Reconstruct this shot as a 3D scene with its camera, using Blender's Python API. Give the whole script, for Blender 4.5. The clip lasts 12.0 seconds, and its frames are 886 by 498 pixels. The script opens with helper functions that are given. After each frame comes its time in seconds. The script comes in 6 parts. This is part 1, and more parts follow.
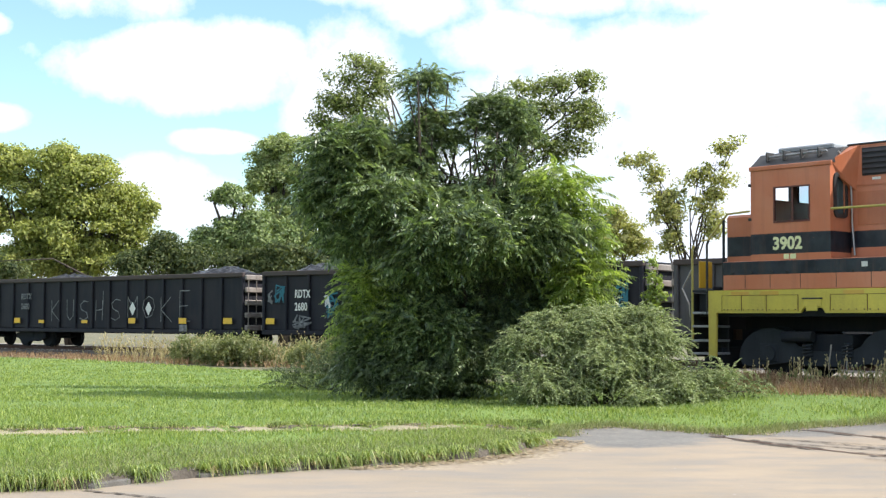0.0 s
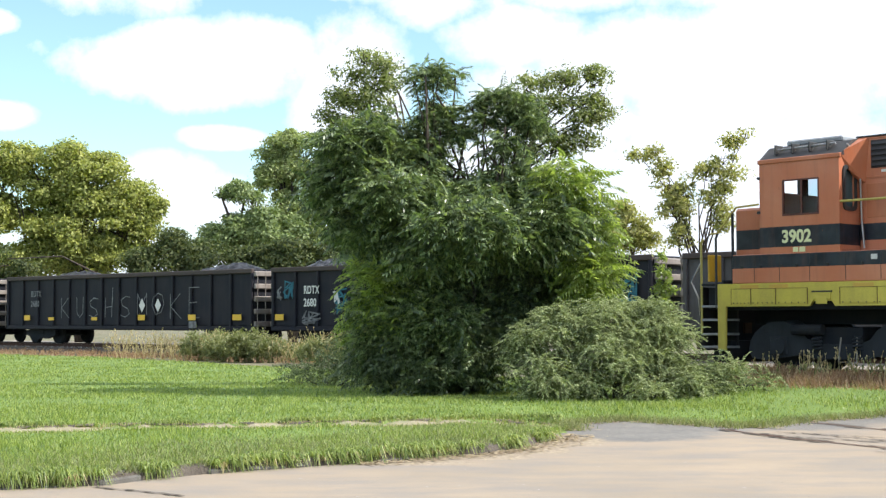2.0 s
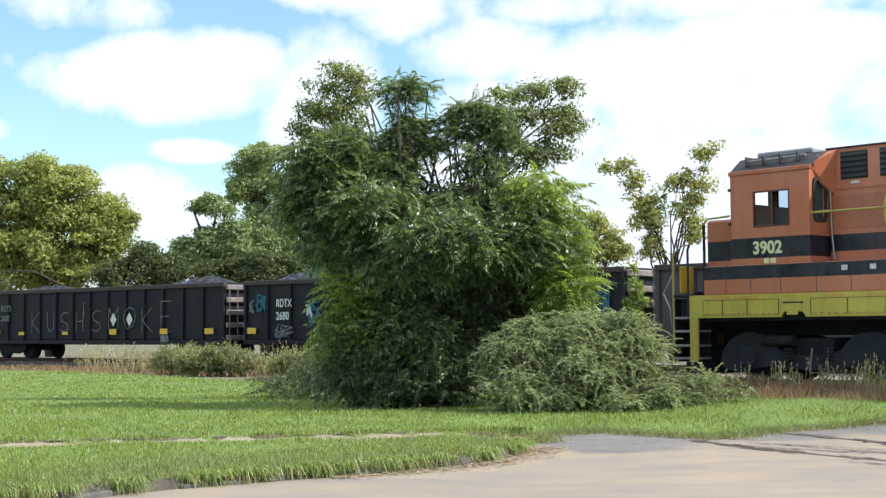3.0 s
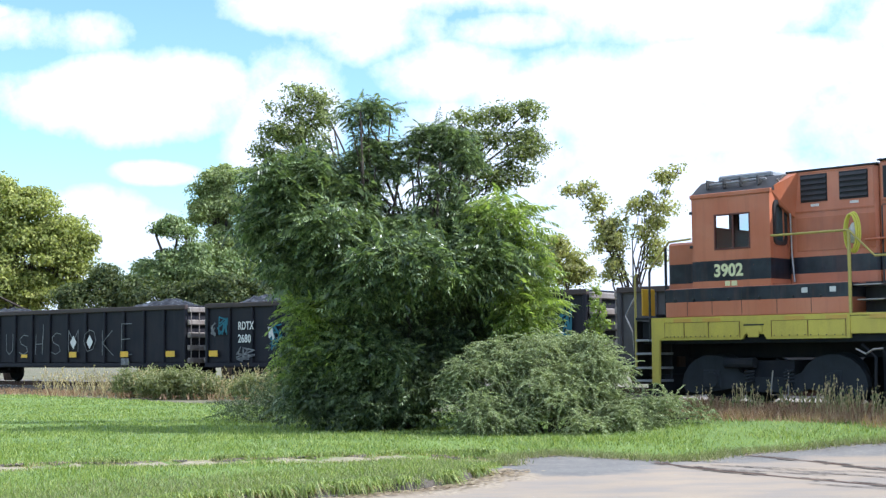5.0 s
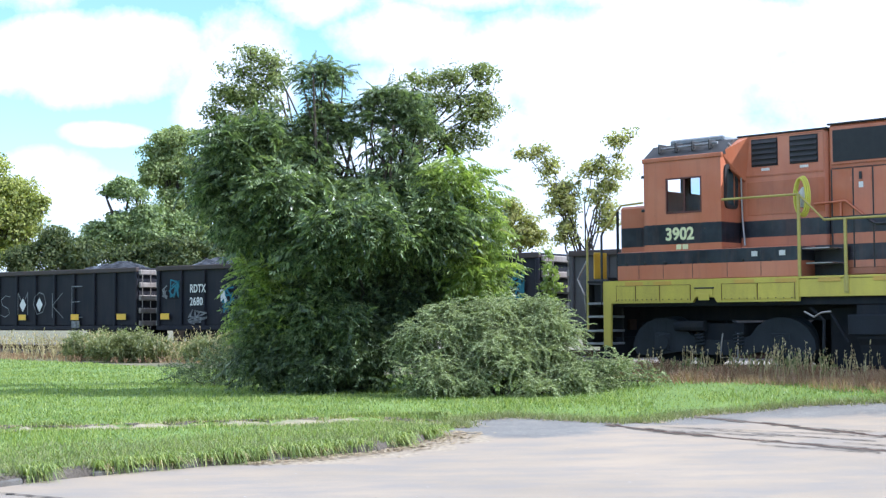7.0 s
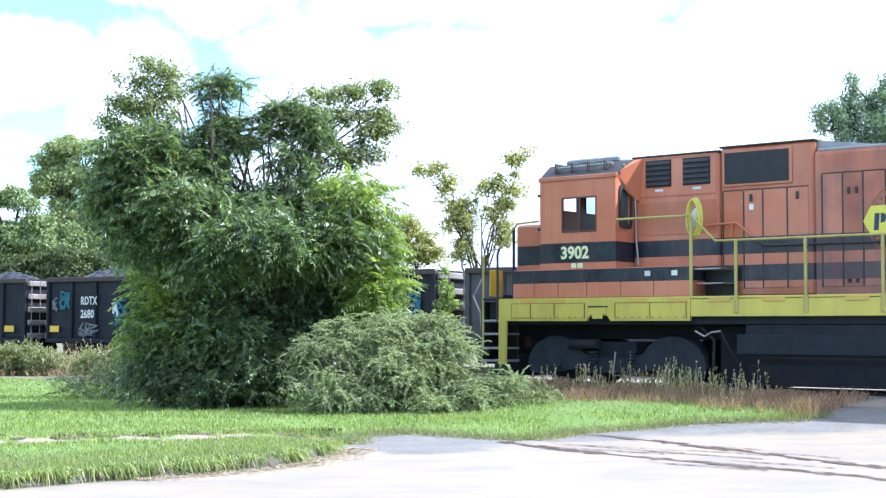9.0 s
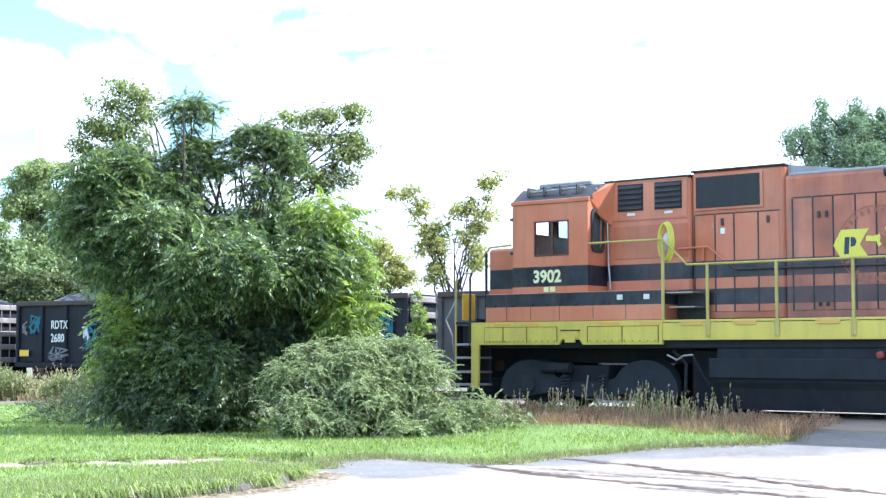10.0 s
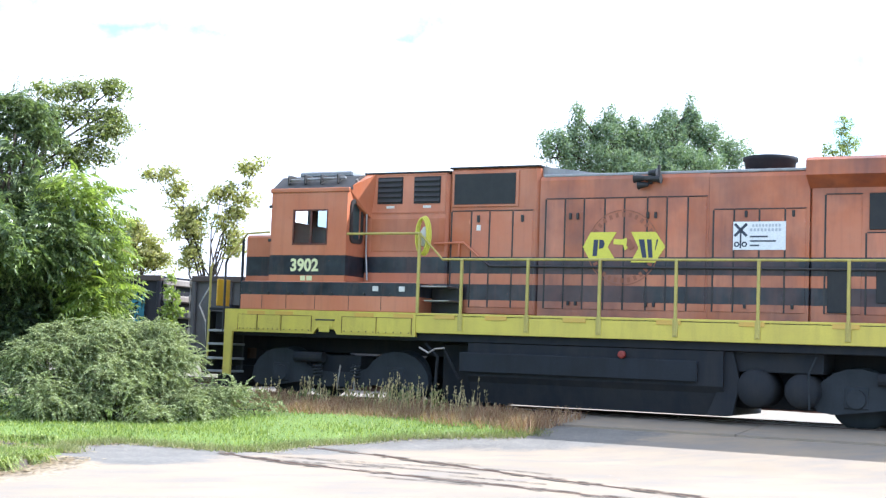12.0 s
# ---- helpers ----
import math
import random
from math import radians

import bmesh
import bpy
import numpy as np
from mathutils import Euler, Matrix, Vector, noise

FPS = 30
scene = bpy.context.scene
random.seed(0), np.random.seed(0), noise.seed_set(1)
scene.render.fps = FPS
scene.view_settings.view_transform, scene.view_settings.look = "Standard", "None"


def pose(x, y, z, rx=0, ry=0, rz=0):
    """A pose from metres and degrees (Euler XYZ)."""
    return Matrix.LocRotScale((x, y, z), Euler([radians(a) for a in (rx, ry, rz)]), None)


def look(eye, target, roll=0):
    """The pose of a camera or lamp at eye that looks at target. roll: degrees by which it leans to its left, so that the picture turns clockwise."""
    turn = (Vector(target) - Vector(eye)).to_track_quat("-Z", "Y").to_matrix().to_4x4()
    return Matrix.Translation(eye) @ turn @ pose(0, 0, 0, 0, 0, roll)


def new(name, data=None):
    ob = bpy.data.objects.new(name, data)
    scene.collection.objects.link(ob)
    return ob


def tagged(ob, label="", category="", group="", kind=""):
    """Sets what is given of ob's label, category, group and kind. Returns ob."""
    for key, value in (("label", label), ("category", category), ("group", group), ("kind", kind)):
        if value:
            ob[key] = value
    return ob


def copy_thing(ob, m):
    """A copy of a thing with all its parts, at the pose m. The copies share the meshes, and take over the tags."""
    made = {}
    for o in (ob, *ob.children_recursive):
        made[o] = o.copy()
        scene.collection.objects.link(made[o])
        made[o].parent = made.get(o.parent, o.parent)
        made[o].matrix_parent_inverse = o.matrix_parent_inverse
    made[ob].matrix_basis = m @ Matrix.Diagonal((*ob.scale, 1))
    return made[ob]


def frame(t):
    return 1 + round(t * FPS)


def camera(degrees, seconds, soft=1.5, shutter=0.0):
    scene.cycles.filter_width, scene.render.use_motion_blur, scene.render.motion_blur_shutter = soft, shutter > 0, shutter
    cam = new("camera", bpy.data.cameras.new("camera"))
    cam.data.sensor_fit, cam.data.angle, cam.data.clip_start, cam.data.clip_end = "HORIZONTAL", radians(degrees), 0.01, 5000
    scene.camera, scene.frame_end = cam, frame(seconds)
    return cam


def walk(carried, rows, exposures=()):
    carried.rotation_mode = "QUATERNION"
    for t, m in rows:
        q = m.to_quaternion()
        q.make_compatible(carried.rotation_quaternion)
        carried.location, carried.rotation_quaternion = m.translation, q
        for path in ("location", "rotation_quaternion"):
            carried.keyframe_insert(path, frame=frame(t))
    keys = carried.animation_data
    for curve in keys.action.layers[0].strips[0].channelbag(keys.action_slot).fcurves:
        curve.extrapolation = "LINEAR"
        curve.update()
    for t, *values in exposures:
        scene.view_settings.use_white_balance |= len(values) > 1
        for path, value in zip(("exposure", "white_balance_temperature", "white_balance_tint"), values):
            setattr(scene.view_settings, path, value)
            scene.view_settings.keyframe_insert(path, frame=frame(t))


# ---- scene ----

# the camera stands at one spot and pans slowly to its right
cam = camera(35.38, 12.0, soft=1.35)
EYE = (0.0, 0.0, 1.55)
ROWS = [
    (0.0, 93.037, -0.229, -0.012),
    (0.5, 92.746, -0.183, -0.119),
    (1.0, 92.737, -0.147, 0.071),
    (1.5, 92.752, -0.004, 0.352),
    (2.0, 92.835, 0.100, 0.362),
    (2.5, 93.073, 0.314, -0.092),
    (3.0, 93.353, 0.385, -0.755),
    (5.0, 94.269, 0.423, -2.290),
    (5.5, 94.130, 0.223, -2.309),
    (6.0, 93.766, 0.223, -2.475),
    (6.5, 93.235, 0.425, -3.059),
    (7.0, 92.732, 0.406, -4.236),
    (9.0, 93.387, -0.223, -8.532),
    (9.5, 94.138, -0.217, -9.239),
    (10.0, 94.371, -0.167, -9.660),
    (10.5, 94.379, -0.553, -10.263),
    (11.0, 94.423, -1.322, -11.756),
    (11.5, 94.350, -1.964, -14.158),
    (12.0, 94.129, -2.069, -19.781),
]
EXPOSURES = [(0.0, 0.55, 6280, 10), (2.0, 0.55, 6280, 10), (2.5, 0.41, 6180, 10), (3.0, 0.36, 6080, 10), (5.0, 0.52, 5540, 12), (7.0, 0.68, 5360, 12), (9.0, 1.15, 5260, 12), (11.0, 1.40, 5260, 12), (11.5, 1.35, 5260, 12), (12.0, 1.15, 5620, 12)]
walk(cam, [(t, pose(*EYE, rx, ry, rz)) for t, rx, ry, rz in ROWS], EXPOSURES)

# ---- sun and sky ----
SUN_EL = radians(45)
SUN_DIR = Vector((0.986 * math.cos(SUN_EL), -0.137 * math.cos(SUN_EL), math.sin(SUN_EL)))
sun_data = bpy.data.lights.new("sun", "SUN")
sun_data.energy, sun_data.angle, sun_data.color = 5.0, radians(0.5), (1.0, 0.95, 0.86)
sun = new("sun", sun_data)
sun.matrix_world = look(SUN_DIR * 80, (0, 0, 0))

world = bpy.data.worlds.new("sky")
scene.world = world
world.use_nodes = True
wn, wl = world.node_tree.nodes, world.node_tree.links
wn.clear()


def wnode(kind, **values):
    node = wn.new(kind)
    for key, value in values.items():
        node.inputs[key].default_value = value
    return node


def wmath(op, a, b=None, clamp=False):
    node = wn.new("ShaderNodeMath")
    node.operation, node.use_clamp = op, clamp
    for i, value in enumerate((a, b)):
        if value is None:
            continue
        if isinstance(value, (int, float)):
            node.inputs[i].default_value = value
        else:
            wl.new(value, node.inputs[i])
    return node.outputs[0]


sky_tex = wn.new("ShaderNodeTexSky")
sky_tex.sky_type, sky_tex.sun_disc = "NISHITA", False
sky_tex.sun_elevation, sky_tex.sun_rotation = SUN_EL, math.atan2(SUN_DIR.x, SUN_DIR.y)
sky_tex.air_density, sky_tex.dust_density, sky_tex.ozone_density = 1.0, 0.7, 0.6
coord = wn.new("ShaderNodeTexCoord")
sep = wn.new("ShaderNodeSeparateXYZ")
wl.new(coord.outputs["Generated"], sep.inputs[0])
# azimuth (to the right) and height above the horizon, in degrees
azim = wmath("MULTIPLY", wmath("ARCTAN2", sep.outputs[0], sep.outputs[1]), 57.2958)
elev = wmath("MULTIPLY", wmath("ARCSINE", sep.outputs[2]), 57.2958)
puff = wnode("ShaderNodeTexNoise", Scale=11.0, Detail=9.0, Roughness=0.62)
wl.new(coord.outputs["Generated"], puff.inputs["Vector"])
ragged = wmath("MULTIPLY", wmath("SUBTRACT", puff.outputs[0], 0.5), 3.8)
# heaps of cumulus: azimuth, height, half width, half height
CLOUDS = [(-10.6, 10.4, 5.8, 1.7), (-13.6, 10.2, 2.8, 1.4), (-8.0, 11.0, 2.8, 1.5), (-19.0, 11.6, 1.6, 0.6), (-18.0, 8.0, 1.6, 0.6), (-17.2, 13.4, 2.6, 0.4),
          (-9.4, 7.3, 1.7, 0.5), (-12.2, 5.6, 2.8, 1.2), (-9.6, 4.6, 3.2, 1.4), (3.0, 11.6, 3.4, 1.6), (8.0, 10.6, 6.0, 2.0), (15.0, 11.4, 7.0, 1.4), (3.5, 8.2, 4.5, 2.6), (1.0, 5.5, 6.0, 2.6),
          (14.0, 6.4, 8.0, 2.0), (26.0, 9.0, 10.0, 5.0), (0.0, 2.0, 30.0, 2.2), (20.0, 3.0, 16.0, 3.2), (42.0, 14.0, 14.0, 6.0), (26.0, 13.5, 9.0, 3.5), (5.0, 15.2, 7.0, 1.8), (-3.0, 14.0, 4.0, 1.3), (5.0, 13.2, 3.0, 1.0)]
# thin veils between the heaps
VEILS = [(13.0, 9.2, 9.0, 2.6), (14.0, 14.2, 14.0, 2.4), (-4.2, 9.6, 3.0, 4.4), (0.0, 13.2, 5.0, 1.6), (-14.0, 12.8, 4.0, 1.2)]
amount = None
for thick, heaps in ((1.0, CLOUDS), (0.62, VEILS)):
    for a, e, ra, re in heaps:
        da = wmath("DIVIDE", wmath("SUBTRACT", azim, a), ra)
        de = wmath("DIVIDE", wmath("SUBTRACT", elev, e), re)
        d = wmath("SUBTRACT", thick, wmath("ADD", wmath("MULTIPLY", da, da), wmath("MULTIPLY", de, de)))
        amount = d if amount is None else wmath("MAXIMUM", amount, d)
# the same broken cloud over the rest of the sky
broad = wnode("ShaderNodeTexNoise", Scale=2.2, Detail=5.0, Roughness=0.55)
wl.new(coord.outputs["Generated"], broad.inputs["Vector"])
high = wmath("MULTIPLY", wmath("SUBTRACT", elev, 17.0), 0.2, True)
amount = wmath("MAXIMUM", amount, wmath("SUBTRACT", wmath("MULTIPLY", high, wmath("MULTIPLY", wmath("SUBTRACT", broad.outputs[0], 0.40), 6.0)), wmath("MULTIPLY", wmath("SUBTRACT", 1.0, high), 5.0)))
cover = wmath("MULTIPLY", wmath("ADD", wmath("ADD", amount, ragged), 0.15), 1.5, True)
cloud_col = wn.new("ShaderNodeMix")
cloud_col.data_type = "RGBA"
wl.new(cover, cloud_col.inputs["Factor"])
clear_sky = wn.new("ShaderNodeMix")
clear_sky.data_type, clear_sky.blend_type = "RGBA", "MULTIPLY"
clear_sky.inputs["Factor"].default_value = 1.0
wl.new(sky_tex.outputs[0], clear_sky.inputs[6])
clear_sky.inputs[7].default_value = (1.7, 1.9, 1.85, 1)
wl.new(clear_sky.outputs[2], cloud_col.inputs[6])
cloud_col.inputs[7].default_value = (9.4, 9.9, 10.8, 1)
back = wn.new("ShaderNodeBackground")
back.inputs["Strength"].default_value = 0.088
wl.new(cloud_col.outputs[2], back.inputs["Color"])
wout = wn.new("ShaderNodeOutputWorld")
wl.new(back.outputs[0], wout.inputs["Surface"])

# ---- materials ----


class Mat:
    """A small builder of node materials."""

    def __init__(self, name, rough=0.6, metal=0.0):
        self.m = bpy.data.materials.new(name)
        self.m.use_nodes = True
        self.n, self.l = self.m.node_tree.nodes, self.m.node_tree.links
        self.b = self.n["Principled BSDF"]
        self.b.inputs["Roughness"].default_value, self.b.inputs["Metallic"].default_value = rough, metal
        self.co = self.n.new("ShaderNodeTexCoord").outputs["Object"]

    def noise(self, scale, detail=4.0, rough=0.55, stretch=None):
        node = self.n.new("ShaderNodeTexNoise")
        node.inputs["Scale"].default_value, node.inputs["Detail"].default_value, node.inputs["Roughness"].default_value = scale, detail, rough
        if stretch:
            mp = self.n.new("ShaderNodeMapping")
            mp.inputs["Scale"].default_value = stretch
            self.l.new(self.co, mp.inputs["Vector"])
            self.l.new(mp.outputs[0], node.inputs["Vector"])
        else:
            self.l.new(self.co, node.inputs["Vector"])
        return node.outputs["Fac"]

    def ramp(self, fac, stops):
        node = self.n.new("ShaderNodeValToRGB")
        els = node.color_ramp.elements
        while len(els) < len(stops):
            els.new(0.5)
        for el, (p, c) in zip(els, stops):
            el.position, el.color = p, (c, c, c, 1) if isinstance(c, (int, float)) else (*c, 1)
        self.l.new(fac, node.inputs[0])
        return node.outputs[0]

    def mix(self, fac, a, b, how="MIX"):
        node = self.n.new("ShaderNodeMix")
        node.data_type, node.blend_type = "RGBA", how
        for socket, value in ((node.inputs[0], fac), (node.inputs[6], a), (node.inputs[7], b)):
            if isinstance(value, (int, float)):
                socket.default_value = value
            elif isinstance(value, tuple):
                socket.default_value = (*value, 1)
            else:
                self.l.new(value, socket)
        return node.outputs[2]

    def math(self, op, a, b=0.0, clamp=False):
        node = self.n.new("ShaderNodeMath")
        node.operation, node.use_clamp = op, clamp
        for socket, value in zip(node.inputs, (a, b)):
            if isinstance(value, (int, float)):
                socket.default_value = value
            else:
                self.l.new(value, socket)
        return node.outputs[0]

    def height(self):
        node = self.n.new("ShaderNodeSeparateXYZ")
        self.l.new(self.co, node.inputs[0])
        return node.outputs

    def island(self):
        return self.n.new("ShaderNodeNewGeometry").outputs["Random Per Island"]

    def each(self):
        return self.n.new("ShaderNodeObjectInfo").outputs["Random"]

    def color(self, c):
        if isinstance(c, tuple):
            self.b.inputs["Base Color"].default_value = (*c, 1)
        else:
            self.l.new(c, self.b.inputs["Base Color"])
        return self

    def rough(self, r):
        self.l.new(r, self.b.inputs["Roughness"])
        return self

    def bump(self, fac, strength=0.3, dist=0.01):
        node = self.n.new("ShaderNodeBump")
        node.inputs["Strength"].default_value, node.inputs["Distance"].default_value = strength, dist
        self.l.new(fac, node.inputs["Height"])
        self.l.new(node.outputs[0], self.b.inputs["Normal"])
        return self

    def thin(self, c, share=0.35):
        """Light that comes through a leaf."""
        tr = self.n.new("ShaderNodeBsdfTranslucent")
        if isinstance(c, tuple):
            tr.inputs["Color"].default_value = (*c, 1)
        else:
            self.l.new(c, tr.inputs["Color"])
        mx = self.n.new("ShaderNodeMixShader")
        mx.inputs[0].default_value = share
        self.l.new(self.b.outputs[0], mx.inputs[1])
        self.l.new(tr.outputs[0], mx.inputs[2])
        self.l.new(mx.outputs[0], self.n["Material Output"].inputs["Surface"])
        return self


def worn(name, base, dirt, rough=0.55, metal=0.0, amount=0.5, scale=1.5, grain=0.12, gloss=0.5):
    """Paint or metal with broad stains, fine grain and vertical streaks."""
    m = Mat(name, rough, metal)
    broad = m.ramp(m.noise(scale, 6), [(0.35, 0.0), (0.75, amount)])
    streak = m.ramp(m.noise(6.0, 4, 0.6, (1.0, 1.0, 0.12)), [(0.45, 0.0), (0.8, amount)])
    c = m.mix(broad, base, dirt)
    c = m.mix(streak, c, dirt)
    fine = m.ramp(m.noise(60, 3), [(0.3, 1 - grain), (0.7, 1 + grain)])
    c = m.mix(1.0, c, fine, "MULTIPLY")
    m.color(c).bump(m.noise(35, 4), 0.12, 0.004)
    m.b.inputs["Specular IOR Level"].default_value = gloss
    return m.m


def livery(name, bands, grime=0.0):
    """Orange paint with two dark bands at fixed heights, faded towards chalk in patches, with grime streaks."""
    m = Mat(name, 0.5)
    z = m.height()[2]
    wob = m.math("MULTIPLY", m.math("SUBTRACT", m.noise(25, 3), 0.5), 0.012)
    zz = m.math("ADD", z, wob)
    inside = 0.0
    for lo, hi in bands:
        one = m.math("MULTIPLY", m.math("GREATER_THAN", zz, lo), m.math("LESS_THAN", zz, hi))
        inside = one if isinstance(inside, float) else m.math("MAXIMUM", inside, one)
    fade = m.ramp(m.noise(0.9, 5), [(0.35, 0.0), (0.7, 0.8)])
    fresh_or_chalky = m.ramp(m.each(), [(0.0, 0.15), (1.0, 0.85)])
    orange = m.mix(fade, m.mix(fresh_or_chalky, (0.44, 0.112, 0.030), (0.45, 0.15, 0.080)), (0.52, 0.215, 0.125))
    dark = m.mix(m.ramp(m.noise(2.5, 6), [(0.4, 0.0), (0.75, 1.0)]), (0.007, 0.010, 0.018), (0.032, 0.037, 0.05))
    c = m.mix(inside, orange, dark)
    streak = m.ramp(m.noise(7.0, 5, 0.65, (1.0, 1.0, 0.08)), [(0.5, 0.0), (0.85, 0.35)])
    c = m.mix(streak, c, (0.15, 0.065, 0.045))
    chips = m.ramp(m.noise(9.0, 8, 0.7), [(0.66, 0.0), (0.72, 0.6)])
    c = m.mix(chips, c, (0.22, 0.08, 0.045))
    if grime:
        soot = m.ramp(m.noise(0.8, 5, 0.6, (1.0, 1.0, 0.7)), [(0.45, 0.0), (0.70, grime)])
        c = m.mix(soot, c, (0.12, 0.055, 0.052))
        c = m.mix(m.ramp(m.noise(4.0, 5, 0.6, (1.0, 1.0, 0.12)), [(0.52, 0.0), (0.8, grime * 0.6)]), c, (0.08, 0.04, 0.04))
    c = m.mix(1.0, c, m.ramp(m.each(), [(0.0, 0.90), (1.0, 1.08)]), "MULTIPLY")
    m.color(c).bump(m.noise(6, 3), 0.1, 0.01)
    m.rough(m.ramp(m.noise(3, 5), [(0.3, 0.28), (0.7, 0.5)]))
    return m.m


def leafy(name, dark, mid, light, share=0.4, rough=0.5, tint=1.4, scale=0.9, gloss=0.7):
    m = Mat(name, rough)
    broad = m.noise(scale, 4, 0.65)
    pick = m.math("ADD", m.math("MULTIPLY", m.island(), 0.65), m.math("MULTIPLY", broad, 0.45))
    c = m.ramp(pick, [(0.2, dark), (0.5, mid), (0.9, light)])
    m.color(c)
    m.thin(m.mix(1.0, c, (tint, tint * 1.1, tint * 0.5), "MULTIPLY"), share)
    m.b.inputs["Specular IOR Level"].default_value = gloss
    return m.m


CAB_PAINT = livery("cab_paint", [(2.10, 2.37), (2.51, 2.92)])
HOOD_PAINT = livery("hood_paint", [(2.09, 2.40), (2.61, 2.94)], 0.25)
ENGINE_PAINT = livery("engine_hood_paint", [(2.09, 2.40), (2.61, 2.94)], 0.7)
YELLOW = worn("yellow_paint", (0.57, 0.475, 0.075), (0.27, 0.20, 0.06), 0.5, amount=0.35)
RAIL_YELLOW = worn("handrail_yellow", (0.43, 0.365, 0.09), (0.2, 0.15, 0.05), 0.5, amount=0.5)
REFLECT = worn("reflector_orange", (0.56, 0.34, 0.06), (0.45, 0.33, 0.07), 0.4, amount=0.6)
FRAME_RED = worn("frame_dark_red", (0.13, 0.035, 0.022), (0.04, 0.02, 0.018), 0.5, amount=0.5)
BLACK = worn("black_paint", (0.012, 0.013, 0.016), (0.05, 0.045, 0.042), 0.55, amount=0.6)
GRIME = worn("underframe_grime", (0.013, 0.016, 0.023), (0.028, 0.028, 0.030), 0.85, amount=0.7, scale=2.5, gloss=0.3)
TRUCK_GREY = worn("truck_dusty_grey", (0.032, 0.037, 0.045), (0.018, 0.022, 0.026), 0.85, amount=0.6, scale=3, gloss=0.3)
TANK = worn("tank_grey", (0.017, 0.021, 0.029), (0.010, 0.011, 0.013), 0.7, amount=0.6, gloss=0.25)
ROOF_GREY = worn("roof_grey", (0.30, 0.31, 0.33), (0.12, 0.11, 0.1), 0.55, amount=0.5)
STEEL = worn("bare_steel", (0.42, 0.41, 0.4), (0.2, 0.12, 0.08), 0.4, 0.8, amount=0.5)
RUST = worn("rusty_steel", (0.11, 0.055, 0.035), (0.05, 0.03, 0.024), 0.8, 0.2, amount=0.6, scale=4)
GONDOLA = worn("gondola_black", (0.009, 0.010, 0.017), (0.026, 0.022, 0.026), 0.65, amount=0.6, scale=1.0, gloss=0.25)
GONDOLA_TOP = worn("gondola_rim_rust", (0.055, 0.035, 0.03), (0.03, 0.025, 0.025), 0.7, amount=0.7, scale=2)
GONDOLA_GREY = worn("gondola_weathered_grey", (0.06, 0.058, 0.062), (0.03, 0.025, 0.023), 0.65, amount=0.7, scale=2)
GONDOLA_END = worn("gondola_end_grey", (0.26, 0.225, 0.20), (0.11, 0.08, 0.065), 0.65, amount=0.6, scale=2)
WHITE = worn("white_stencil", (0.68, 0.68, 0.66), (0.35, 0.33, 0.3), 0.6, amount=0.35)
CHALK = worn("chalk_scrawl", (0.23, 0.235, 0.24), (0.05, 0.05, 0.055), 0.8, amount=0.9, scale=6)
TEAL = worn("teal_scrawl", (0.02, 0.16, 0.22), (0.02, 0.07, 0.09), 0.7, amount=0.6, scale=4)
GOLD = worn("yellow_tape", (0.75, 0.46, 0.03), (0.45, 0.27, 0.03), 0.5, amount=0.3)
NUMBER = worn("number_cream", (0.72, 0.72, 0.42), (0.5, 0.48, 0.3), 0.5, amount=0.25)
LOGO_YELLOW = worn("logo_yellow", (0.62, 0.58, 0.06), (0.4, 0.35, 0.08), 0.5, amount=0.3)
LOGO_BLUE = worn("logo_dark_blue", (0.02, 0.028, 0.07), (0.05, 0.05, 0.08), 0.5, amount=0.3)
LOGO_RING = worn("logo_ring", (0.22, 0.075, 0.04), (0.3, 0.11, 0.06), 0.5, amount=0.5)
SCREEN = worn("intake_screen", (0.008, 0.009, 0.012), (0.02, 0.02, 0.022), 0.6, amount=0.6, scale=8)
PLASTIC = worn("black_plastic_sheet", (0.004, 0.005, 0.008), (0.010, 0.012, 0.018), 0.2, amount=0.3, scale=2.5, gloss=0.3)
SIGN = worn("sign_white", (0.70, 0.72, 0.74), (0.5, 0.5, 0.5), 0.4, amount=0.25)
SIGN_INK = worn("sign_ink", (0.03, 0.04, 0.07), (0.06, 0.07, 0.1), 0.5, amount=0.3)
SIGN_GREY = worn("sign_faint_ink", (0.38, 0.42, 0.48), (0.5, 0.52, 0.55), 0.5, amount=0.3)
BARK = worn("bark", (0.085, 0.062, 0.048), (0.03, 0.024, 0.02), 0.9, amount=0.7, scale=5, grain=0.3)
TIE = worn("tie_wood", (0.10, 0.085, 0.07), (0.04, 0.032, 0.028), 0.9, amount=0.6, scale=4)

glass_m = Mat("tinted_glass", 0.05)
glass_m.color((0.52, 0.62, 0.70))
glass_m.b.inputs["Transmission Weight"].default_value = 1.0
glass_m.b.inputs["IOR"].default_value = 1.1
GLASS = glass_m.m
dg = Mat("dark_glass", 0.08)
dg.color((0.05, 0.075, 0.08))
DARK_GLASS = dg.m

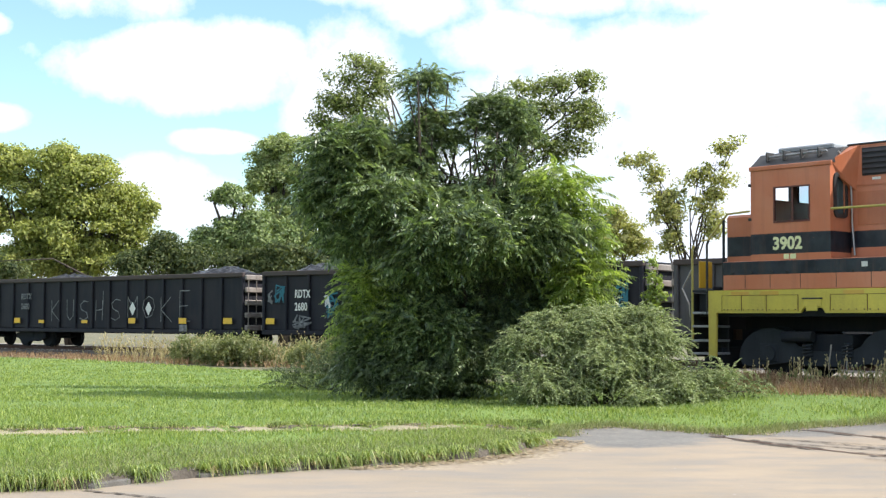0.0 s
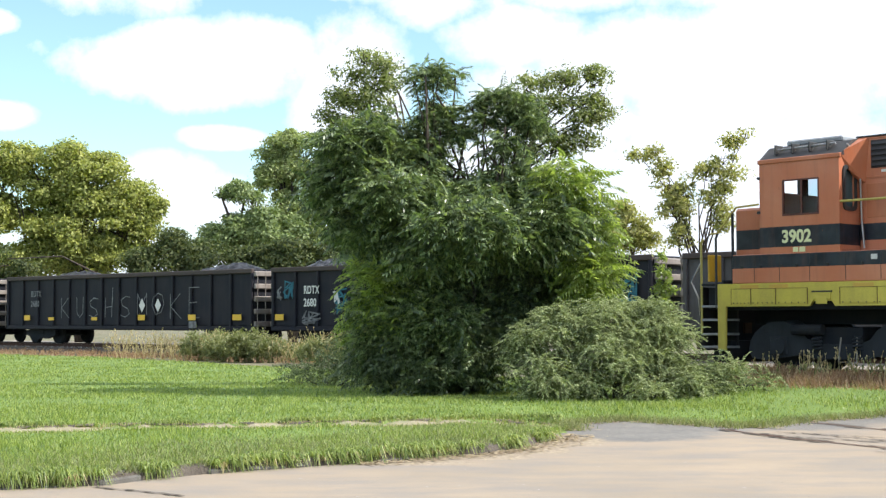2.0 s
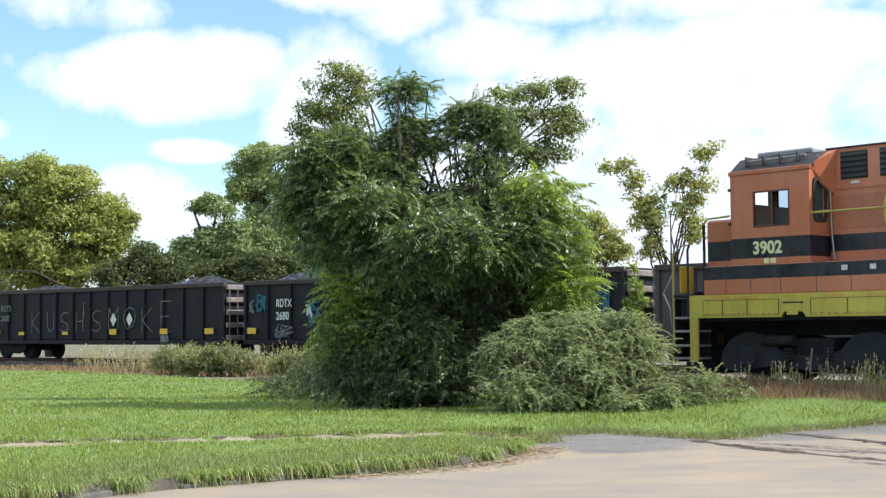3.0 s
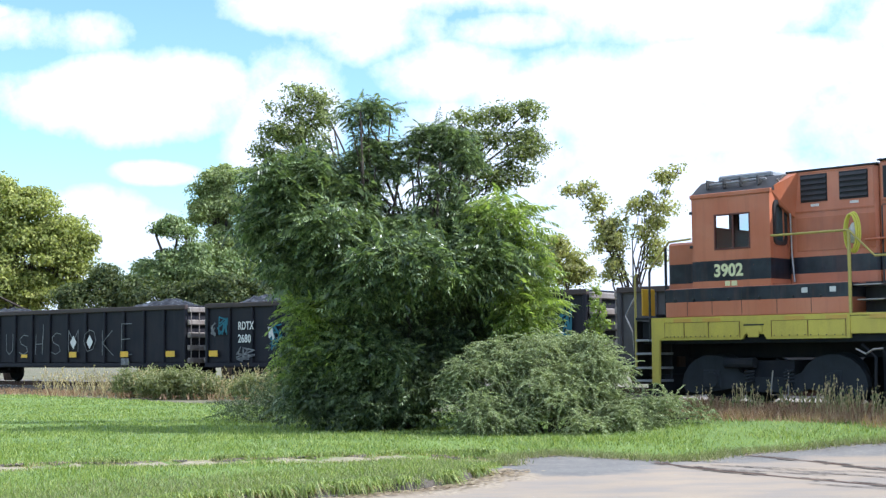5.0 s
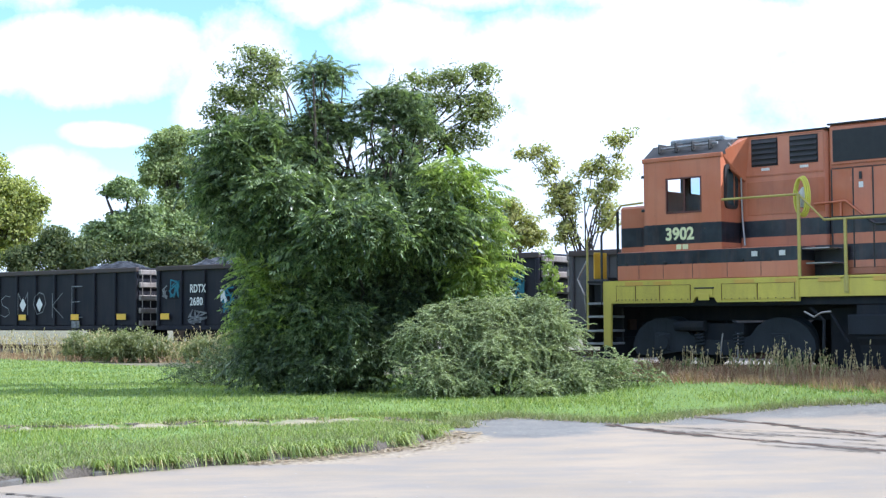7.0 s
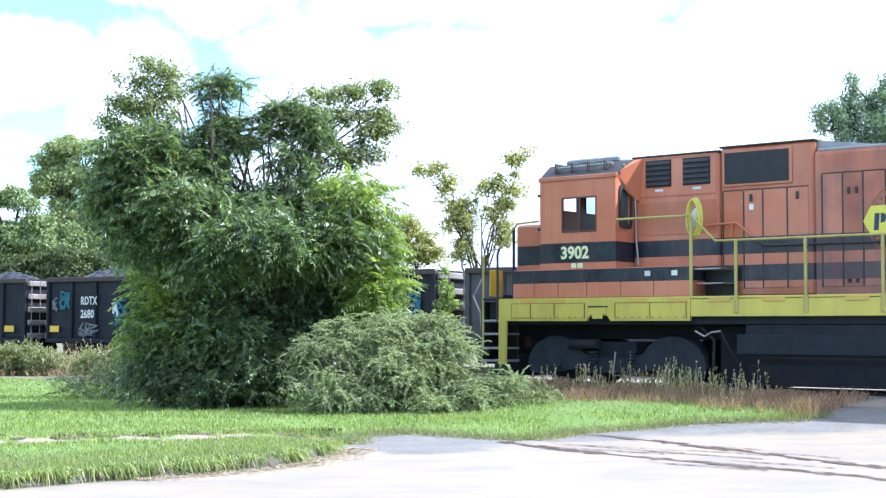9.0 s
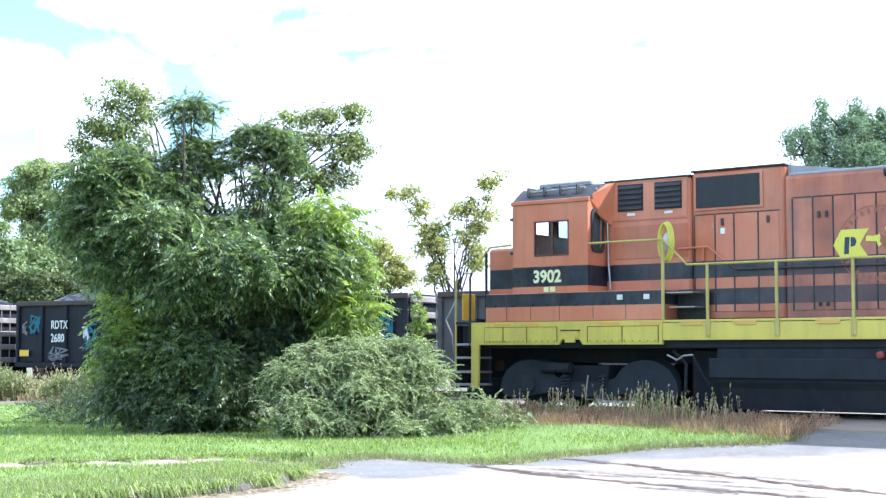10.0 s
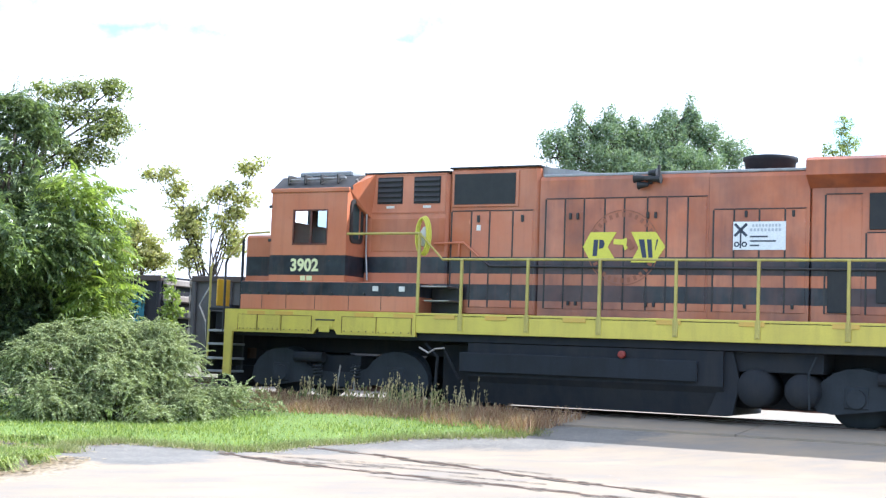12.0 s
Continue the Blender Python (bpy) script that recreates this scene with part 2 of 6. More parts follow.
SUMAC = leafy("leaf_tree_of_heaven", (0.034, 0.056, 0.027), (0.106, 0.150, 0.069), (0.30, 0.355, 0.16), 0.32, 0.36)
# darker leaf colour that carries the shade low down and inside the foliage
SHADE_LEAF = leafy("leaf_painted_shade", (0.030, 0.048, 0.024), (0.085, 0.115, 0.058), (0.22, 0.26, 0.13), 0.26, 0.45, 1.3, 0.9, 0.4)
# fresh yellow-green; on the big tree its brightness also paints sunlit leaves
FRESH = leafy("leaf_fresh_bright_green", (0.10, 0.145, 0.035), (0.21, 0.265, 0.07), (0.38, 0.43, 0.14), 0.5, 0.4)
SHRUB = leafy("leaf_shrub", (0.10, 0.125, 0.06), (0.235, 0.27, 0.14), (0.46, 0.49, 0.28), 0.28, 0.75, 1.3, 2.0, 0.15)
OLIVE = leafy("leaf_olive", (0.10, 0.12, 0.036), (0.275, 0.30, 0.09), (0.53, 0.52, 0.17), 0.38, 0.55, 1.3, 0.3, 0.3)
GREENWOOD = leafy("leaf_greenwood", (0.078, 0.115, 0.052), (0.19, 0.245, 0.11), (0.37, 0.42, 0.20), 0.36, 0.55, 1.3, 0.3, 0.3)
ELMWOOD = leafy("leaf_light_greenwood", (0.12, 0.155, 0.066), (0.265, 0.31, 0.135), (0.45, 0.48, 0.23), 0.40, 0.55, 1.3, 0.3, 0.3)
AUTUMN = leafy("leaf_turning", (0.18, 0.19, 0.075), (0.33, 0.325, 0.145), (0.52, 0.47, 0.23), 0.48, 0.6, 1.3, 0.3, 0.25)
ELM = leafy("leaf_small_yellowgreen", (0.07, 0.09, 0.035), (0.175, 0.205, 0.08), (0.36, 0.375, 0.16), 0.4, 0.5, 1.4, 0.9, 0.4)
# darker greenwood: the thicket's shade is put into the leaf colour
SHADED_WOOD = leafy("leaf_thicket_shade", (0.032, 0.048, 0.022), (0.080, 0.104, 0.042), (0.19, 0.205, 0.085), 0.32, 0.6, 1.3, 0.3, 0.2)
FIR = leafy("leaf_bluegreen", (0.095, 0.145, 0.11), (0.18, 0.24, 0.18), (0.30, 0.36, 0.265), 0.42, 0.6, 1.3, 0.3, 0.25)
BLADE = leafy("grass_blade", (0.080, 0.126, 0.026), (0.21, 0.278, 0.052), (0.38, 0.41, 0.12), 0.38, 0.5, 1.2, 3.5)
STRAW = leafy("dry_stalk", (0.28, 0.22, 0.12), (0.46, 0.37, 0.21), (0.62, 0.53, 0.32), 0.3, 0.8, 1.0, 0.9, 0.2)
WEED = leafy("weed_leaf", (0.11, 0.135, 0.05), (0.21, 0.23, 0.09), (0.36, 0.35, 0.17), 0.4, 0.6, 1.0)
REDWEED = leafy("weed_red_brown", (0.23, 0.13, 0.09), (0.40, 0.245, 0.17), (0.50, 0.38, 0.26), 0.35, 0.8, 1.0, 0.9, 0.2)

gm = Mat("lawn_soil_and_turf", 0.9)
gc = gm.mix(gm.ramp(gm.noise(0.7, 5), [(0.35, 0.0), (0.7, 1.0)]), (0.12, 0.19, 0.035), (0.18, 0.26, 0.05))
gc = gm.mix(gm.ramp(gm.noise(14, 5), [(0.4, 0.0), (0.75, 0.7)]), gc, (0.08, 0.125, 0.03))
gm.color(gc).bump(gm.noise(40, 5), 0.8, 0.03)
TURF = gm.m
em = Mat("earth", 0.95)
ec = em.mix(em.ramp(em.noise(3, 6), [(0.35, 0.0), (0.7, 1.0)]), (0.075, 0.06, 0.047), (0.14, 0.117, 0.095))
ec = em.mix(em.ramp(em.noise(40, 5), [(0.4, 0.0), (0.7, 0.6)]), ec, (0.05, 0.04, 0.03))
em.color(ec).bump(em.noise(30, 6), 0.8, 0.03)
EARTH = em.m
fm = Mat("rough_field", 0.95)
fc = fm.mix(fm.ramp(fm.noise(0.5, 6), [(0.35, 0.0), (0.65, 1.0)]), (0.10, 0.11, 0.045), (0.22, 0.18, 0.12))
fc = fm.mix(fm.ramp(fm.noise(9, 5), [(0.4, 0.0), (0.7, 0.6)]), fc, (0.07, 0.07, 0.04))
fm.color(fc).bump(fm.noise(12, 6), 0.8, 0.05)
FIELD = fm.m
rm = Mat("old_concrete", 0.85)
rc = rm.mix(rm.ramp(rm.noise(0.45, 6), [(0.35, 0.0), (0.7, 1.0)]), (0.325, 0.252, 0.176), (0.235, 0.190, 0.141))
rc = rm.mix(rm.ramp(rm.noise(1.3, 6, 0.6, (0.6, 1.3, 1.0)), [(0.42, 0.0), (0.66, 0.85)]), rc, (0.21, 0.183, 0.158))
rc = rm.mix(rm.ramp(rm.noise(90, 4), [(0.45, 0.0), (0.75, 0.45)]), rc, (0.2, 0.18, 0.16))
rc = rm.mix(rm.ramp(rm.noise(25, 3), [(0.72, 0.0), (0.76, 0.8)]), rc, (0.10, 0.085, 0.07))

def patches(m, ellipses, rag):
    """Where worn patches lie in the paving: middle x, y and half sizes in metres, with a ragged soft rim."""
    x, y = m.height()[0], m.height()[1]
    best = None
    for a, b, ra, rb in ellipses:
        dx, dy = m.math("DIVIDE", m.math("SUBTRACT", x, a), ra), m.math("DIVIDE", m.math("SUBTRACT", y, b), rb)
        d = m.math("SUBTRACT", 1.0, m.math("ADD", m.math("MULTIPLY", dx, dx), m.math("MULTIPLY", dy, dy)))
        best = d if best is None else m.math("MAXIMUM", best, d)
    return m.ramp(m.math("ADD", best, m.math("MULTIPLY", m.math("SUBTRACT", m.noise(2.6, 8, 0.7), 0.5), rag)), [(0.0, 0.0), (0.5, 1.0)])


# grey asphalt patched into the concrete, and dry soil washed out at the lawn's corner
ac = rm.mix(rm.ramp(rm.noise(1.2, 6), [(0.35, 0.0), (0.7, 1.0)]), (0.150, 0.140, 0.128), (0.225, 0.208, 0.186))
ac = rm.mix(rm.ramp(rm.noise(9, 5), [(0.5, 0.0), (0.72, 0.6)]), ac, (0.29, 0.26, 0.22))
ac = rm.mix(rm.ramp(rm.noise(60, 4), [(0.4, 0.0), (0.7, 0.7)]), ac, (0.07, 0.068, 0.066))
rc = rm.mix(patches(rm, [(2.5, 19.7, 1.5, 1.9), (2.3, 18.7, 1.3, 1.3), (3.4, 20.0, 1.1, 1.2), (5.0, 20.3, 1.2, 1.1), (7.0, 21.4, 2.2, 1.2), (9.4, 21.2, 2.3, 1.5)], 1.6), rc, ac)
sc = rm.mix(rm.ramp(rm.noise(18, 6), [(0.35, 0.0), (0.7, 1.0)]), (0.20, 0.155, 0.11), (0.40, 0.33, 0.23))
rc = rm.mix(patches(rm, [(-0.5, 15.1, 0.8, 0.35), (0.4, 15.75, 0.6, 0.45), (1.05, 16.6, 0.45, 0.7), (1.5, 17.7, 0.5, 0.8)], 1.5), rc, sc)
rm.color(rc).bump(rm.noise(60, 6), 0.5, 0.006)
CONCRETE = rm.m
bm_ = Mat("ballast_stone", 0.9)
bc = bm_.mix(bm_.island(), (0.20, 0.18, 0.16), (0.42, 0.39, 0.35))
bm_.color(bc).bump(bm_.noise(60, 4), 0.5, 0.005)
STONE = bm_.m
sm = Mat("trodden_straw", 0.95)
sc = sm.mix(sm.ramp(sm.noise(6, 6, 0.7), [(0.35, 0.0), (0.65, 1.0)]), (0.22, 0.19, 0.115), (0.36, 0.31, 0.21))
sc = sm.mix(sm.ramp(sm.noise(2.2, 5), [(0.5, 0.0), (0.7, 0.8)]), sc, (0.13, 0.17, 0.06))
sm.color(sc).bump(sm.noise(50, 5), 0.7, 0.02)
TRODDEN = sm.m
gvm = Mat("pale_gravel", 0.95)
gvc = gvm.mix(gvm.ramp(gvm.noise(1.2, 6), [(0.35, 0.0), (0.7, 1.0)]), (0.27, 0.225, 0.18), (0.18, 0.155, 0.13))
gvc = gvm.mix(gvm.ramp(gvm.noise(30, 5), [(0.4, 0.0), (0.7, 0.7)]), gvc, (0.42, 0.38, 0.32))
gvm.color(gvc).bump(gvm.noise(40, 5), 0.7, 0.02)
GRAVEL = gvm.m
KERB = worn("kerb_stone", (0.13, 0.12, 0.11), (0.07, 0.06, 0.05), 0.9, amount=0.6, scale=5, grain=0.25)
LITTER = leafy("dry_leaf_litter", (0.16, 0.11, 0.06), (0.30, 0.22, 0.13), (0.45, 0.36, 0.24), 0.2, 0.8, 1.0)

# ---- mesh building ----


class Shape:
    """Vertices and faces gathered for one mesh."""

    def __init__(self):
        self.v, self.f = [], []

    def poly(self, pts, *faces):
        k = len(self.v)
        self.v += [tuple(p) for p in pts]
        self.f += [tuple(k + i for i in face) for face in faces]
        return self

    def box(self, x0, x1, y0, y1, z0, z1, b=0.012):
        """A box with chamfered edges."""
        b = min(b, (x1 - x0) * 0.3, (y1 - y0) * 0.3, (z1 - z0) * 0.3)
        lo, hi = (x0, y0, z0), (x1, y1, z1)
        pts, at = [], {}
        for c in range(8):
            s = [(c >> i) & 1 for i in range(3)]
            for axis in range(3):
                p = []
                for i in range(3):
                    edge = hi[i] if s[i] else lo[i]
                    p.append(edge if i == axis else edge + (-b if s[i] else b))
                at[c, axis] = len(pts)
                pts.append(p)
        faces = []
        for axis in range(3):
            u, w = (axis + 1) % 3, (axis + 2) % 3
            for side in (0, 1):
                base = side << axis
                ring = [base, base | 1 << u, base | 1 << u | 1 << w, base | 1 << w]
                ring = [at[c, axis] for c in ring]
                faces.append(ring if side else ring[::-1])
            for su in (0, 1):
                for sw in (0, 1):
                    a = su << u | sw << w
                    c = a | 1 << axis
                    ring = [at[a, u], at[c, u], at[c, w], at[a, w]]
                    faces.append(ring if su != sw else ring[::-1])
        for c in range(8):
            ring = [at[c, 0], at[c, 1], at[c, 2]]
            faces.append(ring if bin(c).count("1") % 2 else ring[::-1])
        return self.poly(pts, *faces)

    def prism(self, outline, y0, y1):
        """An outline in x and z drawn from y0 to y1."""
        n = len(outline)
        pts = [(x, y0, z) for x, z in outline] + [(x, y1, z) for x, z in outline]
        return self.poly(pts, tuple(range(n)), tuple(range(2 * n - 1, n - 1, -1)), *[(i, n + i, n + (i + 1) % n, (i + 1) % n) for i in range(n)])

    def profile(self, outline, x0, x1):
        """An outline in y and z drawn from x0 to x1."""
        n = len(outline)
        pts = [(x0, y, z) for y, z in outline] + [(x1, y, z) for y, z in outline]
        return self.poly(pts, tuple(range(n - 1, -1, -1)), tuple(range(n, 2 * n)), *[(i, (i + 1) % n, n + (i + 1) % n, n + i) for i in range(n)])

    def tube(self, pts, r, n=8, r1=None):
        """A round bar along a line of points, closed at the ends."""
        pts = [Vector(p) for p in pts]
        k, m = len(self.v), len(pts)
        side = None
        for i, p in enumerate(pts):
            d = (pts[min(i + 1, m - 1)] - pts[max(i - 1, 0)]).normalized()
            if side is None:
                side = d.orthogonal().normalized()
            side = (side - d * side.dot(d)).normalized()
            up = d.cross(side)
            rr = r if r1 is None else r + (r1 - r) * i / (m - 1)
            for j in range(n):
                a = 2 * math.pi * j / n
                self.v.append(tuple(p + (side * math.cos(a) + up * math.sin(a)) * rr))
        for i in range(m - 1):
            for j in range(n):
                a, b = k + i * n + j, k + i * n + (j + 1) % n
                self.f.append((a, b, b + n, a + n))
        self.f.append(tuple(k + j for j in range(n - 1, -1, -1)))
        self.f.append(tuple(k + (m - 1) * n + j for j in range(n)))
        return self

    def lathe(self, outline, centre, axis="y", n=24):
        """An outline of (radius, along) turned about an axis."""
        k, m = len(self.v), len(outline)
        for r, h in outline:
            for j in range(n):
                a = 2 * math.pi * j / n
                c, s = r * math.cos(a), r * math.sin(a)
                p = {"x": (h, c, s), "y": (c, h, s), "z": (c, s, h)}[axis]
                self.v.append(tuple(p[i] + centre[i] for i in range(3)))
        for i in range(m - 1):
            for j in range(n):
                a, b = k + i * n + j, k + i * n + (j + 1) % n
                self.f.append((a, b, b + n, a + n))
        self.f.append(tuple(k + j for j in range(n - 1, -1, -1)))
        self.f.append(tuple(k + (m - 1) * n + j for j in range(n)))
        return self


def mesh_of(name, shape, mat, smooth=False):
    me = bpy.data.meshes.new(name)
    me.from_pydata(shape.v, [], shape.f)
    me.materials.append(mat)
    if smooth:
        me.polygons.foreach_set("use_smooth", [True] * len(me.polygons))
    me.update()
    return me


def part(name, shape, mat, parent, label="", smooth=False):
    ob = new(name, mesh_of(name, shape, mat, smooth))
    ob.parent = parent
    return tagged(ob, label)


def thing(name, label, category, m=None, group="", kind=""):
    ob = new(name)
    ob.empty_display_size = 0.2
    if m is not None:
        ob.matrix_world = m
    return tagged(ob, label, category, group, kind)


def quads_mesh(name, verts, per, mat):
    """A mesh of many loose faces with the same number of corners, from an array."""
    verts = np.asarray(verts, dtype=np.float32).reshape(-1, 3)
    n = len(verts) // per
    me = bpy.data.meshes.new(name)
    me.vertices.add(len(verts))
    me.vertices.foreach_set("co", verts.ravel())
    me.loops.add(n * per)
    me.loops.foreach_set("vertex_index", np.arange(n * per, dtype=np.int32))
    me.polygons.add(n)
    me.polygons.foreach_set("loop_start", np.arange(0, n * per, per, dtype=np.int32))
    me.materials.append(mat)
    me.update(calc_edges=True)
    me.validate()
    return me


# ---- plan ----
AZ_A, DIST_A = 0.8245, 23.82      # locomotive: turn of its track, distance of its near side
AZ_B, DIST_B = 0.6965, 34.97      # gondolas
RAIL = 0.45                       # top of the rails
FRAME_A = pose(math.sin(AZ_A) * DIST_A, math.cos(AZ_A) * DIST_A, RAIL, 0, 0, -math.degrees(AZ_A))
FRAME_B = pose(math.sin(AZ_B) * DIST_B, math.cos(AZ_B) * DIST_B, RAIL, 0, 0, -math.degrees(AZ_B))


def smooth_step(a, b, x):
    t = np.clip((x - a) / (b - a), 0, 1)
    return t * t * (3 - 2 * t)


def ground_z(x, y):
    """The ground rises gently from the camera's side to the tracks."""
    d = x * math.sin(AZ_A) + y * math.cos(AZ_A) - DIST_A
    s = x * math.cos(AZ_A) - y * math.sin(AZ_A)
    return 0.32 * smooth_step(-5.0, -0.3, d) * (0.25 + 0.75 * smooth_step(-25.0, -16.0, s))


LAWN = [(-4.3, 12.75), (-3.3, 13.1), (-2.8, 13.75), (-2.1, 14.35), (-1.3, 14.9), (-0.4, 15.5), (0.4, 16.1), (0.9, 17.0), (1.3, 18.0), (1.6, 19.2),
        (1.65, 20.5), (2.6, 21.3), (3.3, 20.5), (4.2, 19.7), (4.7, 20.3), (5.2, 21.0), (5.9, 21.5), (7.2, 22.0), (8.3, 21.7), (9.2, 21.4), (9.6, 21.9),
        (6.3, 25.7), (2.0, 30.4), (-4.0, 38.0), (-12.0, 48.5), (-19.0, 55.0), (-45.0, 75.0), (-45.0, 6.0), (-12.0, 9.5)]


def within(x, y, outline):
    """Which of the points lie inside an outline."""
    inside = np.zeros(len(x), bool)
    n = len(outline)
    for i in range(n):
        (x0, y0), (x1, y1) = outline[i], outline[(i + 1) % n]
        cross = ((y0 > y) != (y1 > y)) & (x < (x1 - x0) * (y - y0) / ((y1 - y0) or 1e-9) + x0)
        inside ^= cross
    return inside


def edge_gap(x, y, outline, closed=True):
    """Distance of points from an outline."""
    best = np.full(len(x), 1e9)
    n = len(outline)
    for i in range(n if closed else n - 1):
        (x0, y0), (x1, y1) = outline[i], outline[(i + 1) % n]
        dx, dy = x1 - x0, y1 - y0
        t = np.clip(((x - x0) * dx + (y - y0) * dy) / (dx * dx + dy * dy), 0, 1)
        best = np.minimum(best, np.hypot(x - x0 - t * dx, y - y0 - t * dy))
    return best


PATH_LINE = [(-14.0, 16.6), (-5.9, 18.2), (-4.1, 18.55), (-2.3, 18.95), (-0.2, 19.4), (1.55, 19.75)]


def lawn_z(x, y):
    gap = edge_gap(x, y, LAWN)
    path = edge_gap(x, y, PATH_LINE, False)
    lump = np.array([noise.noise((float(a) * 0.8, float(b) * 0.8, 0)) for a, b in zip(x, y)]) * 0.03
    bank = y - 19.35 - 0.22 * x
    inner = smooth_step(0.1, 0.6, gap)
    swell = 0.075 * smooth_step(0.1, 1.6, edge_gap(x, y, LAWN[9:21], False)) * smooth_step(-0.15, 0.1, gap)
    return ground_z(x, y) + 0.02 + swell + inner * (0.05 * smooth_step(0.16, 0.34, bank) - 0.03 * smooth_step(-0.4, -0.15, bank)) + lump * smooth_step(0, 0.4, gap)


def grid_sheet(name, x0, x1, y0, y1, step, zf, mat, keep=None):
    xs, ys = np.arange(x0, x1 + step / 2, step), np.arange(y0, y1 + step / 2, step)
    gx, gy = np.meshgrid(xs, ys)
    z = zf(gx.ravel(), gy.ravel())
    me = bpy.data.meshes.new(name)
    nx = len(xs)
    faces = []
    ok = keep(gx.ravel(), gy.ravel()) if keep else np.ones(gx.size, bool)
    for j in range(len(ys) - 1):
        for i in range(nx - 1):
            a = j * nx + i
            if ok[a] or ok[a + 1] or ok[a + nx] or ok[a + nx + 1]:
                faces.append((a, a + 1, a + nx + 1, a + nx))
    me.from_pydata(np.stack([gx.ravel(), gy.ravel(), z], 1).tolist(), [], faces)
    me.materials.append(mat)
    me.polygons.foreach_set("use_smooth", [True] * len(me.polygons))
    me.update()
    ob = new(name, me)
    return ob


def far_ground():
    """One sheet that reaches the horizon, finer near the place."""
    rings = [-3000, -800, -200, -80, -50, -40, -30, -24, -18, -12, -8, -4, 0, 4, 8, 12, 16, 20, 24, 28, 32, 36, 40, 46, 52, 60, 70, 85, 110, 200, 800, 3000]
    gx, gy = np.meshgrid(np.array(rings, float), np.array(rings, float))
    gxx, gyy = gx.ravel(), gy.ravel()
    d = gxx * math.sin(AZ_A) + gyy * math.cos(AZ_A) - DIST_A
    z = ground_z(gxx, gyy) - 0.03 - 0.3 * ((d < 2.0) & (gxx > -28) & (gxx < 42) & (gyy > -19) & (gyy < 33))
    n = len(rings)
    me = bpy.data.meshes.new("ground")
    me.from_pydata(np.stack([gx.ravel(), gy.ravel(), z], 1).tolist(), [], [(j * n + i, j * n + i + 1, (j + 1) * n + i + 1, (j + 1) * n + i) for j in range(n - 1) for i in range(n - 1)])
    me.materials.append(FIELD)
    return tagged(new("ground", me), "rough field of dry grass and sandy earth", "ground", kind="structure")


far_ground()


def road_keep(x, y):
    d = x * math.sin(AZ_A) + y * math.cos(AZ_A) - DIST_A
    s = x * math.cos(AZ_A) - y * math.sin(AZ_A)
    return (d < 0.75) & ((d < -1.2) | (s > -11.0))


tagged(grid_sheet("road", -30, 40, -20, 32, 0.5, lambda x, y: ground_z(x, y) - 0.012 + 0.0 * x, CONCRETE, road_keep), "pale tan concrete road, worn and cracked", "road", kind="structure")
tagged(grid_sheet("lawn", -45, 10, 6, 75, 0.25, lambda x, y: np.where(within(x, y, LAWN) & (edge_gap(x, y, [(-12.0, 9.5)] + LAWN[:9], False) > 0.12), lawn_z(x, y), ground_z(x, y) - 0.10), TURF, lambda x, y: within(x, y, LAWN)), "mown green lawn with a ragged overgrown edge", "lawn", kind="structure")

# ---- locomotive: x along the track towards its rear, y away from the road, z above the rails ----
loco = thing("locomotive", "orange, black and yellow diesel road locomotive standing on rails", "locomotive", FRAME_A)
WIDE = 3.1
IN = 0.72   # hood is set in from the sill


def lp(name, shape, mat, label="", parent=None, smooth=False):
    return part(name, shape, mat, parent or loco, label, smooth)


lp("underframe", Shape().box(-17.9, 0.5, 0.12, WIDE - 0.12, 1.25, 1.72).box(-17.5, 0.3, 1.2, 1.9, 0.95, 1.26), GRIME)
lp("walkway", Shape().box(-17.5, 0.5, 0.0, WIDE, 1.72, 1.76), GRIME)
for side, y0, y1 in (("near", 0.0, 0.05), ("far", WIDE - 0.05, WIDE)):
    lp("side_sill", Shape().box(-13.0, 0.5, y0, y1, 1.40, 1.79, 0.008), YELLOW, "long yellow side sill")
    lp("valance", Shape().prism([(-17.52, 1.32), (-15.36, 1.32), (-15.29, 1.42), (-14.86, 1.42), (-14.79, 1.32), (-13.0, 1.32), (-13.0, 1.79), (-17.52, 1.79)], y0 - 0.012, y1 + 0.012), YELLOW, "deep yellow valance under the cab")
for x0, x1 in ((-17.2, -16.75), (-16.72, -16.18), (-16.1, -15.42), (-14.65, -13.9), (-13.86, -13.1)):
    pan = lp("access_panel", Shape().box(x0, x1, -0.022, -0.012, 1.37, 1.67, 0.004), YELLOW)
    for i in range(5):
        lp("bolt", Shape().lathe([(0.013, -0.03), (0.013, -0.02)], (x0 + 0.04 + (x1 - x0 - 0.08) * i / 4, 0, 1.39), "y", 6), BLACK, "", pan)
for x in (-17.22, -16.735, -16.14, -15.40, -14.68, -13.88, -13.08):
    lp("panel_seam", Shape().box(x - 0.004, x + 0.004, -0.024, -0.01, 1.36, 1.68, 0.001), RUST)
for x0, x1 in ((-17.22, -15.40), (-14.68, -13.08)):
    lp("panel_seam", Shape().box(x0, x1, -0.024, -0.01, 1.677, 1.684, 0.001), RUST)
lp("jack_pad", Shape().box(-15.27, -14.88, -0.04, 0.02, 1.44, 1.6).box(-15.2, -14.95, -0.05, -0.03, 1.36, 1.5), YELLOW)
lp("jack_pad_hood", Shape().box(-15.3, -14.85, -0.045, 0.0, 1.59, 1.62, 0.004), BLACK)
for x in (-17.0, -16.3, -14.4, -13.5, -12.6, -11.5, -9.9, -8.1, -6.6, -5.0, -3.0, -1.2):
    lp("reflector", Shape().box(x, x + 0.45, -0.018, -0.004, 1.68, 1.76, 0.003), REFLECT, "orange reflective strip")

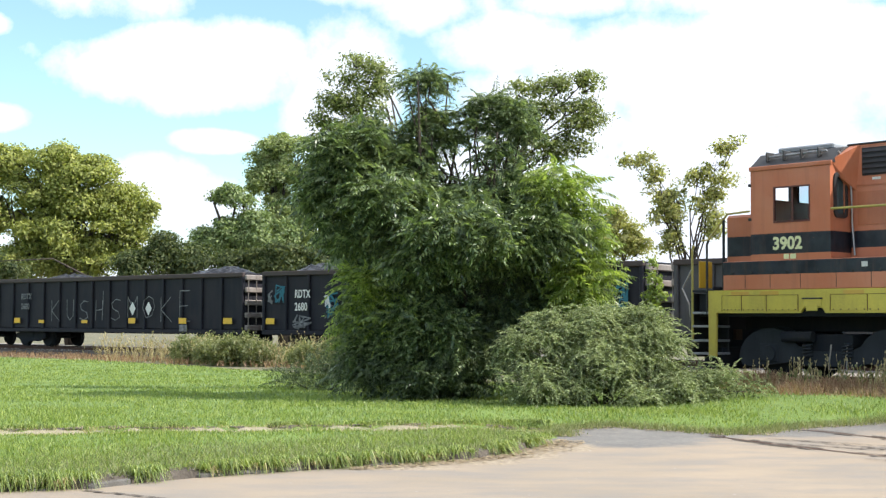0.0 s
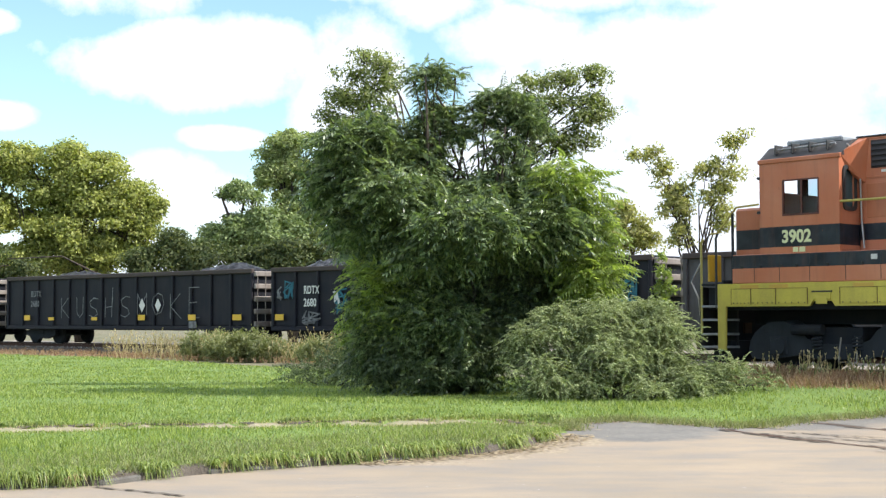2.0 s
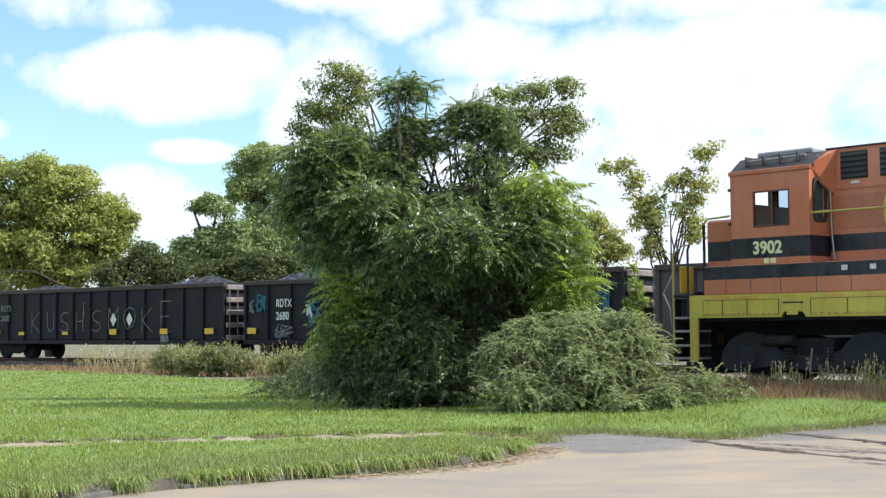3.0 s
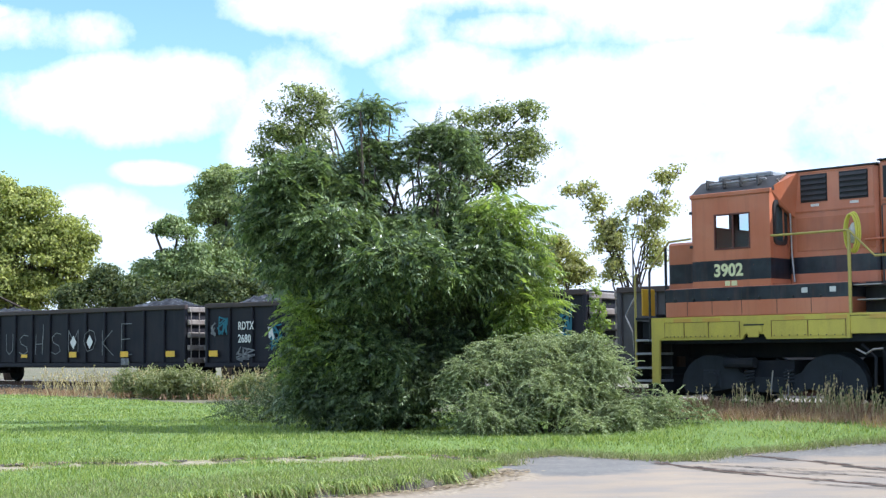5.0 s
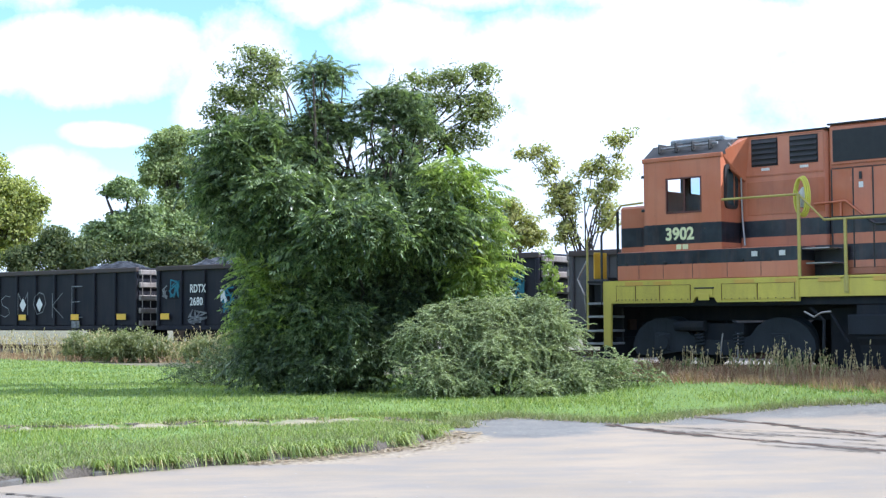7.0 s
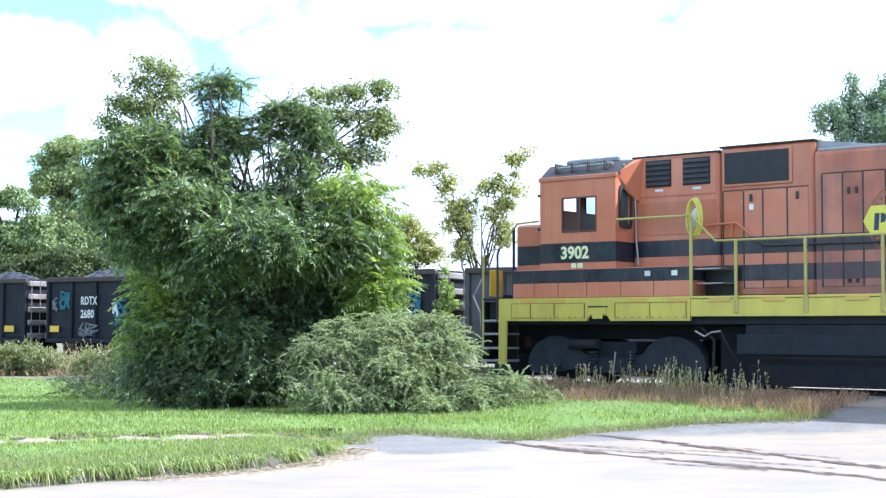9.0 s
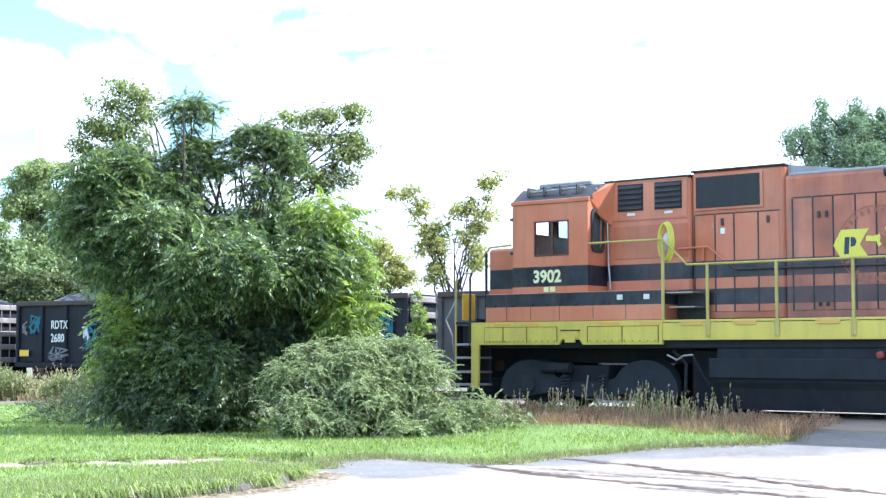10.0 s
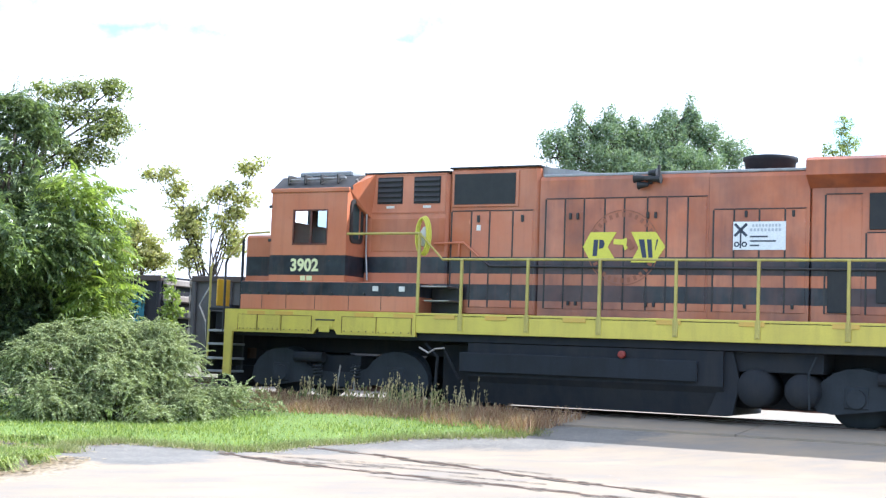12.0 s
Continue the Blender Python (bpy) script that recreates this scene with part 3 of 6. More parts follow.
# stripes and boxes under the cab
box_ = lp("battery_box", Shape().box(-17.2, -13.0, -0.005, 0.7, 1.79, 2.38, 0.015), CAB_PAINT, "low equipment box with bolted covers")
for x in (-16.65, -16.05, -15.35, -14.55, -13.8):
    lp("cover_seam", Shape().box(x - 0.006, x + 0.006, -0.009, 0.0, 1.82, 2.36, 0.002), BLACK, "", box_)
for x in (-16.95, -16.5, -16.0, -15.65, -14.95, -14.2, -13.6):
    lp("latch", Shape().lathe([(0.03, -0.03), (0.035, -0.005)], (x, 0, 2.13), "y", 10), BLACK, "", box_)
for x in (-14.0, -13.4):
    lp("data_plate", Shape().box(x, x + 0.13, -0.014, -0.006, 2.2, 2.3, 0.003), WHITE, "small white data plate", box_)
lp("equipment_box", Shape().box(-17.2, -13.0, WIDE - 0.7, WIDE, 1.79, 2.38, 0.015), CAB_PAINT)

# nose and cab
lp("nose", Shape().box(-17.45, -16.5, 0.45, WIDE - 0.45, 1.79, 3.38, 0.05), CAB_PAINT, "short low nose")
lp("nose_lamp_box", Shape().box(-17.1, -16.8, 0.9, 1.2, 3.38, 3.46), CAB_PAINT)
CX0, CX1, CY0, CY1, CZ0, CZ1 = -16.52, -14.68, 0.02, WIDE - 0.02, 2.38, 4.27
cab = lp("cab", Shape(), CAB_PAINT, "square cab with sliding side windows")


def wall_with_holes(a0, a1, z0, z1, holes, at):
    """One wall with rectangular openings through it; at(a, depth, z) gives a corner for depth 0 or 1."""
    xs = sorted({a0, a1, *[h[0] for h in holes], *[h[1] for h in holes]})
    zs = sorted({z0, z1, *[h[2] for h in holes], *[h[3] for h in holes]})
    s, at_ = Shape(), {}
    solid = lambda i, k: 0 <= i < len(xs) - 1 and 0 <= k < len(zs) - 1 and not any(h[0] <= xs[i] and h[1] >= xs[i + 1] and h[2] <= zs[k] and h[3] >= zs[k + 1] for h in holes)

    def v(i, d, k):
        if (i, d, k) not in at_:
            at_[i, d, k] = len(s.v)
            s.v.append(at(xs[i], d, zs[k]))
        return at_[i, d, k]
    for i in range(len(xs) - 1):
        for k in range(len(zs) - 1):
            if not solid(i, k):
                continue
            s.f.append((v(i, 0, k), v(i + 1, 0, k), v(i + 1, 0, k + 1), v(i, 0, k + 1)))
            s.f.append((v(i, 1, k + 1), v(i + 1, 1, k + 1), v(i + 1, 1, k), v(i, 1, k)))
            for di, dk, p, q in ((-1, 0, (i, k), (i, k + 1)), (1, 0, (i + 1, k + 1), (i + 1, k)), (0, -1, (i + 1, k), (i, k)), (0, 1, (i, k + 1), (i + 1, k + 1))):
                if not solid(i + di, k + dk):
                    s.f.append((v(p[0], 0, p[1]), v(q[0], 0, q[1]), v(q[0], 1, q[1]), v(p[0], 1, p[1])))
    return s


side_holes = [(-15.98, -15.13, 3.13, 3.86)]
for y in (CY0, CY1 - 0.06):
    lp("cab_side", wall_with_holes(CX0, CX1, CZ0, CZ1, side_holes, lambda a, d, z: (a, y + 0.06 * d, z)), CAB_PAINT, "", cab)
front_holes = [(0.35, 1.42, 3.68, 4.18), (1.68, 2.75, 3.68, 4.18)]
lp("cab_front", wall_with_holes(CY0 + 0.06, CY1 - 0.06, CZ0, CZ1, front_holes, lambda a, d, z: (CX0 + 0.06 * d, a, z)), CAB_PAINT, "", cab)
rear_holes = [(0.20, 0.56, 3.26, 4.0), (2.54, 2.90, 3.26, 4.0)]
lp("cab_rear", wall_with_holes(CY0 + 0.06, CY1 - 0.06, CZ0, CZ1, rear_holes, lambda a, d, z: (CX1 - 0.06 * d, a, z)), CAB_PAINT, "", cab)
for y0, y1 in ((0.13, 0.63), (2.47, 2.97)):
    lp("door_window", Shape().box(CX1 - 0.05, CX1 - 0.035, y0, y1, 3.22, 4.04, 0.002), DARK_GLASS, "dark window of the cab door", cab)
    rim, ym = Shape(), (y0 + y1) / 2
    outer, inner = [], []
    for k in range(32):
        a = 2 * math.pi * k / 32
        ca, sa = math.copysign(abs(math.cos(a)) ** 0.45, math.cos(a)), math.copysign(abs(math.sin(a)) ** 0.3, math.sin(a))
        outer.append((ym + 0.25 * ca, 3.63 + 0.45 * sa))
        inner.append((ym + 0.18 * ca, 3.63 + 0.37 * sa))
    for k in range(32):
        j = (k + 1) % 32
        ring_pts = [(CX1 + d, *p) for d in (0.0, 0.03) for p in (outer[k], outer[j], inner[j], inner[k])]
        rim.poly(ring_pts, (4, 5, 6, 7), (0, 1, 5, 4), (2, 3, 7, 6))
    lp("window_seal", rim, BLACK, "black rubber seal with rounded corners", cab)
for y in (CY0 + 0.02, CY1 - 0.035):
    lp("window_pane", Shape().box(-15.52, -15.15, y, y + 0.006, 3.15, 3.84, 0.001), GLASS, "", cab)
    fr = Shape()
    fr.box(-15.98, -15.13, y - 0.03, y + 0.03, 3.13, 3.165, 0.004).box(-15.98, -15.13, y - 0.03, y + 0.03, 3.83, 3.86, 0.004)
    fr.box(-15.98, -15.95, y - 0.03, y + 0.03, 3.165, 3.83, 0.004).box(-15.16, -15.13, y - 0.03, y + 0.03, 3.165, 3.83, 0.004).box(-15.56, -15.52, y - 0.02, y + 0.02, 3.13, 3.86, 0.004)
    lp("window_frame", fr, FRAME_RED, "dark red window frame", cab)
for p, q in ((0.35, 1.42), (1.68, 2.75)):
    lp("windscreen_post", Shape().box(CX0 - 0.01, CX0 + 0.07, p - 0.03, p + 0.02, 3.66, 4.2, 0.004), BLACK, "", cab)
    lp("windscreen_post", Shape().box(CX0 - 0.01, CX0 + 0.07, q - 0.02, q + 0.03, 3.66, 4.2, 0.004), BLACK, "", cab)
lp("cab_seat", Shape().box(-15.9, -15.4, 0.5, 1.0, 2.9, 3.02, 0.03).box(-15.5, -15.4, 0.5, 1.0, 3.0, 3.5, 0.03), BLACK, "", cab)
lp("cab_floor", Shape().box(CX0, CX1, CY0 + 0.06, CY1 - 0.06, 2.36, 2.42, 0.005), GRIME, "", cab)
roof_out = [(CY0, CZ1), (CY0 + 0.42, 4.58), (CY0 + 0.75, 4.64), (CY1 - 0.75, 4.64), (CY1 - 0.42, 4.58), (CY1, CZ1)]
lp("cab_roof", Shape().profile(roof_out, CX0 - 0.03, CX1 + 0.03), BLACK, "black chamfered cab roof", cab)
lp("roof_rim", Shape().box(CX0 - 0.03, CX1 + 0.04, CY0 - 0.03, CY0 + 0.04, CZ1 - 0.06, CZ1 + 0.03), CAB_PAINT, "", cab)
lp("roof_unit", Shape().box(-16.25, -14.95, 0.6, 1.9, 4.6, 4.72, 0.03), ROOF_GREY, "flat grey cooling unit on the cab roof", cab)
for i in range(4):
    lp("roof_bracket", Shape().box(-16.25 + 0.4 * i, -16.22 + 0.4 * i, 0.16, 0.45, 4.4, 4.6, 0.008), BLACK, "", cab)
lp("roof_conduit", Shape().tube([(-16.3, 0.25, 4.5), (-15.2, 0.25, 4.52), (-14.9, 0.28, 4.53)], 0.025), ROOF_GREY, "", cab)
lp("drain_hose", Shape().tube([(-14.66, 0.3, 4.5), (-14.6, 0.45, 4.3), (-14.58, 0.62, 3.9), (-14.57, 0.64, 3.0), (-14.5, 0.6, 2.45)], 0.02), STEEL, "thin bright hose down the cab's rear", None)
for z in (3.2, 3.9):
    lp("cab_bracket", Shape().box(-16.58, -16.5, 0.0, 0.06, z, z + 0.06), BLACK, "", cab)

# hoods behind the cab
YB = WIDE - IN
lp("hood_shoulder", Shape().poly([(-14.69, 0.05, 4.30), (-14.69, IN + 0.05, 4.66), (-14.42, IN + 0.03, 4.655), (-14.52, IN + 0.03, 3.72), (-14.69, IN + 0.05, 3.72), (-14.67, 0.30, 4.02)], (0, 2, 1), (0, 5, 3, 2), (5, 4, 3), (0, 1, 4, 5), (1, 2, 3, 4)), HOOD_PAINT, "sloping orange shoulder between cab and hood")
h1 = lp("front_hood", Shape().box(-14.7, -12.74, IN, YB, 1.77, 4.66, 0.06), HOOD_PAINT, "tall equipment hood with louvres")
h2 = lp("filter_hood", Shape().box(-12.72, -10.77, IN - 0.01, YB + 0.01, 1.77, 4.72, 0.06), HOOD_PAINT, "tall hood with a large dark intake screen")
lp("roof_cap", Shape().box(-14.72, -12.72, IN - 0.015, YB + 0.015, 4.64, 4.675, 0.01), BLACK, "dark roof plate", h1)
lp("roof_cap", Shape().box(-12.73, -10.75, IN - 0.025, YB + 0.025, 4.70, 4.735, 0.01), BLACK, "dark roof plate", h2)
for x0, x1 in ((-14.39, -13.8), (-13.54, -12.93)):
    lv = lp("louvre", Shape().box(x0, x1, IN - 0.012, IN + 0.02, 4.02, 4.57, 0.004), SCREEN, "dark louvred vent", h1)
    for i in range(5):
        z = 4.06 + i * 0.105
        lp("slat", Shape().poly([(x0 + 0.02, IN - 0.045, z), (x1 - 0.02, IN - 0.045, z), (x1 - 0.02, IN - 0.012, z + 0.06), (x0 + 0.02, IN - 0.012, z + 0.06), (x0 + 0.02, IN - 0.012, z - 0.01), (x1 - 0.02, IN - 0.012, z - 0.01)], (0, 1, 2, 3), (0, 4, 5, 1)), BLACK, "", lv)
    lp("vent_tag", Shape().box(x0 + 0.22, x0 + 0.4, IN - 0.01, IN, 3.93, 3.98, 0.002), WHITE, "", h1)
lp("panel_rim", Shape().box(-14.62, -12.8, IN - 0.014, IN, 3.82, 3.86, 0.004).box(-14.62, -12.8, IN - 0.014, IN, 4.6, 4.63, 0.004).box(-12.83, -12.8, IN - 0.014, IN, 3.86, 4.6, 0.004), HOOD_PAINT, "", h1)
lp("louvre_door", Shape().box(-14.5, -12.8, IN - 0.012, IN, 3.05, 3.72, 0.006), HOOD_PAINT, "", h1)
lp("intake_frame", Shape().box(-12.65, -11.2, IN - 0.04, IN - 0.01, 3.93, 4.64, 0.01), HOOD_PAINT, "", h2)
lp("intake_screen", Shape().box(-12.6, -11.26, IN - 0.052, IN - 0.036, 3.98, 4.59, 0.004), SCREEN, "large dark intake screen", h2)


def doors(hood, edges, z0, z1, y, proud=0.012, gap=0.016, paint=HOOD_PAINT):
    for a, b in zip(edges, edges[1:]):
        d = lp("hood_door", Shape().box(a + gap, b - gap, y - proud, y + 0.01, z0, z1, 0.006), paint, "", hood)
        lp("hinge", Shape().box(b - 0.05, b - 0.02, y - proud - 0.012, y, z1 - 0.25, z1 - 0.17, 0.003), paint, "", d)
        lp("hinge", Shape().box(b - 0.05, b - 0.02, y - proud - 0.012, y, z0 + 0.2, z0 + 0.28, 0.003), paint, "", d)
        lp("door_head", Shape().box(a + 0.01, b - 0.01, y - 0.016, y + 0.004, z1 + 0.004, z1 + 0.022, 0.002), BLACK, "", d)
        lp("door_seam", Shape().box(a - 0.018, a + 0.018, y - 0.006, y + 0.004, z0, z1, 0.001), BLACK, "", d)


doors(h2, [-12.65, -12.21, -11.81, -11.31, -10.87], 1.95, 3.84, IN - 0.01)
for x in (-12.05, -11.1):
    lp("door_latch", Shape().box(x - 0.03, x + 0.03, IN - 0.05, IN - 0.02, 3.62, 3.76, 0.008), BLACK, "", h2)
lp("door_sticker", Shape().box(-12.09, -12.0, IN - 0.03, IN - 0.022, 3.46, 3.57, 0.002), WHITE, "", h2)


def hood_profile(y0, y1, z1, r):
    return [(y0, 1.77), (y1, 1.77), (y1, z1 - r), (y1 - r * 0.3, z1 - r * 0.3), (y1 - r, z1), (y0 + r, z1), (y0 + r * 0.3, z1 - r * 0.3), (y0, z1 - r)]


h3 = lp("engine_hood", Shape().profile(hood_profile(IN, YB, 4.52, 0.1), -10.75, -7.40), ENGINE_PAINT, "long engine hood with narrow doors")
doors(h3, [-10.62, -10.22, -9.83, -9.41, -9.02, -8.57, -8.19, -7.79, -7.42], 1.95, 4.05, IN, paint=ENGINE_PAINT)
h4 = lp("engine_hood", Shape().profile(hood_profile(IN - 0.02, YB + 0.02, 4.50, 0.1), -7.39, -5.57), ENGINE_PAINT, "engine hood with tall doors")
doors(h4, [-7.3, -6.92, -6.46, -6.0, -5.62], 1.95, 3.80, IN - 0.02, paint=ENGINE_PAINT)
lp("roof_edge", Shape().box(-10.7, -5.6, IN + 0.02, IN + 0.10, 4.49, 4.54, 0.01), ROOF_GREY, "pale roof edge strip", h3)
lp("roof_wedge", Shape().prism([(-10.78, 4.5), (-10.78, 4.72), (-9.4, 4.53), (-9.4, 4.5)], IN + 0.15, YB - 0.15), ROOF_GREY, "sloping grey roof plate", h3)
for x in (-10.1, -9.95, -8.55, -8.4, -6.7, -5.85):
    lp("door_latch", Shape().box(x - 0.025, x + 0.025, IN - 0.055, IN - 0.01, 3.66, 3.78, 0.008), BLACK, "", h3)
    lp("door_latch", Shape().box(x - 0.025, x + 0.025, IN - 0.055, IN - 0.01, 2.02, 2.1, 0.008), BLACK, "", h3)

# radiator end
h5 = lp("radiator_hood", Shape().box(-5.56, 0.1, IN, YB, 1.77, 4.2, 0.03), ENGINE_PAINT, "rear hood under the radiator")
lp("radiator_wing", Shape().profile([(0.72, 4.16), (0.38, 4.36), (0.38, 4.62), (0.48, 4.68), (YB + 0.24, 4.68), (YB + 0.34, 4.62), (YB + 0.34, 4.36), (YB, 4.16)], -5.58, 0.2), ENGINE_PAINT, "flared radiator wing along the roof", h5)
lp("radiator_inlet", Shape().box(-4.55, -1.0, IN - 0.03, IN + 0.02, 3.42, 4.06, 0.01), SCREEN, "dark radiator intake", h5)
doors(h5, [-5.3, -4.66], 1.95, 4.04, IN, paint=ENGINE_PAINT)
doors(h5, [-4.6, -3.4, -2.2, -1.0], 1.95, 3.36, IN, paint=ENGINE_PAINT)
lp("vent_door", Shape().box(-5.25, -4.85, IN - 0.04, IN - 0.01, 1.97, 2.75, 0.01), SCREEN, "black vent panel low on the hood", h5)
lp("vent_door", Shape().box(-4.42, -3.8, IN - 0.04, IN - 0.01, 2.15, 2.85, 0.01), SCREEN, "black vent panel low on the hood", h5)
lp("roof_fan", Shape().lathe([(0.46, 4.5), (0.46, 4.74), (0.5, 4.78), (0.5, 4.84), (0.42, 4.86)], (-6.5, 1.55, 0), "z", 20), GRIME, "round black roof fan", None, True)
horn = lp("air_horn", Shape().box(-8.62, -8.42, 0.52, 0.95, 4.36, 4.44).box(-8.56, -8.48, 0.66, 0.74, 4.3, 4.56), BLACK, "cluster of black air horns at the roof edge")
for dx, y, z in ((-0.27, 0.56, 4.40), (0.25, 0.56, 4.38), (-0.2, 0.6, 4.28), (0.16, 0.6, 4.50)):
    a, b = (-8.52, y, z), (-8.52 + dx, y, z)
    lp("horn_bell", Shape().tube([a, ((a[0] * 2 + b[0]) / 3, y, z), ((a[0] + b[0] * 4) / 5, y, z), b], 0.03, 10, 0.095), SCREEN, "", horn)
lp("horn_post", Shape().tube([(-8.36, 0.7, 4.4), (-8.36, 0.7, 4.66)], 0.03), BLACK, "", horn)

# emblem, ring and board on the hood
YE = IN - 0.02
emblem = lp("emblem", Shape().prism([(-9.83, 3.13), (-9.68, 2.87), (-9.16, 2.87), (-9.33, 3.13), (-9.16, 3.41), (-9.68, 3.41)], YE - 0.004, YE), LOGO_YELLOW, "yellow two-part emblem with a map shape between")
lp("emblem_half", Shape().prism([(-8.87, 2.84), (-8.39, 2.84), (-8.20, 3.13), (-8.39, 3.41), (-8.87, 3.41), (-8.72, 3.11)], YE - 0.004, YE), LOGO_YELLOW, "", emblem)
lp("emblem_shape", Shape().prism([(-9.63, 2.96), (-9.54, 2.96), (-9.52, 3.27), (-9.61, 3.27)], YE - 0.008, YE - 0.003).prism([(-9.50, 3.09), (-9.42, 3.11), (-9.39, 3.19), (-9.42, 3.26), (-9.50, 3.27)], YE - 0.008, YE - 0.003), LOGO_BLUE, "dark blue blocks", emblem)
lp("emblem_shape", Shape().prism([(-8.72, 3.27), (-8.64, 2.93), (-8.56, 2.93), (-8.61, 3.27)], YE - 0.008, YE - 0.003).prism([(-8.56, 3.27), (-8.52, 2.93), (-8.44, 2.93), (-8.47, 3.27)], YE - 0.008, YE - 0.003).prism([(-8.40, 3.08), (-8.37, 3.27), (-8.34, 3.27), (-8.39, 3.06)], YE - 0.008, YE - 0.003), LOGO_BLUE, "dark blue blocks", emblem)
lp("emblem_shape", Shape().prism([(-9.22, 3.18), (-9.02, 3.17), (-8.99, 3.06), (-8.92, 3.12), (-8.96, 3.30), (-9.06, 3.27), (-9.21, 3.28)], YE - 0.007, YE - 0.002), LOGO_YELLOW, "", emblem)
lp("emblem_shape", Shape().prism([(-8.96, 3.16), (-8.88, 3.06), (-8.80, 3.13), (-8.88, 3.27), (-8.94, 3.29)], YE - 0.008, YE - 0.003), LOGO_RING, "", emblem)


def ring(cx, cz, r0, r1, y0, y1, sx=1.0, n=48):
    s = Shape()
    for i in range(n):
        a, b = 2 * math.pi * i / n, 2 * math.pi * (i + 1) / n
        pts = [(cx + sx * r * math.cos(t), cz + r * math.sin(t)) for t, r in ((a, r0), (a, r1), (b, r1), (b, r0))]
        s.poly([(x, y0, z) for x, z in pts], (0, 1, 2, 3))
    return s


lp("emblem_ring", ring(-9.03, 3.12, 0.695, 0.715, YE - 0.003, 0), LOGO_RING, "faint dark ring round the emblem")
for i in range(22):
    a = math.radians(30 + 120 * (i % 11) / 10 + (180 if i > 10 else 0))
    c = Vector((-9.03 + 0.62 * math.cos(a), YE - 0.003, 3.12 + 0.62 * math.sin(a)))
    u, w = Vector((math.cos(a), 0, math.sin(a))) * 0.045, Vector((-math.sin(a), 0, math.cos(a))) * 0.03
    lp("emblem_mark", Shape().poly([c - u - w, c + u - w, c + u + w, c - u + w], (0, 1, 2, 3)), LOGO_RING, "", emblem)
board = lp("safety_board", Shape().box(-6.93, -5.98, IN - 0.046, IN - 0.034, 3.07, 3.58, 0.004), SIGN, "white printed board with a crossing sign")
ink = Shape()
YS = IN - 0.049
for sgn in (1, -1):
    c = Vector((-6.79, YS, 3.43))
    u, w = Vector((0.11, 0, 0.11 * sgn)), Vector((-0.018 * sgn, 0, 0.018))
    ink.poly([c - u - w, c + u - w, c + u + w, c - u + w], (0, 1, 2, 3))
ink.box(-6.805, -6.775, YS - 0.002, YS, 3.1, 3.4, 0.0005)
lp("crossing_sign", ink, SIGN_INK, "dark crossbuck drawing", board)
lp("crossing_lamp", ring(-6.86, 3.17, 0.025, 0.05, YS, 0, 1.0, 20), SIGN_INK, "", board)
lp("crossing_lamp", ring(-6.72, 3.17, 0.025, 0.05, YS, 0, 1.0, 20), SIGN_INK, "", board)
bars = Shape()
for z, a, b in ((3.51, -6.58, -6.05), (3.43, -6.62, -6.04)):
    k = 9
    for i in range(k):
        x = a + (b - a) * i / k
        bars.box(x, x + (b - a) / k * 0.6, YS - 0.002, YS, z - 0.025, z + 0.025, 0.0005)
lp("printed_bars", bars, SIGN_GREY, "", board)
bars = Shape()
for z, a, b in ((3.31, -6.62, -6.3), (3.23, -6.62, -6.15), (3.15, -6.62, -6.45)):
    bars.box(a, b, YS - 0.002, YS, z - 0.014, z + 0.014, 0.0005)
lp("printed_bars", bars, SIGN_INK, "", board)


def lettering(name, text, x, y, z, size, mat, parent, spacing=1.0, bold=0.0, squash=1.0):
    """Flat painted characters on a side that faces the road."""
    cu = bpy.data.curves.new(name, "FONT")
    cu.body, cu.size, cu.space_character, cu.offset, cu.extrude = text, size, spacing, bold, 0.002
    ob = new(name, cu)
    me = bpy.data.meshes.new_from_object(ob.evaluated_get(bpy.context.evaluated_depsgraph_get()))
    bpy.data.objects.remove(ob)
    me.materials.append(mat)
    out = new(name, me)
    out.parent = parent
    out.matrix_local = pose(x, y, z, 90, 0, 0) @ Matrix.Diagonal((squash, 1, 1, 1))
    return out


lettering("road_number", "3902", -16.0, CY0 - 0.006, 2.60, 0.345, NUMBER, cab, 1.02, 0.012, 0.98)
lp("owner_marks", Shape().box(-15.74, -15.62, CY0 - 0.008, CY0 - 0.002, 2.40, 2.50, 0.001).box(-15.59, -15.46, CY0 - 0.008, CY0 - 0.002, 2.40, 2.50, 0.001), NUMBER, "small cream owner's marks", cab)

# handrails
Z_R = 2.84
rail_near = lp("handrail", Shape().tube([(-14.66, 0.02, 3.35), (-12.99, 0.02, 3.35), (-12.47, 0.02, Z_R), (-9, 0.02, Z_R), (0.4, 0.02, Z_R)], 0.024), RAIL_YELLOW, "long yellow pipe handrail")
for x in (-12.03, -10.64, -9.2, -7.75, -6.27, -4.74, -3.2, -1.65, -0.1):
    ps = lp("rail_post", Shape().box(x - 0.028, x + 0.028, -0.03, 0.02, 1.48, Z_R, 0.008), RAIL_YELLOW, "", rail_near)
    lp("post_foot", Shape().box(x - 0.05, x + 0.05, -0.022, -0.004, 1.46, 1.78, 0.004), RAIL_YELLOW, "", rail_near)
lp("rail_post", Shape().tube([(-12.99, 0.02, 1.78), (-12.99, 0.02, 3.35)], 0.035), RAIL_YELLOW, "", rail_near)
far_rail = lp("handrail", Shape().tube([(-14.6, WIDE - 0.02, 3.3), (-12.9, WIDE - 0.02, 3.3), (-12.4, WIDE - 0.02, Z_R), (0.4, WIDE - 0.02, Z_R)], 0.024), RAIL_YELLOW)
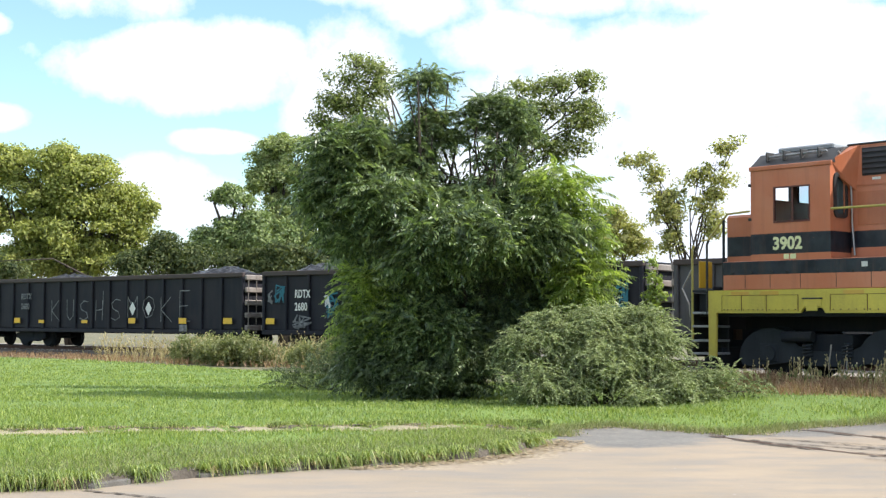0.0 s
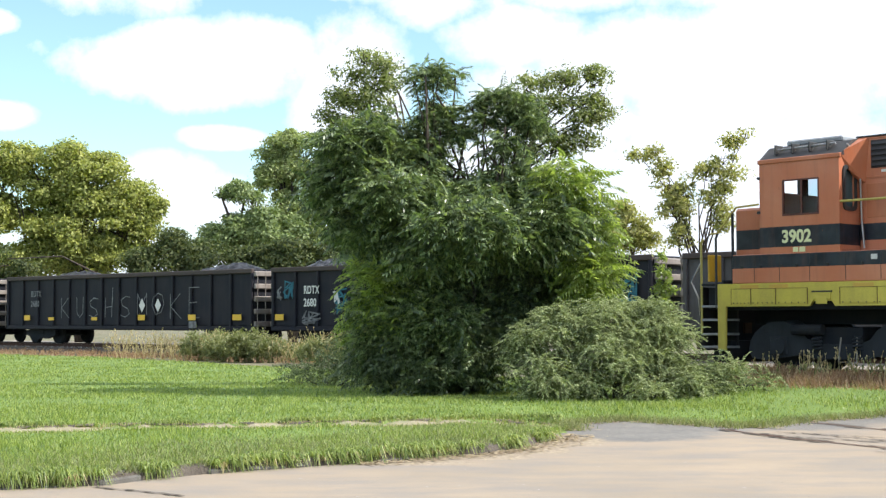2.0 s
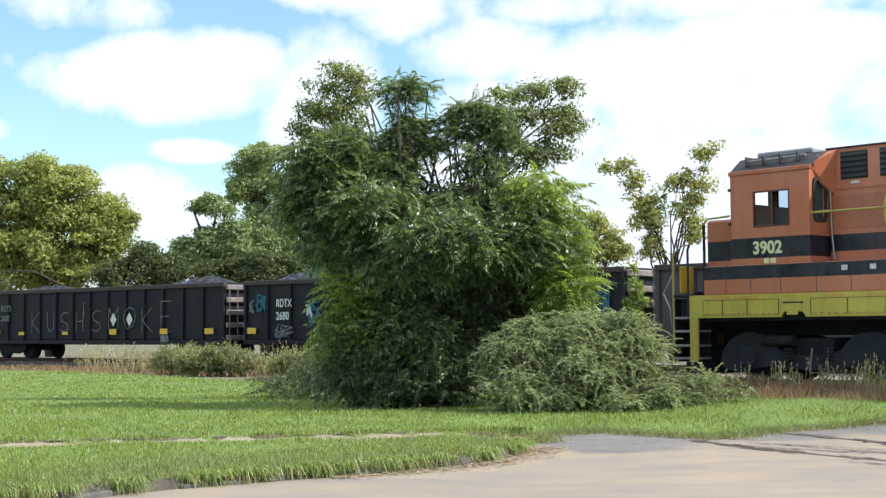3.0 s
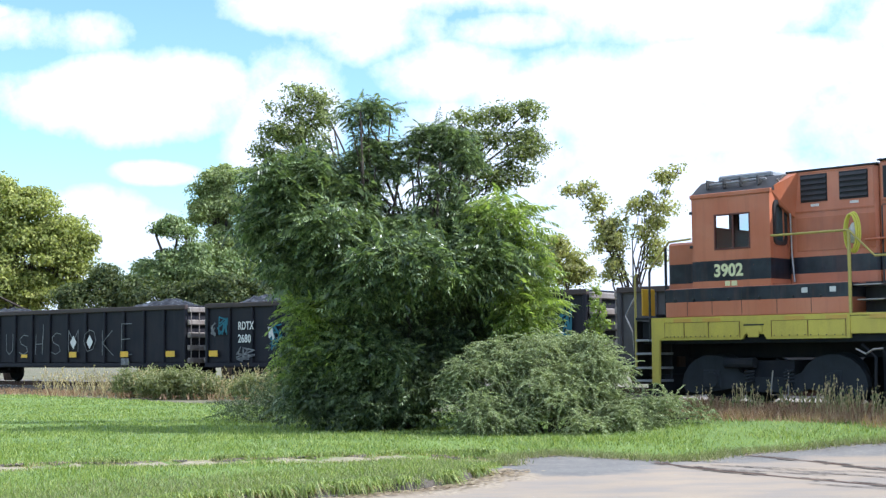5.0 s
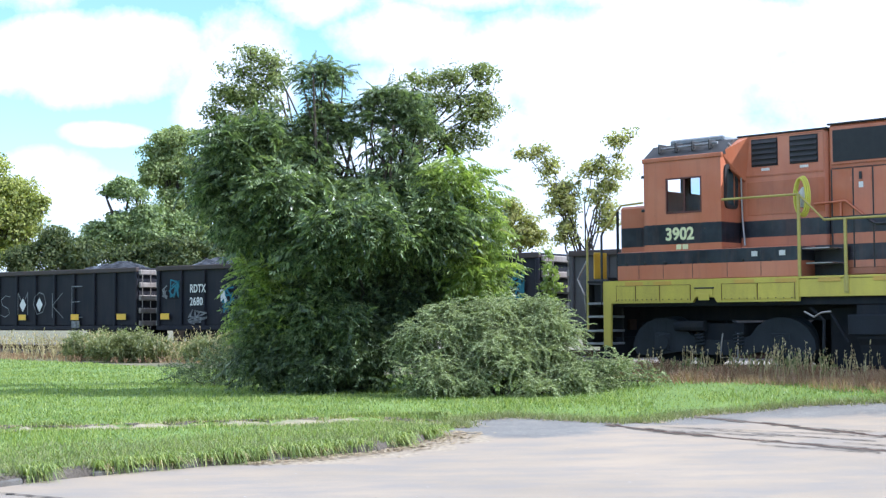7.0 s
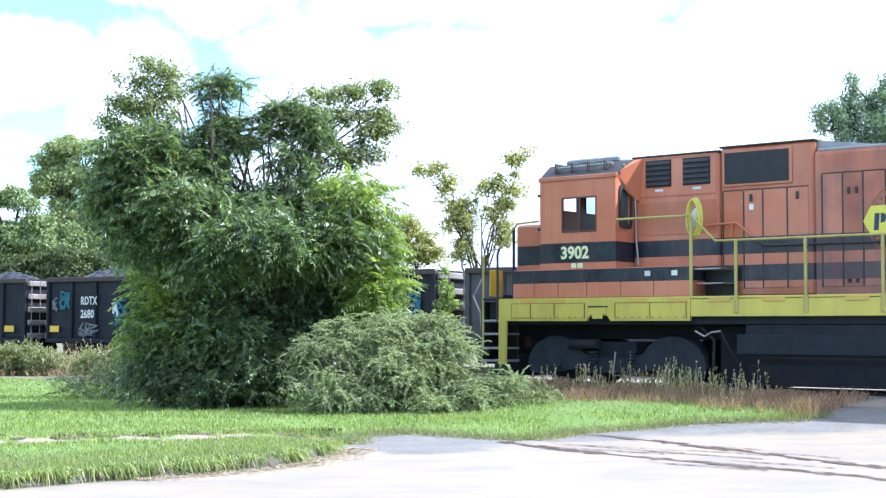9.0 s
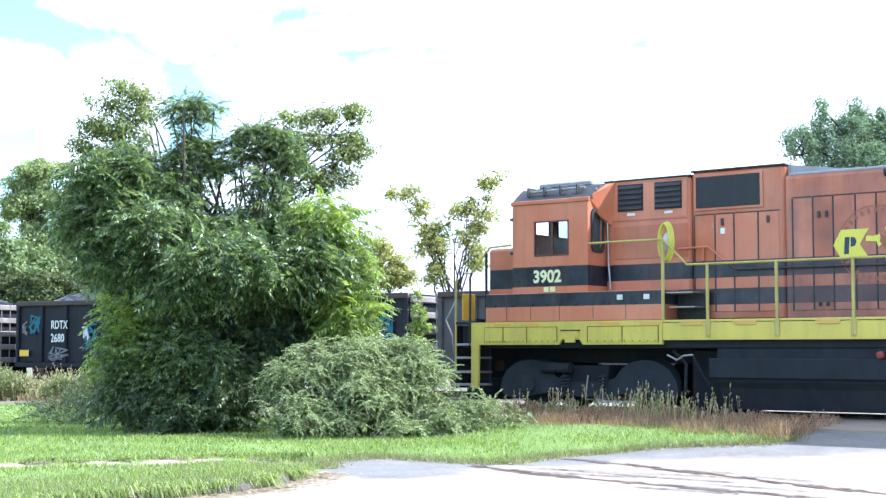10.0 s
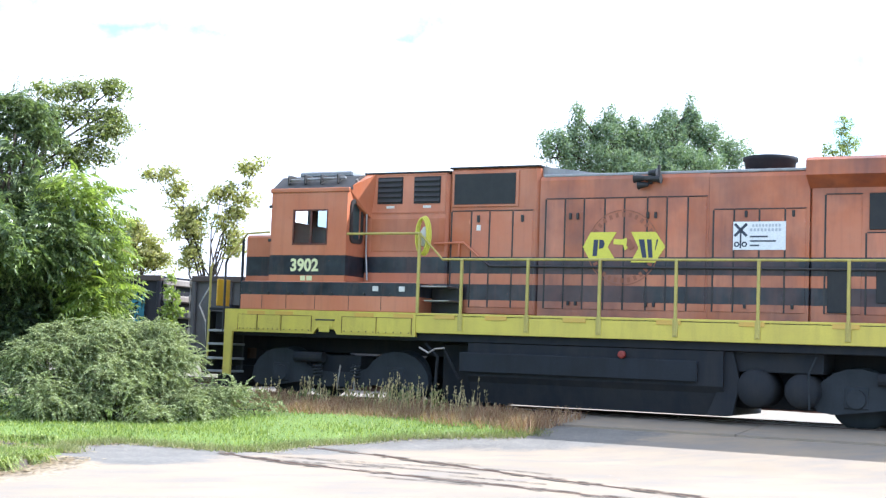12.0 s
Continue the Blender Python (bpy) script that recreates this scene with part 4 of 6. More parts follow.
for x in (-12.03, -9.2, -6.27, -3.2, -0.1):
    lp("rail_post", Shape().box(x - 0.035, x + 0.035, WIDE - 0.03, WIDE + 0.01, 1.7, Z_R, 0.008), RAIL_YELLOW, "", far_rail)
coil = Shape()
for k in range(3):
    cx, rr = -13.0 + 0.02 * k, 0.31 + 0.015 * k
    coil.tube([(cx + 0.40 * rr * math.sin(2 * math.pi * i / 28), 0.1 + 0.03 * k, 3.31 + rr * 1.12 * math.cos(2 * math.pi * i / 28)) for i in range(29)], 0.02, 6)
lp("coiled_hose", coil, LOGO_YELLOW, "coiled yellow hose hung on the handrail")
lp("white_bottle", Shape().lathe([(0.03, 3.1), (0.09, 3.13), (0.1, 3.4), (0.05, 3.48), (0.03, 3.5)], (-12.98, 0.22, 0), "z", 14), WHITE, "", None, True)
lp("air_pipe", Shape().tube([(-13.0, IN - 0.06, 3.2), (-12.35, IN - 0.06, 3.22), (-12.2, IN - 0.06, 3.1), (-11.9, IN - 0.06, 2.85), (-11.75, IN - 0.06, 2.76)], 0.022).tube([(-12.45, IN - 0.06, 3.22), (-12.45, IN - 0.06, 2.9)], 0.02), HOOD_PAINT, "orange air pipe on the hood")
lp("air_pipe", Shape().tube([(-11.75, IN - 0.06, 2.76), (-8.0, IN - 0.06, 2.74), (-4.0, IN - 0.06, 2.72)], 0.022), BLACK, "dark pipe along the hood")
lp("folded_step", Shape().box(-12.98, -12.4, 0.1, 0.6, 2.3, 2.33).box(-12.9, -12.35, 0.1, 0.6, 2.02, 2.05), STEEL, "metal steps beside the equipment box")
lp("step_side", Shape().box(-12.98, -12.3, 0.58, 0.62, 1.79, 2.38), BLACK)

# front steps and end rails
lp("step_front", Shape().box(-18.05, -18.02, 0.0, 0.7, 0.4, 1.74, 0.006), BLACK, "dark front plate of the steps")
lp("step_plate", Shape().prism([(-17.56, 0.42), (-17.38, 0.42), (-17.36, 1.32), (-17.2, 1.40), (-17.2, 1.79), (-17.56, 1.79)], -0.02, 0.04), YELLOW, "yellow side plate of the front steps")
lp("end_plate", Shape().box(-18.02, -17.96, 0.75, WIDE - 0.75, 0.5, 1.9), GRIME)
lp("pilot", Shape().prism([(-18.05, 0.15), (-17.6, 0.15), (-17.6, 0.6), (-18.05, 0.6)], 0.5, WIDE - 0.5), GRIME, "dark pilot plate")
for y0, y1 in ((0.0, 0.72), (WIDE - 0.72, WIDE)):
    for z in (0.45, 0.72, 1.02, 1.30, 1.76):
        lp("tread", Shape().box(-18.02, -17.54, y0, y1, z, z + 0.05, 0.008), ROOF_GREY if z < 1.7 else GRIME, "worn step tread")
    lp("step_back", Shape().box(-18.0, -17.56, (y0 + 0.68 if y0 == 0 else y0), (y1 if y0 == 0 else y0 + 0.04), 0.45, 1.76), BLACK)
for x, top in ((-17.62, 2.85), (-18.0, 2.75)):
    for y in (0.02, WIDE - 0.02):
        lp("grab_post", Shape().tube([(x, y, 0.75 if x < -17.9 else 1.3), (x, y, top - 0.1), (x + 0.05, y, top)], 0.026), RAIL_YELLOW if x < -17.9 else BLACK, "upright grab rail at the steps")
lp("end_handrail", Shape().tube([(-17.75, 0.02, 2.85), (-17.58, 0.02, 2.85), (-17.1, 0.02, 3.37), (-16.55, 0.02, 3.4)], 0.024), RAIL_YELLOW, "sloping yellow end handrail")
lp("nose_post", Shape().tube([(-17.2, 0.03, 1.8), (-17.2, 0.03, 3.3)], 0.03), GRIME)
lp("end_gate", Shape().box(-17.9, -17.87, 0.1, 0.55, 1.85, 2.42), GOLD, "bright yellow end plate")
lp("cut_lever", Shape().tube([(-18.1, 0.1, 1.1), (-18.15, 0.12, 1.5), (-18.4, 0.2, 1.85), (-18.2, 0.3, 2.3)], 0.018), STEEL)
lp("coupler", Shape().box(-18.75, -17.9, 1.42, 1.68, 0.75, 0.98).box(-18.95, -18.6, 1.35, 1.75, 0.68, 1.05, 0.05), RUST, "rusty front coupler")

# fuel tank and underside gear
lp("fuel_tank", Shape().profile([(0.35, 0.1), (WIDE - 0.35, 0.1), (WIDE - 0.12, 0.55), (WIDE - 0.12, 1.24), (0.12, 1.24), (0.12, 0.62), (0.22, 0.5)], -11.9, -6.9), GRIME, "long dark fuel tank")
lp("tank_ledge", Shape().box(-12.05, -7.35, 0.04, 0.16, 0.68, 1.06, 0.02), TANK, "grey ledge along the tank")
lp("fuel_filler", Shape().lathe([(0.04, 0.0), (0.07, 0.02), (0.07, 0.1), (0.04, 0.12)], (-8.75, -0.02, 1.12), "y", 12), worn("filler_red", (0.25, 0.03, 0.02), (0.1, 0.02, 0.02)), "small red filler cap")
for x, r, z in ((-6.35, 0.34, 0.62), (-5.55, 0.30, 0.60)):
    lp("air_reservoir", Shape().lathe([(0.08, 0.12), (r * 0.85, 0.16), (r, 0.24), (r, 1.5), (0.05, 1.6)], (x, 0.0, z), "y", 20), GRIME, "round air reservoir", None, True)
lp("tank_bracket", Shape().prism([(-7.3, 1.24), (-6.75, 1.24), (-6.62, 0.7), (-6.75, 0.12), (-7.2, 0.12), (-7.0, 0.6)], 0.2, 0.3), GRIME, "curved bracket at the tank's end")
lp("equipment_rack", Shape().box(-7.0, -5.2, 0.3, WIDE - 0.3, 0.9, 1.25).box(-6.9, -5.0, 0.9, WIDE - 0.4, 0.25, 0.95), GRIME, "dark gear under the frame")
# rod added in place of the narrow gap of light beside the truck
lp("light_sliver", Shape().tube([(-5.30, 0.2, 1.2), (-5.42, 0.15, 0.9), (-5.40, 0.15, 0.3)], 0.018), TRUCK_GREY, "thin grey rod standing for a sliver of light")
lp("brake_rigging", Shape().tube([(-12.9, 0.25, 1.2), (-12.6, 0.2, 0.95), (-12.62, 0.2, 0.35)], 0.03).tube([(-12.5, 0.2, 1.15), (-12.15, 0.25, 0.55)], 0.025), GRIME)
lp("gear_case", Shape().box(-12.75, -11.85, 0.7, WIDE - 0.7, 0.02, 1.24, 0.05), GRIME, "dark gear case between truck and tank")
lp("air_hose", Shape().tube([(-12.95, 0.1, 1.12), (-12.75, 0.1, 1.02), (-12.6, 0.1, 1.1), (-12.4, 0.1, 1.12)], 0.02), STEEL, "pale brake hose")


def truck(cx):
    dome = lambda c, a0, a1: [(c + 0.74 * math.cos(math.radians(a0 + (a1 - a0) * i / 8)), 0.40 + 0.62 * math.sin(math.radians(a0 + (a1 - a0) * i / 8))) for i in range(9)]
    out = dome(-1.37, 180, 25) + [(-0.42, 0.56), (0.42, 0.56)] + dome(1.37, 155, 0) + [(2.02, 0.26), (1.75, 0.22), (0.85, 0.34), (0.6, 0.27), (-0.6, 0.27), (-0.85, 0.34), (-1.75, 0.22), (-2.02, 0.26)]
    out = out[::-1]
    tk = lp("truck", Shape().prism([(cx + a, b) for a, b in out], 0.42, 0.56), TRUCK_GREY, "two-axle truck with dropped side frames and coil springs")
    lp("side_frame", Shape().prism([(cx + a, b) for a, b in out], WIDE - 0.56, WIDE - 0.42), TRUCK_GREY, "", tk)
    lp("bolster", Shape().box(cx - 0.5, cx + 0.5, 0.5, WIDE - 0.5, 0.5, 0.9), GRIME, "", tk)
    lp("step_rung", Shape().tube([(cx + 0.1, 0.36, 0.7), (cx + 0.05, 0.34, 0.22), (cx + 0.45, 0.34, 0.22), (cx + 0.45, 0.36, 0.7)], 0.016, 6), STEEL, "pale foot stirrup", tk)
    for ax in (cx - 1.37, cx + 1.37):
        for y in (0.76, WIDE - 0.9):
            lp("wheel", Shape().lathe([(0.12, -0.02), (0.3, 0.02), (0.5, -0.01), (0.51, 0.12), (0.55, 0.13), (0.55, 0.16), (0.1, 0.16)], (ax, y, 0.5), "y", 28), TRUCK_GREY, "", tk, True)
        lp("axle", Shape().tube([(ax, 0.6, 0.5), (ax, WIDE - 0.6, 0.5)], 0.09), GRIME, "", tk)
        lp("journal_box", Shape().box(ax - 0.24, ax + 0.24, 0.4, 0.62, 0.3, 0.74, 0.05).lathe([(0.16, 0.36), (0.18, 0.42)], (ax, 0.0, 0.5), "y", 14), TRUCK_GREY, "", tk)
    for sx in (-0.45, 0.45):
        sp = Shape().tube([(cx + sx + 0.09 * math.cos(0.8 * i), 0.38 + 0.09 * math.sin(0.8 * i), 0.42 + 0.0085 * i) for i in range(36)], 0.022, 6)
        lp("spring", sp, TRUCK_GREY, "", tk)
    lp("brake_cylinder", Shape().tube([(cx - 1.0, 0.36, 0.85), (cx - 0.3, 0.36, 0.85)], 0.11, 12), GRIME, "", tk)
    for sx in (-0.67, 0.67):
        lp("brake_shoe", Shape().box(cx + sx - 0.05, cx + sx + 0.05, 0.6, 0.9, 0.25, 0.7), RUST, "", tk)
    return tk


truck(-15.0)
truck(-3.3)

# ---- gondola cars: x along the track, y away from the road, z above the rails ----
CAR_L = 16.35


def gondola(m, label, skin, rib_count=14):
    car = thing("gondola_car", label, "freight car", m, "string of gondola cars")
    gp = lambda name, shape, mat, lab="", parent=None: part(name, shape, mat, parent or car, lab)
    TOP, BOT, W = 2.95, 0.66, 3.0
    for y0, y1 in ((0.10, 0.14), (W - 0.14, W - 0.10)):
        gp("side_sheet", Shape().box(0.05, CAR_L - 0.05, y0, y1, BOT + 0.1, TOP - 0.15, 0.004), skin, "steel side sheet")
    for y0, y1 in ((0.0, 0.16), (W - 0.16, W)):
        gp("top_rim", Shape().box(0.0, CAR_L, y0, y1, TOP - 0.17, TOP, 0.02), GONDOLA_TOP, "rusty top rim")
        gp("side_sill", Shape().box(0.0, CAR_L, y0 + 0.02, y1 - 0.02, BOT - 0.02, BOT + 0.14, 0.015), GONDOLA)
        for i in range(rib_count + 1):
            x = 0.08 + (CAR_L - 0.16) * i / rib_count
            out = (y0, y0 + 0.11) if y0 == 0 else (y1 - 0.11, y1)
            gp("side_rib", Shape().box(x - 0.075, x + 0.075, out[0] + 0.005, out[1], BOT + 0.1, TOP - 0.16, 0.035), skin)
    gp("floor", Shape().box(0.05, CAR_L - 0.05, 0.1, W - 0.1, BOT + 0.1, BOT + 0.18), GRIME)
    gp("centre_sill", Shape().box(-0.3, CAR_L + 0.3, 1.25, 1.75, 0.6, BOT + 0.1), GRIME)
    for x0, x1, d in ((0.0, 0.05, -1), (CAR_L - 0.05, CAR_L, 1)):
        end = gp("end_wall", Shape().box(x0, x1, 0.14, W - 0.14, BOT, TOP - 0.02), GONDOLA, "ribbed end wall")
        xe = x0 if d < 0 else x1
        for k in range(5):
            z = 0.78 + 0.47 * k
            gp("end_rib", Shape().box(min(xe, xe + 0.13 * d), max(xe, xe + 0.13 * d), 0.1, W - 0.1, z, z + 0.2, 0.03), GONDOLA_END, "", end)
        lad = gp("ladder", Shape().tube([(xe + 0.12 * d, 0.2, 0.7), (xe + 0.12 * d, 0.2, TOP - 0.1)], 0.018).tube([(xe + 0.12 * d, 0.6, 0.7), (xe + 0.12 * d, 0.6, TOP - 0.1)], 0.018), GONDOLA_END, "", end)
        gp("coupler", Shape().box(min(xe, xe + 0.55 * d), max(xe, xe + 0.55 * d), 1.38, 1.62, 0.7, 0.95, 0.03), RUST)
    for cx in (2.1, CAR_L - 2.1):
        tk = gp("truck", Shape().prism([(cx - 1.1, 0.38), (cx - 0.5, 0.22), (cx + 0.5, 0.22), (cx + 1.1, 0.38), (cx + 1.1, 0.58), (cx + 0.4, 0.68), (cx - 0.4, 0.68), (cx - 1.1, 0.58)], 0.42, 0.56).box(cx - 0.25, cx + 0.25, 0.4, W - 0.4, 0.4, 0.62), GRIME, "two-axle freight truck")
        for ax in (cx - 0.87, cx + 0.87):
            for y in (0.70, W - 0.84):
                gp("wheel", Shape().lathe([(0.1, 0.0), (0.4, 0.0), (0.42, 0.1), (0.45, 0.12), (0.45, 0.14), (0.1, 0.14)], (ax, y, 0.42), "y", 22), GRIME, "", tk)
            gp("axle", Shape().tube([(ax, 0.6, 0.42), (ax, W - 0.6, 0.42)], 0.07), GRIME, "", tk)
    return car


CARS = {}
for s0, label in ((-72.8, "black steel gondola car loaded with bagged scrap"), (-55.35, "black steel gondola car with chalk-white scrawled letters"), (-37.95, "black steel gondola car with teal scrawls and white stencils"), (-20.6, "weathered grey gondola car standing behind the locomotive")):
    CARS[s0] = gondola(FRAME_B @ pose(s0, 0, 0), label, GONDOLA if s0 == -72.8 else GONDOLA_GREY) if s0 in (-72.8, -20.6) else copy_thing(CARS[-72.8], FRAME_B @ pose(s0, 0, 0))
    tagged(CARS[s0], label)


# ---- marks and loads on the gondola cars ----


def strokes(name, lines, x, z, w, h, mat, parent, thick=0.03, y=-0.012, label=""):
    """Hand-painted strokes: lines of points in a unit square, drawn as flat bars."""
    s = Shape()
    for line in lines:
        for (ax, az), (bx, bz) in zip(line, line[1:]):
            a, b = Vector((x + ax * w, y, z + az * h)), Vector((x + bx * w, y, z + bz * h))
            d = (b - a).normalized()
            n = Vector((-d.z, 0, d.x)) * thick / 2
            a, b = a - d * thick * 0.4, b + d * thick * 0.4
            s.poly([a - n, b - n, b + n, a + n], (0, 1, 2, 3))
    return part(name, s, mat, parent, label)


GLYPH = {
    "K": [[(0, 0), (0, 1)], [(0.9, 1), (0, 0.5), (1, 0)]],
    "U": [[(0, 1), (0.05, 0.2), (0.4, 0), (0.8, 0.2), (0.85, 1)]],
    "S": [[(1, 0.95), (0.5, 1), (0.05, 0.8), (0.2, 0.55), (0.8, 0.4), (0.95, 0.15), (0.5, 0), (0, 0.1)]],
    "H": [[(0, 0), (0.05, 1)], [(0.9, 0), (0.95, 1)], [(0.02, 0.5), (0.92, 0.55)]],
    "M": [[(0, 0), (0, 1), (0.5, 0.45), (1, 1), (1, 0)]],
    "O": [[(0.5, 1), (0.1, 0.8), (0, 0.45), (0.3, 0), (0.75, 0.1), (1, 0.5), (0.85, 0.9), (0.5, 1)]],
    "E": [[(1, 1), (0, 1), (0, 0), (1, 0.02)], [(0, 0.5), (0.8, 0.52)]],
    "I": [[(0.5, 0), (0.5, 1)]],
}
car1, car2, car3 = CARS[-55.35], CARS[-37.95], CARS[-20.6]
o1, o2 = 55.35, 37.95
for ch, s, z, w, h in (("K", -51.1, 1.12, 0.55, 0.85), ("U", -50.0, 1.15, 0.55, 0.85), ("S", -49.1, 1.15, 0.6, 0.8), ("H", -48.0, 1.15, 0.5, 0.8), ("M", -45.85, 1.25, 0.6, 0.85), ("I", -47.7, 1.75, 0.4, 0.6), ("S", -46.95, 1.15, 0.6, 0.85),
                       ("O", -44.9, 1.25, 0.75, 0.85), ("K", -43.75, 1.1, 0.65, 0.95), ("E", -42.6, 1.1, 0.6, 1.2)):
    strokes("scrawled_letter", GLYPH[ch], s + o1, z, w, h, CHALK, car1, 0.035, -0.002, "chalk-white scrawled letter")
for s in (-45.55, -44.53):
    x = s + o1
    part("diamond", Shape().poly([(x - 0.2, -0.004, 1.62), (x, -0.004, 1.34), (x + 0.2, -0.004, 1.62), (x, -0.004, 1.9)], (0, 1, 2, 3)), WHITE, car1, "white painted diamond")
for s, car, off, w in ((-53.9, car1, o1, 0.45), (-52.05, car1, o1, 0.4), (-48.95, car1, o1, 0.4), (-45.8, car1, o1, 0.45), (-42.65, car1, o1, 0.45), (-40.05, car1, o1, 0.5), (-37.7, car2, o2, 0.45)):
    h = 0.22 if w >= 0.45 else 0.13
    part("tape_square", Shape().box(s + off, s + off + w, -0.012, -0.002, 1.02, 1.02 + h, 0.002), GOLD, car, "yellow reflective square")
part("panel_grid", Shape().box(-42.62 + o1, -42.15 + o1, -0.008, -0.002, 0.72, 0.98, 0.002), CHALK, car1, "small grey data panel")
lettering("owner_code", "RDTX", -36.2 + o2, -0.004, 1.98, 0.40, WHITE, car2, 1.05, 0.008, 0.72)
lettering("car_number", "2680", -36.2 + o2, -0.004, 1.52, 0.40, WHITE, car2, 1.05, 0.008, 0.78)
lettering("owner_code", "RDTX", -53.4 + o1, -0.004, 2.05, 0.36, CHALK, car1, 1.05, 0.006, 0.8)
lettering("car_number", "2680", -53.4 + o1, -0.004, 1.62, 0.36, CHALK, car1, 1.05, 0.006, 0.85)
rs = random.Random(4)
for car, x, z, w, h, mat in ((car2, -37.3 + o2, 1.75, 0.6, 0.75, TEAL), (car2, -37.6 + o2, 1.75, 0.25, 0.5, CHALK), (car2, -36.3 + o2, 0.85, 0.95, 0.5, CHALK), (car2, -34.6 + o2, 1.2, 0.6, 1.0, TEAL), (car2, -23.2 + o2, 1.6, 1.1, 0.85, TEAL), (car2, -34.7 + o2, 1.6, 0.35, 0.5, WHITE)):
    for k in range(4):
        pts = [(rs.random(), rs.random()) for _ in range(5)]
        strokes("scrawl", [pts], x, z, w, h, mat, car, 0.05, -0.003 - 0.001 * k, "sprayed scrawl")


def heap(car, x0, x1, top, seed):
    """A lumpy load under black plastic sheet, sagging between lumps."""
    r = random.Random(seed)
    nx, ny = 90, 44
    verts, faces = [], []
    for i in range(nx + 1):
        for j in range(ny + 1):
            u, v = i / nx, j / ny
            x, y = x0 + (x1 - x0) * u, 0.2 + 2.6 * v
            edge = max(0.0, math.sin(math.pi * u)) ** 0.45 * max(0.0, math.sin(math.pi * v)) ** 0.35
            n = noise.fractal((x * 1.1 + seed * 7, y * 1.1, seed), 0.7, 2.0, 5) * 0.10 + (0.25 - abs(noise.noise((x * 1.6 + seed, y * 2.6, 1.7)))) * 0.16 + (0.2 - abs(noise.noise((x * 4 + seed, y * 6, 4.7)))) * 0.07
            verts.append((x, y, 2.2 + (top - 2.2) * edge + n * edge))
    for i in range(nx):
        for j in range(ny):
            a = i * (ny + 1) + j
            faces.append((a, a + ny + 1, a + ny + 2, a + 1))
    me = bpy.data.meshes.new("scrap_load")
    me.from_pydata(verts, [], faces)
    me.materials.append(PLASTIC)
    ob = new("scrap_load", me)
    ob.matrix_world = car.matrix_world.copy()
    return tagged(ob, "heaped load under crumpled black plastic sheet", "load", "loads on the gondola cars")


bpy.context.view_layer.update()
heap(car1, 1.3, 6.1, 3.12, 1)
heap(car1, 11.3, 16.1, 3.22, 2)
heap(car2, 0.15, 3.4, 3.2, 3)
heap(CARS[-72.8], 9.0, 15.5, 3.15, 5)
heap(car3, 2.0, 8.0, 2.7, 6)

# ---- tracks ----
RAIL_OUT = [(-0.07, -0.16), (0.07, -0.16), (0.07, -0.145), (0.012, -0.12), (0.012, -0.035), (0.036, -0.028), (0.036, -0.004), (0.03, 0.0), (-0.03, 0.0), (-0.036, -0.004), (-0.036, -0.028), (-0.012, -0.035), (-0.012, -0.12), (-0.07, -0.145)]


def track(frame_m, x0, x1, mid, label, tie_from, tie_to):
    tr = thing("railway_track", label, "railway track", frame_m, kind="structure")
    bed = Shape().profile([(mid - 2.3, -0.45), (mid + 2.3, -0.45), (mid + 1.5, -0.15), (mid - 1.5, -0.15)], x0, x1)
    part("ballast_bed", bed, EARTH, tr, "worn earthy ballast bed")
    for y in (mid - 0.7525, mid + 0.7525):
        part("rail", Shape().profile([(y + a, b) for a, b in RAIL_OUT], x0, x1), RUST, tr, "steel rail, worn bright on top")
        part("rail_head", Shape().profile([(y - 0.028, 0.0), (y + 0.028, 0.0), (y + 0.026, 0.003), (y - 0.026, 0.003)], x0, x1), STEEL, tr)
    tie_me = mesh_of("tie", Shape().box(-0.11, 0.11, mid - 1.3, mid + 1.3, -0.31, -0.135, 0.015), TIE)
    n = int((tie_to - tie_from) / 0.53)
    for i in range(n):
        t = new("tie", tie_me)
        t.parent = tr
        t.matrix_local = pose(tie_from + 0.53 * i + rs.uniform(-0.03, 0.03), rs.uniform(-0.05, 0.05), rs.uniform(-0.01, 0.008), 0, 0, rs.uniform(-1.5, 1.5))
    r2 = np.random.default_rng(3)
    k = 5200
    c = np.stack([r2.uniform(tie_from, tie_to, k), mid + r2.normal(0, 1.0, k), np.full(k, -0.14)], 1)
    c[:, 2] -= np.clip(np.abs(c[:, 1] - mid) - 1.5, 0, 1) * 0.37
    octa = np.array([(1, 0, 0), (0, 1, 0), (0, 0, 1), (-1, 0, 0), (0, -1, 0)], float)
    tri = np.array([(0, 1, 2), (1, 3, 2), (3, 4, 2), (4, 0, 2)])
    o = octa[None] * r2.uniform(0.018, 0.045, (k, 1, 3)) * r2.uniform(0.7, 1.3, (k, 5, 1)) + c[:, None]
    st = new("ballast", quads_mesh("ballast", o[:, tri].reshape(-1, 3), 3, STONE))
    st.parent = tr
    tagged(st, "scattered ballast stones", kind="stuff")
    return tr


track(FRAME_A, -22.0, 12.0, WIDE / 2, "single track with rusty rails under the locomotive", -21.0, 2.0)
track(FRAME_B, -90.0, 20.0, 1.5, "single track with rusty rails under the freight cars", -74.0, -18.0)

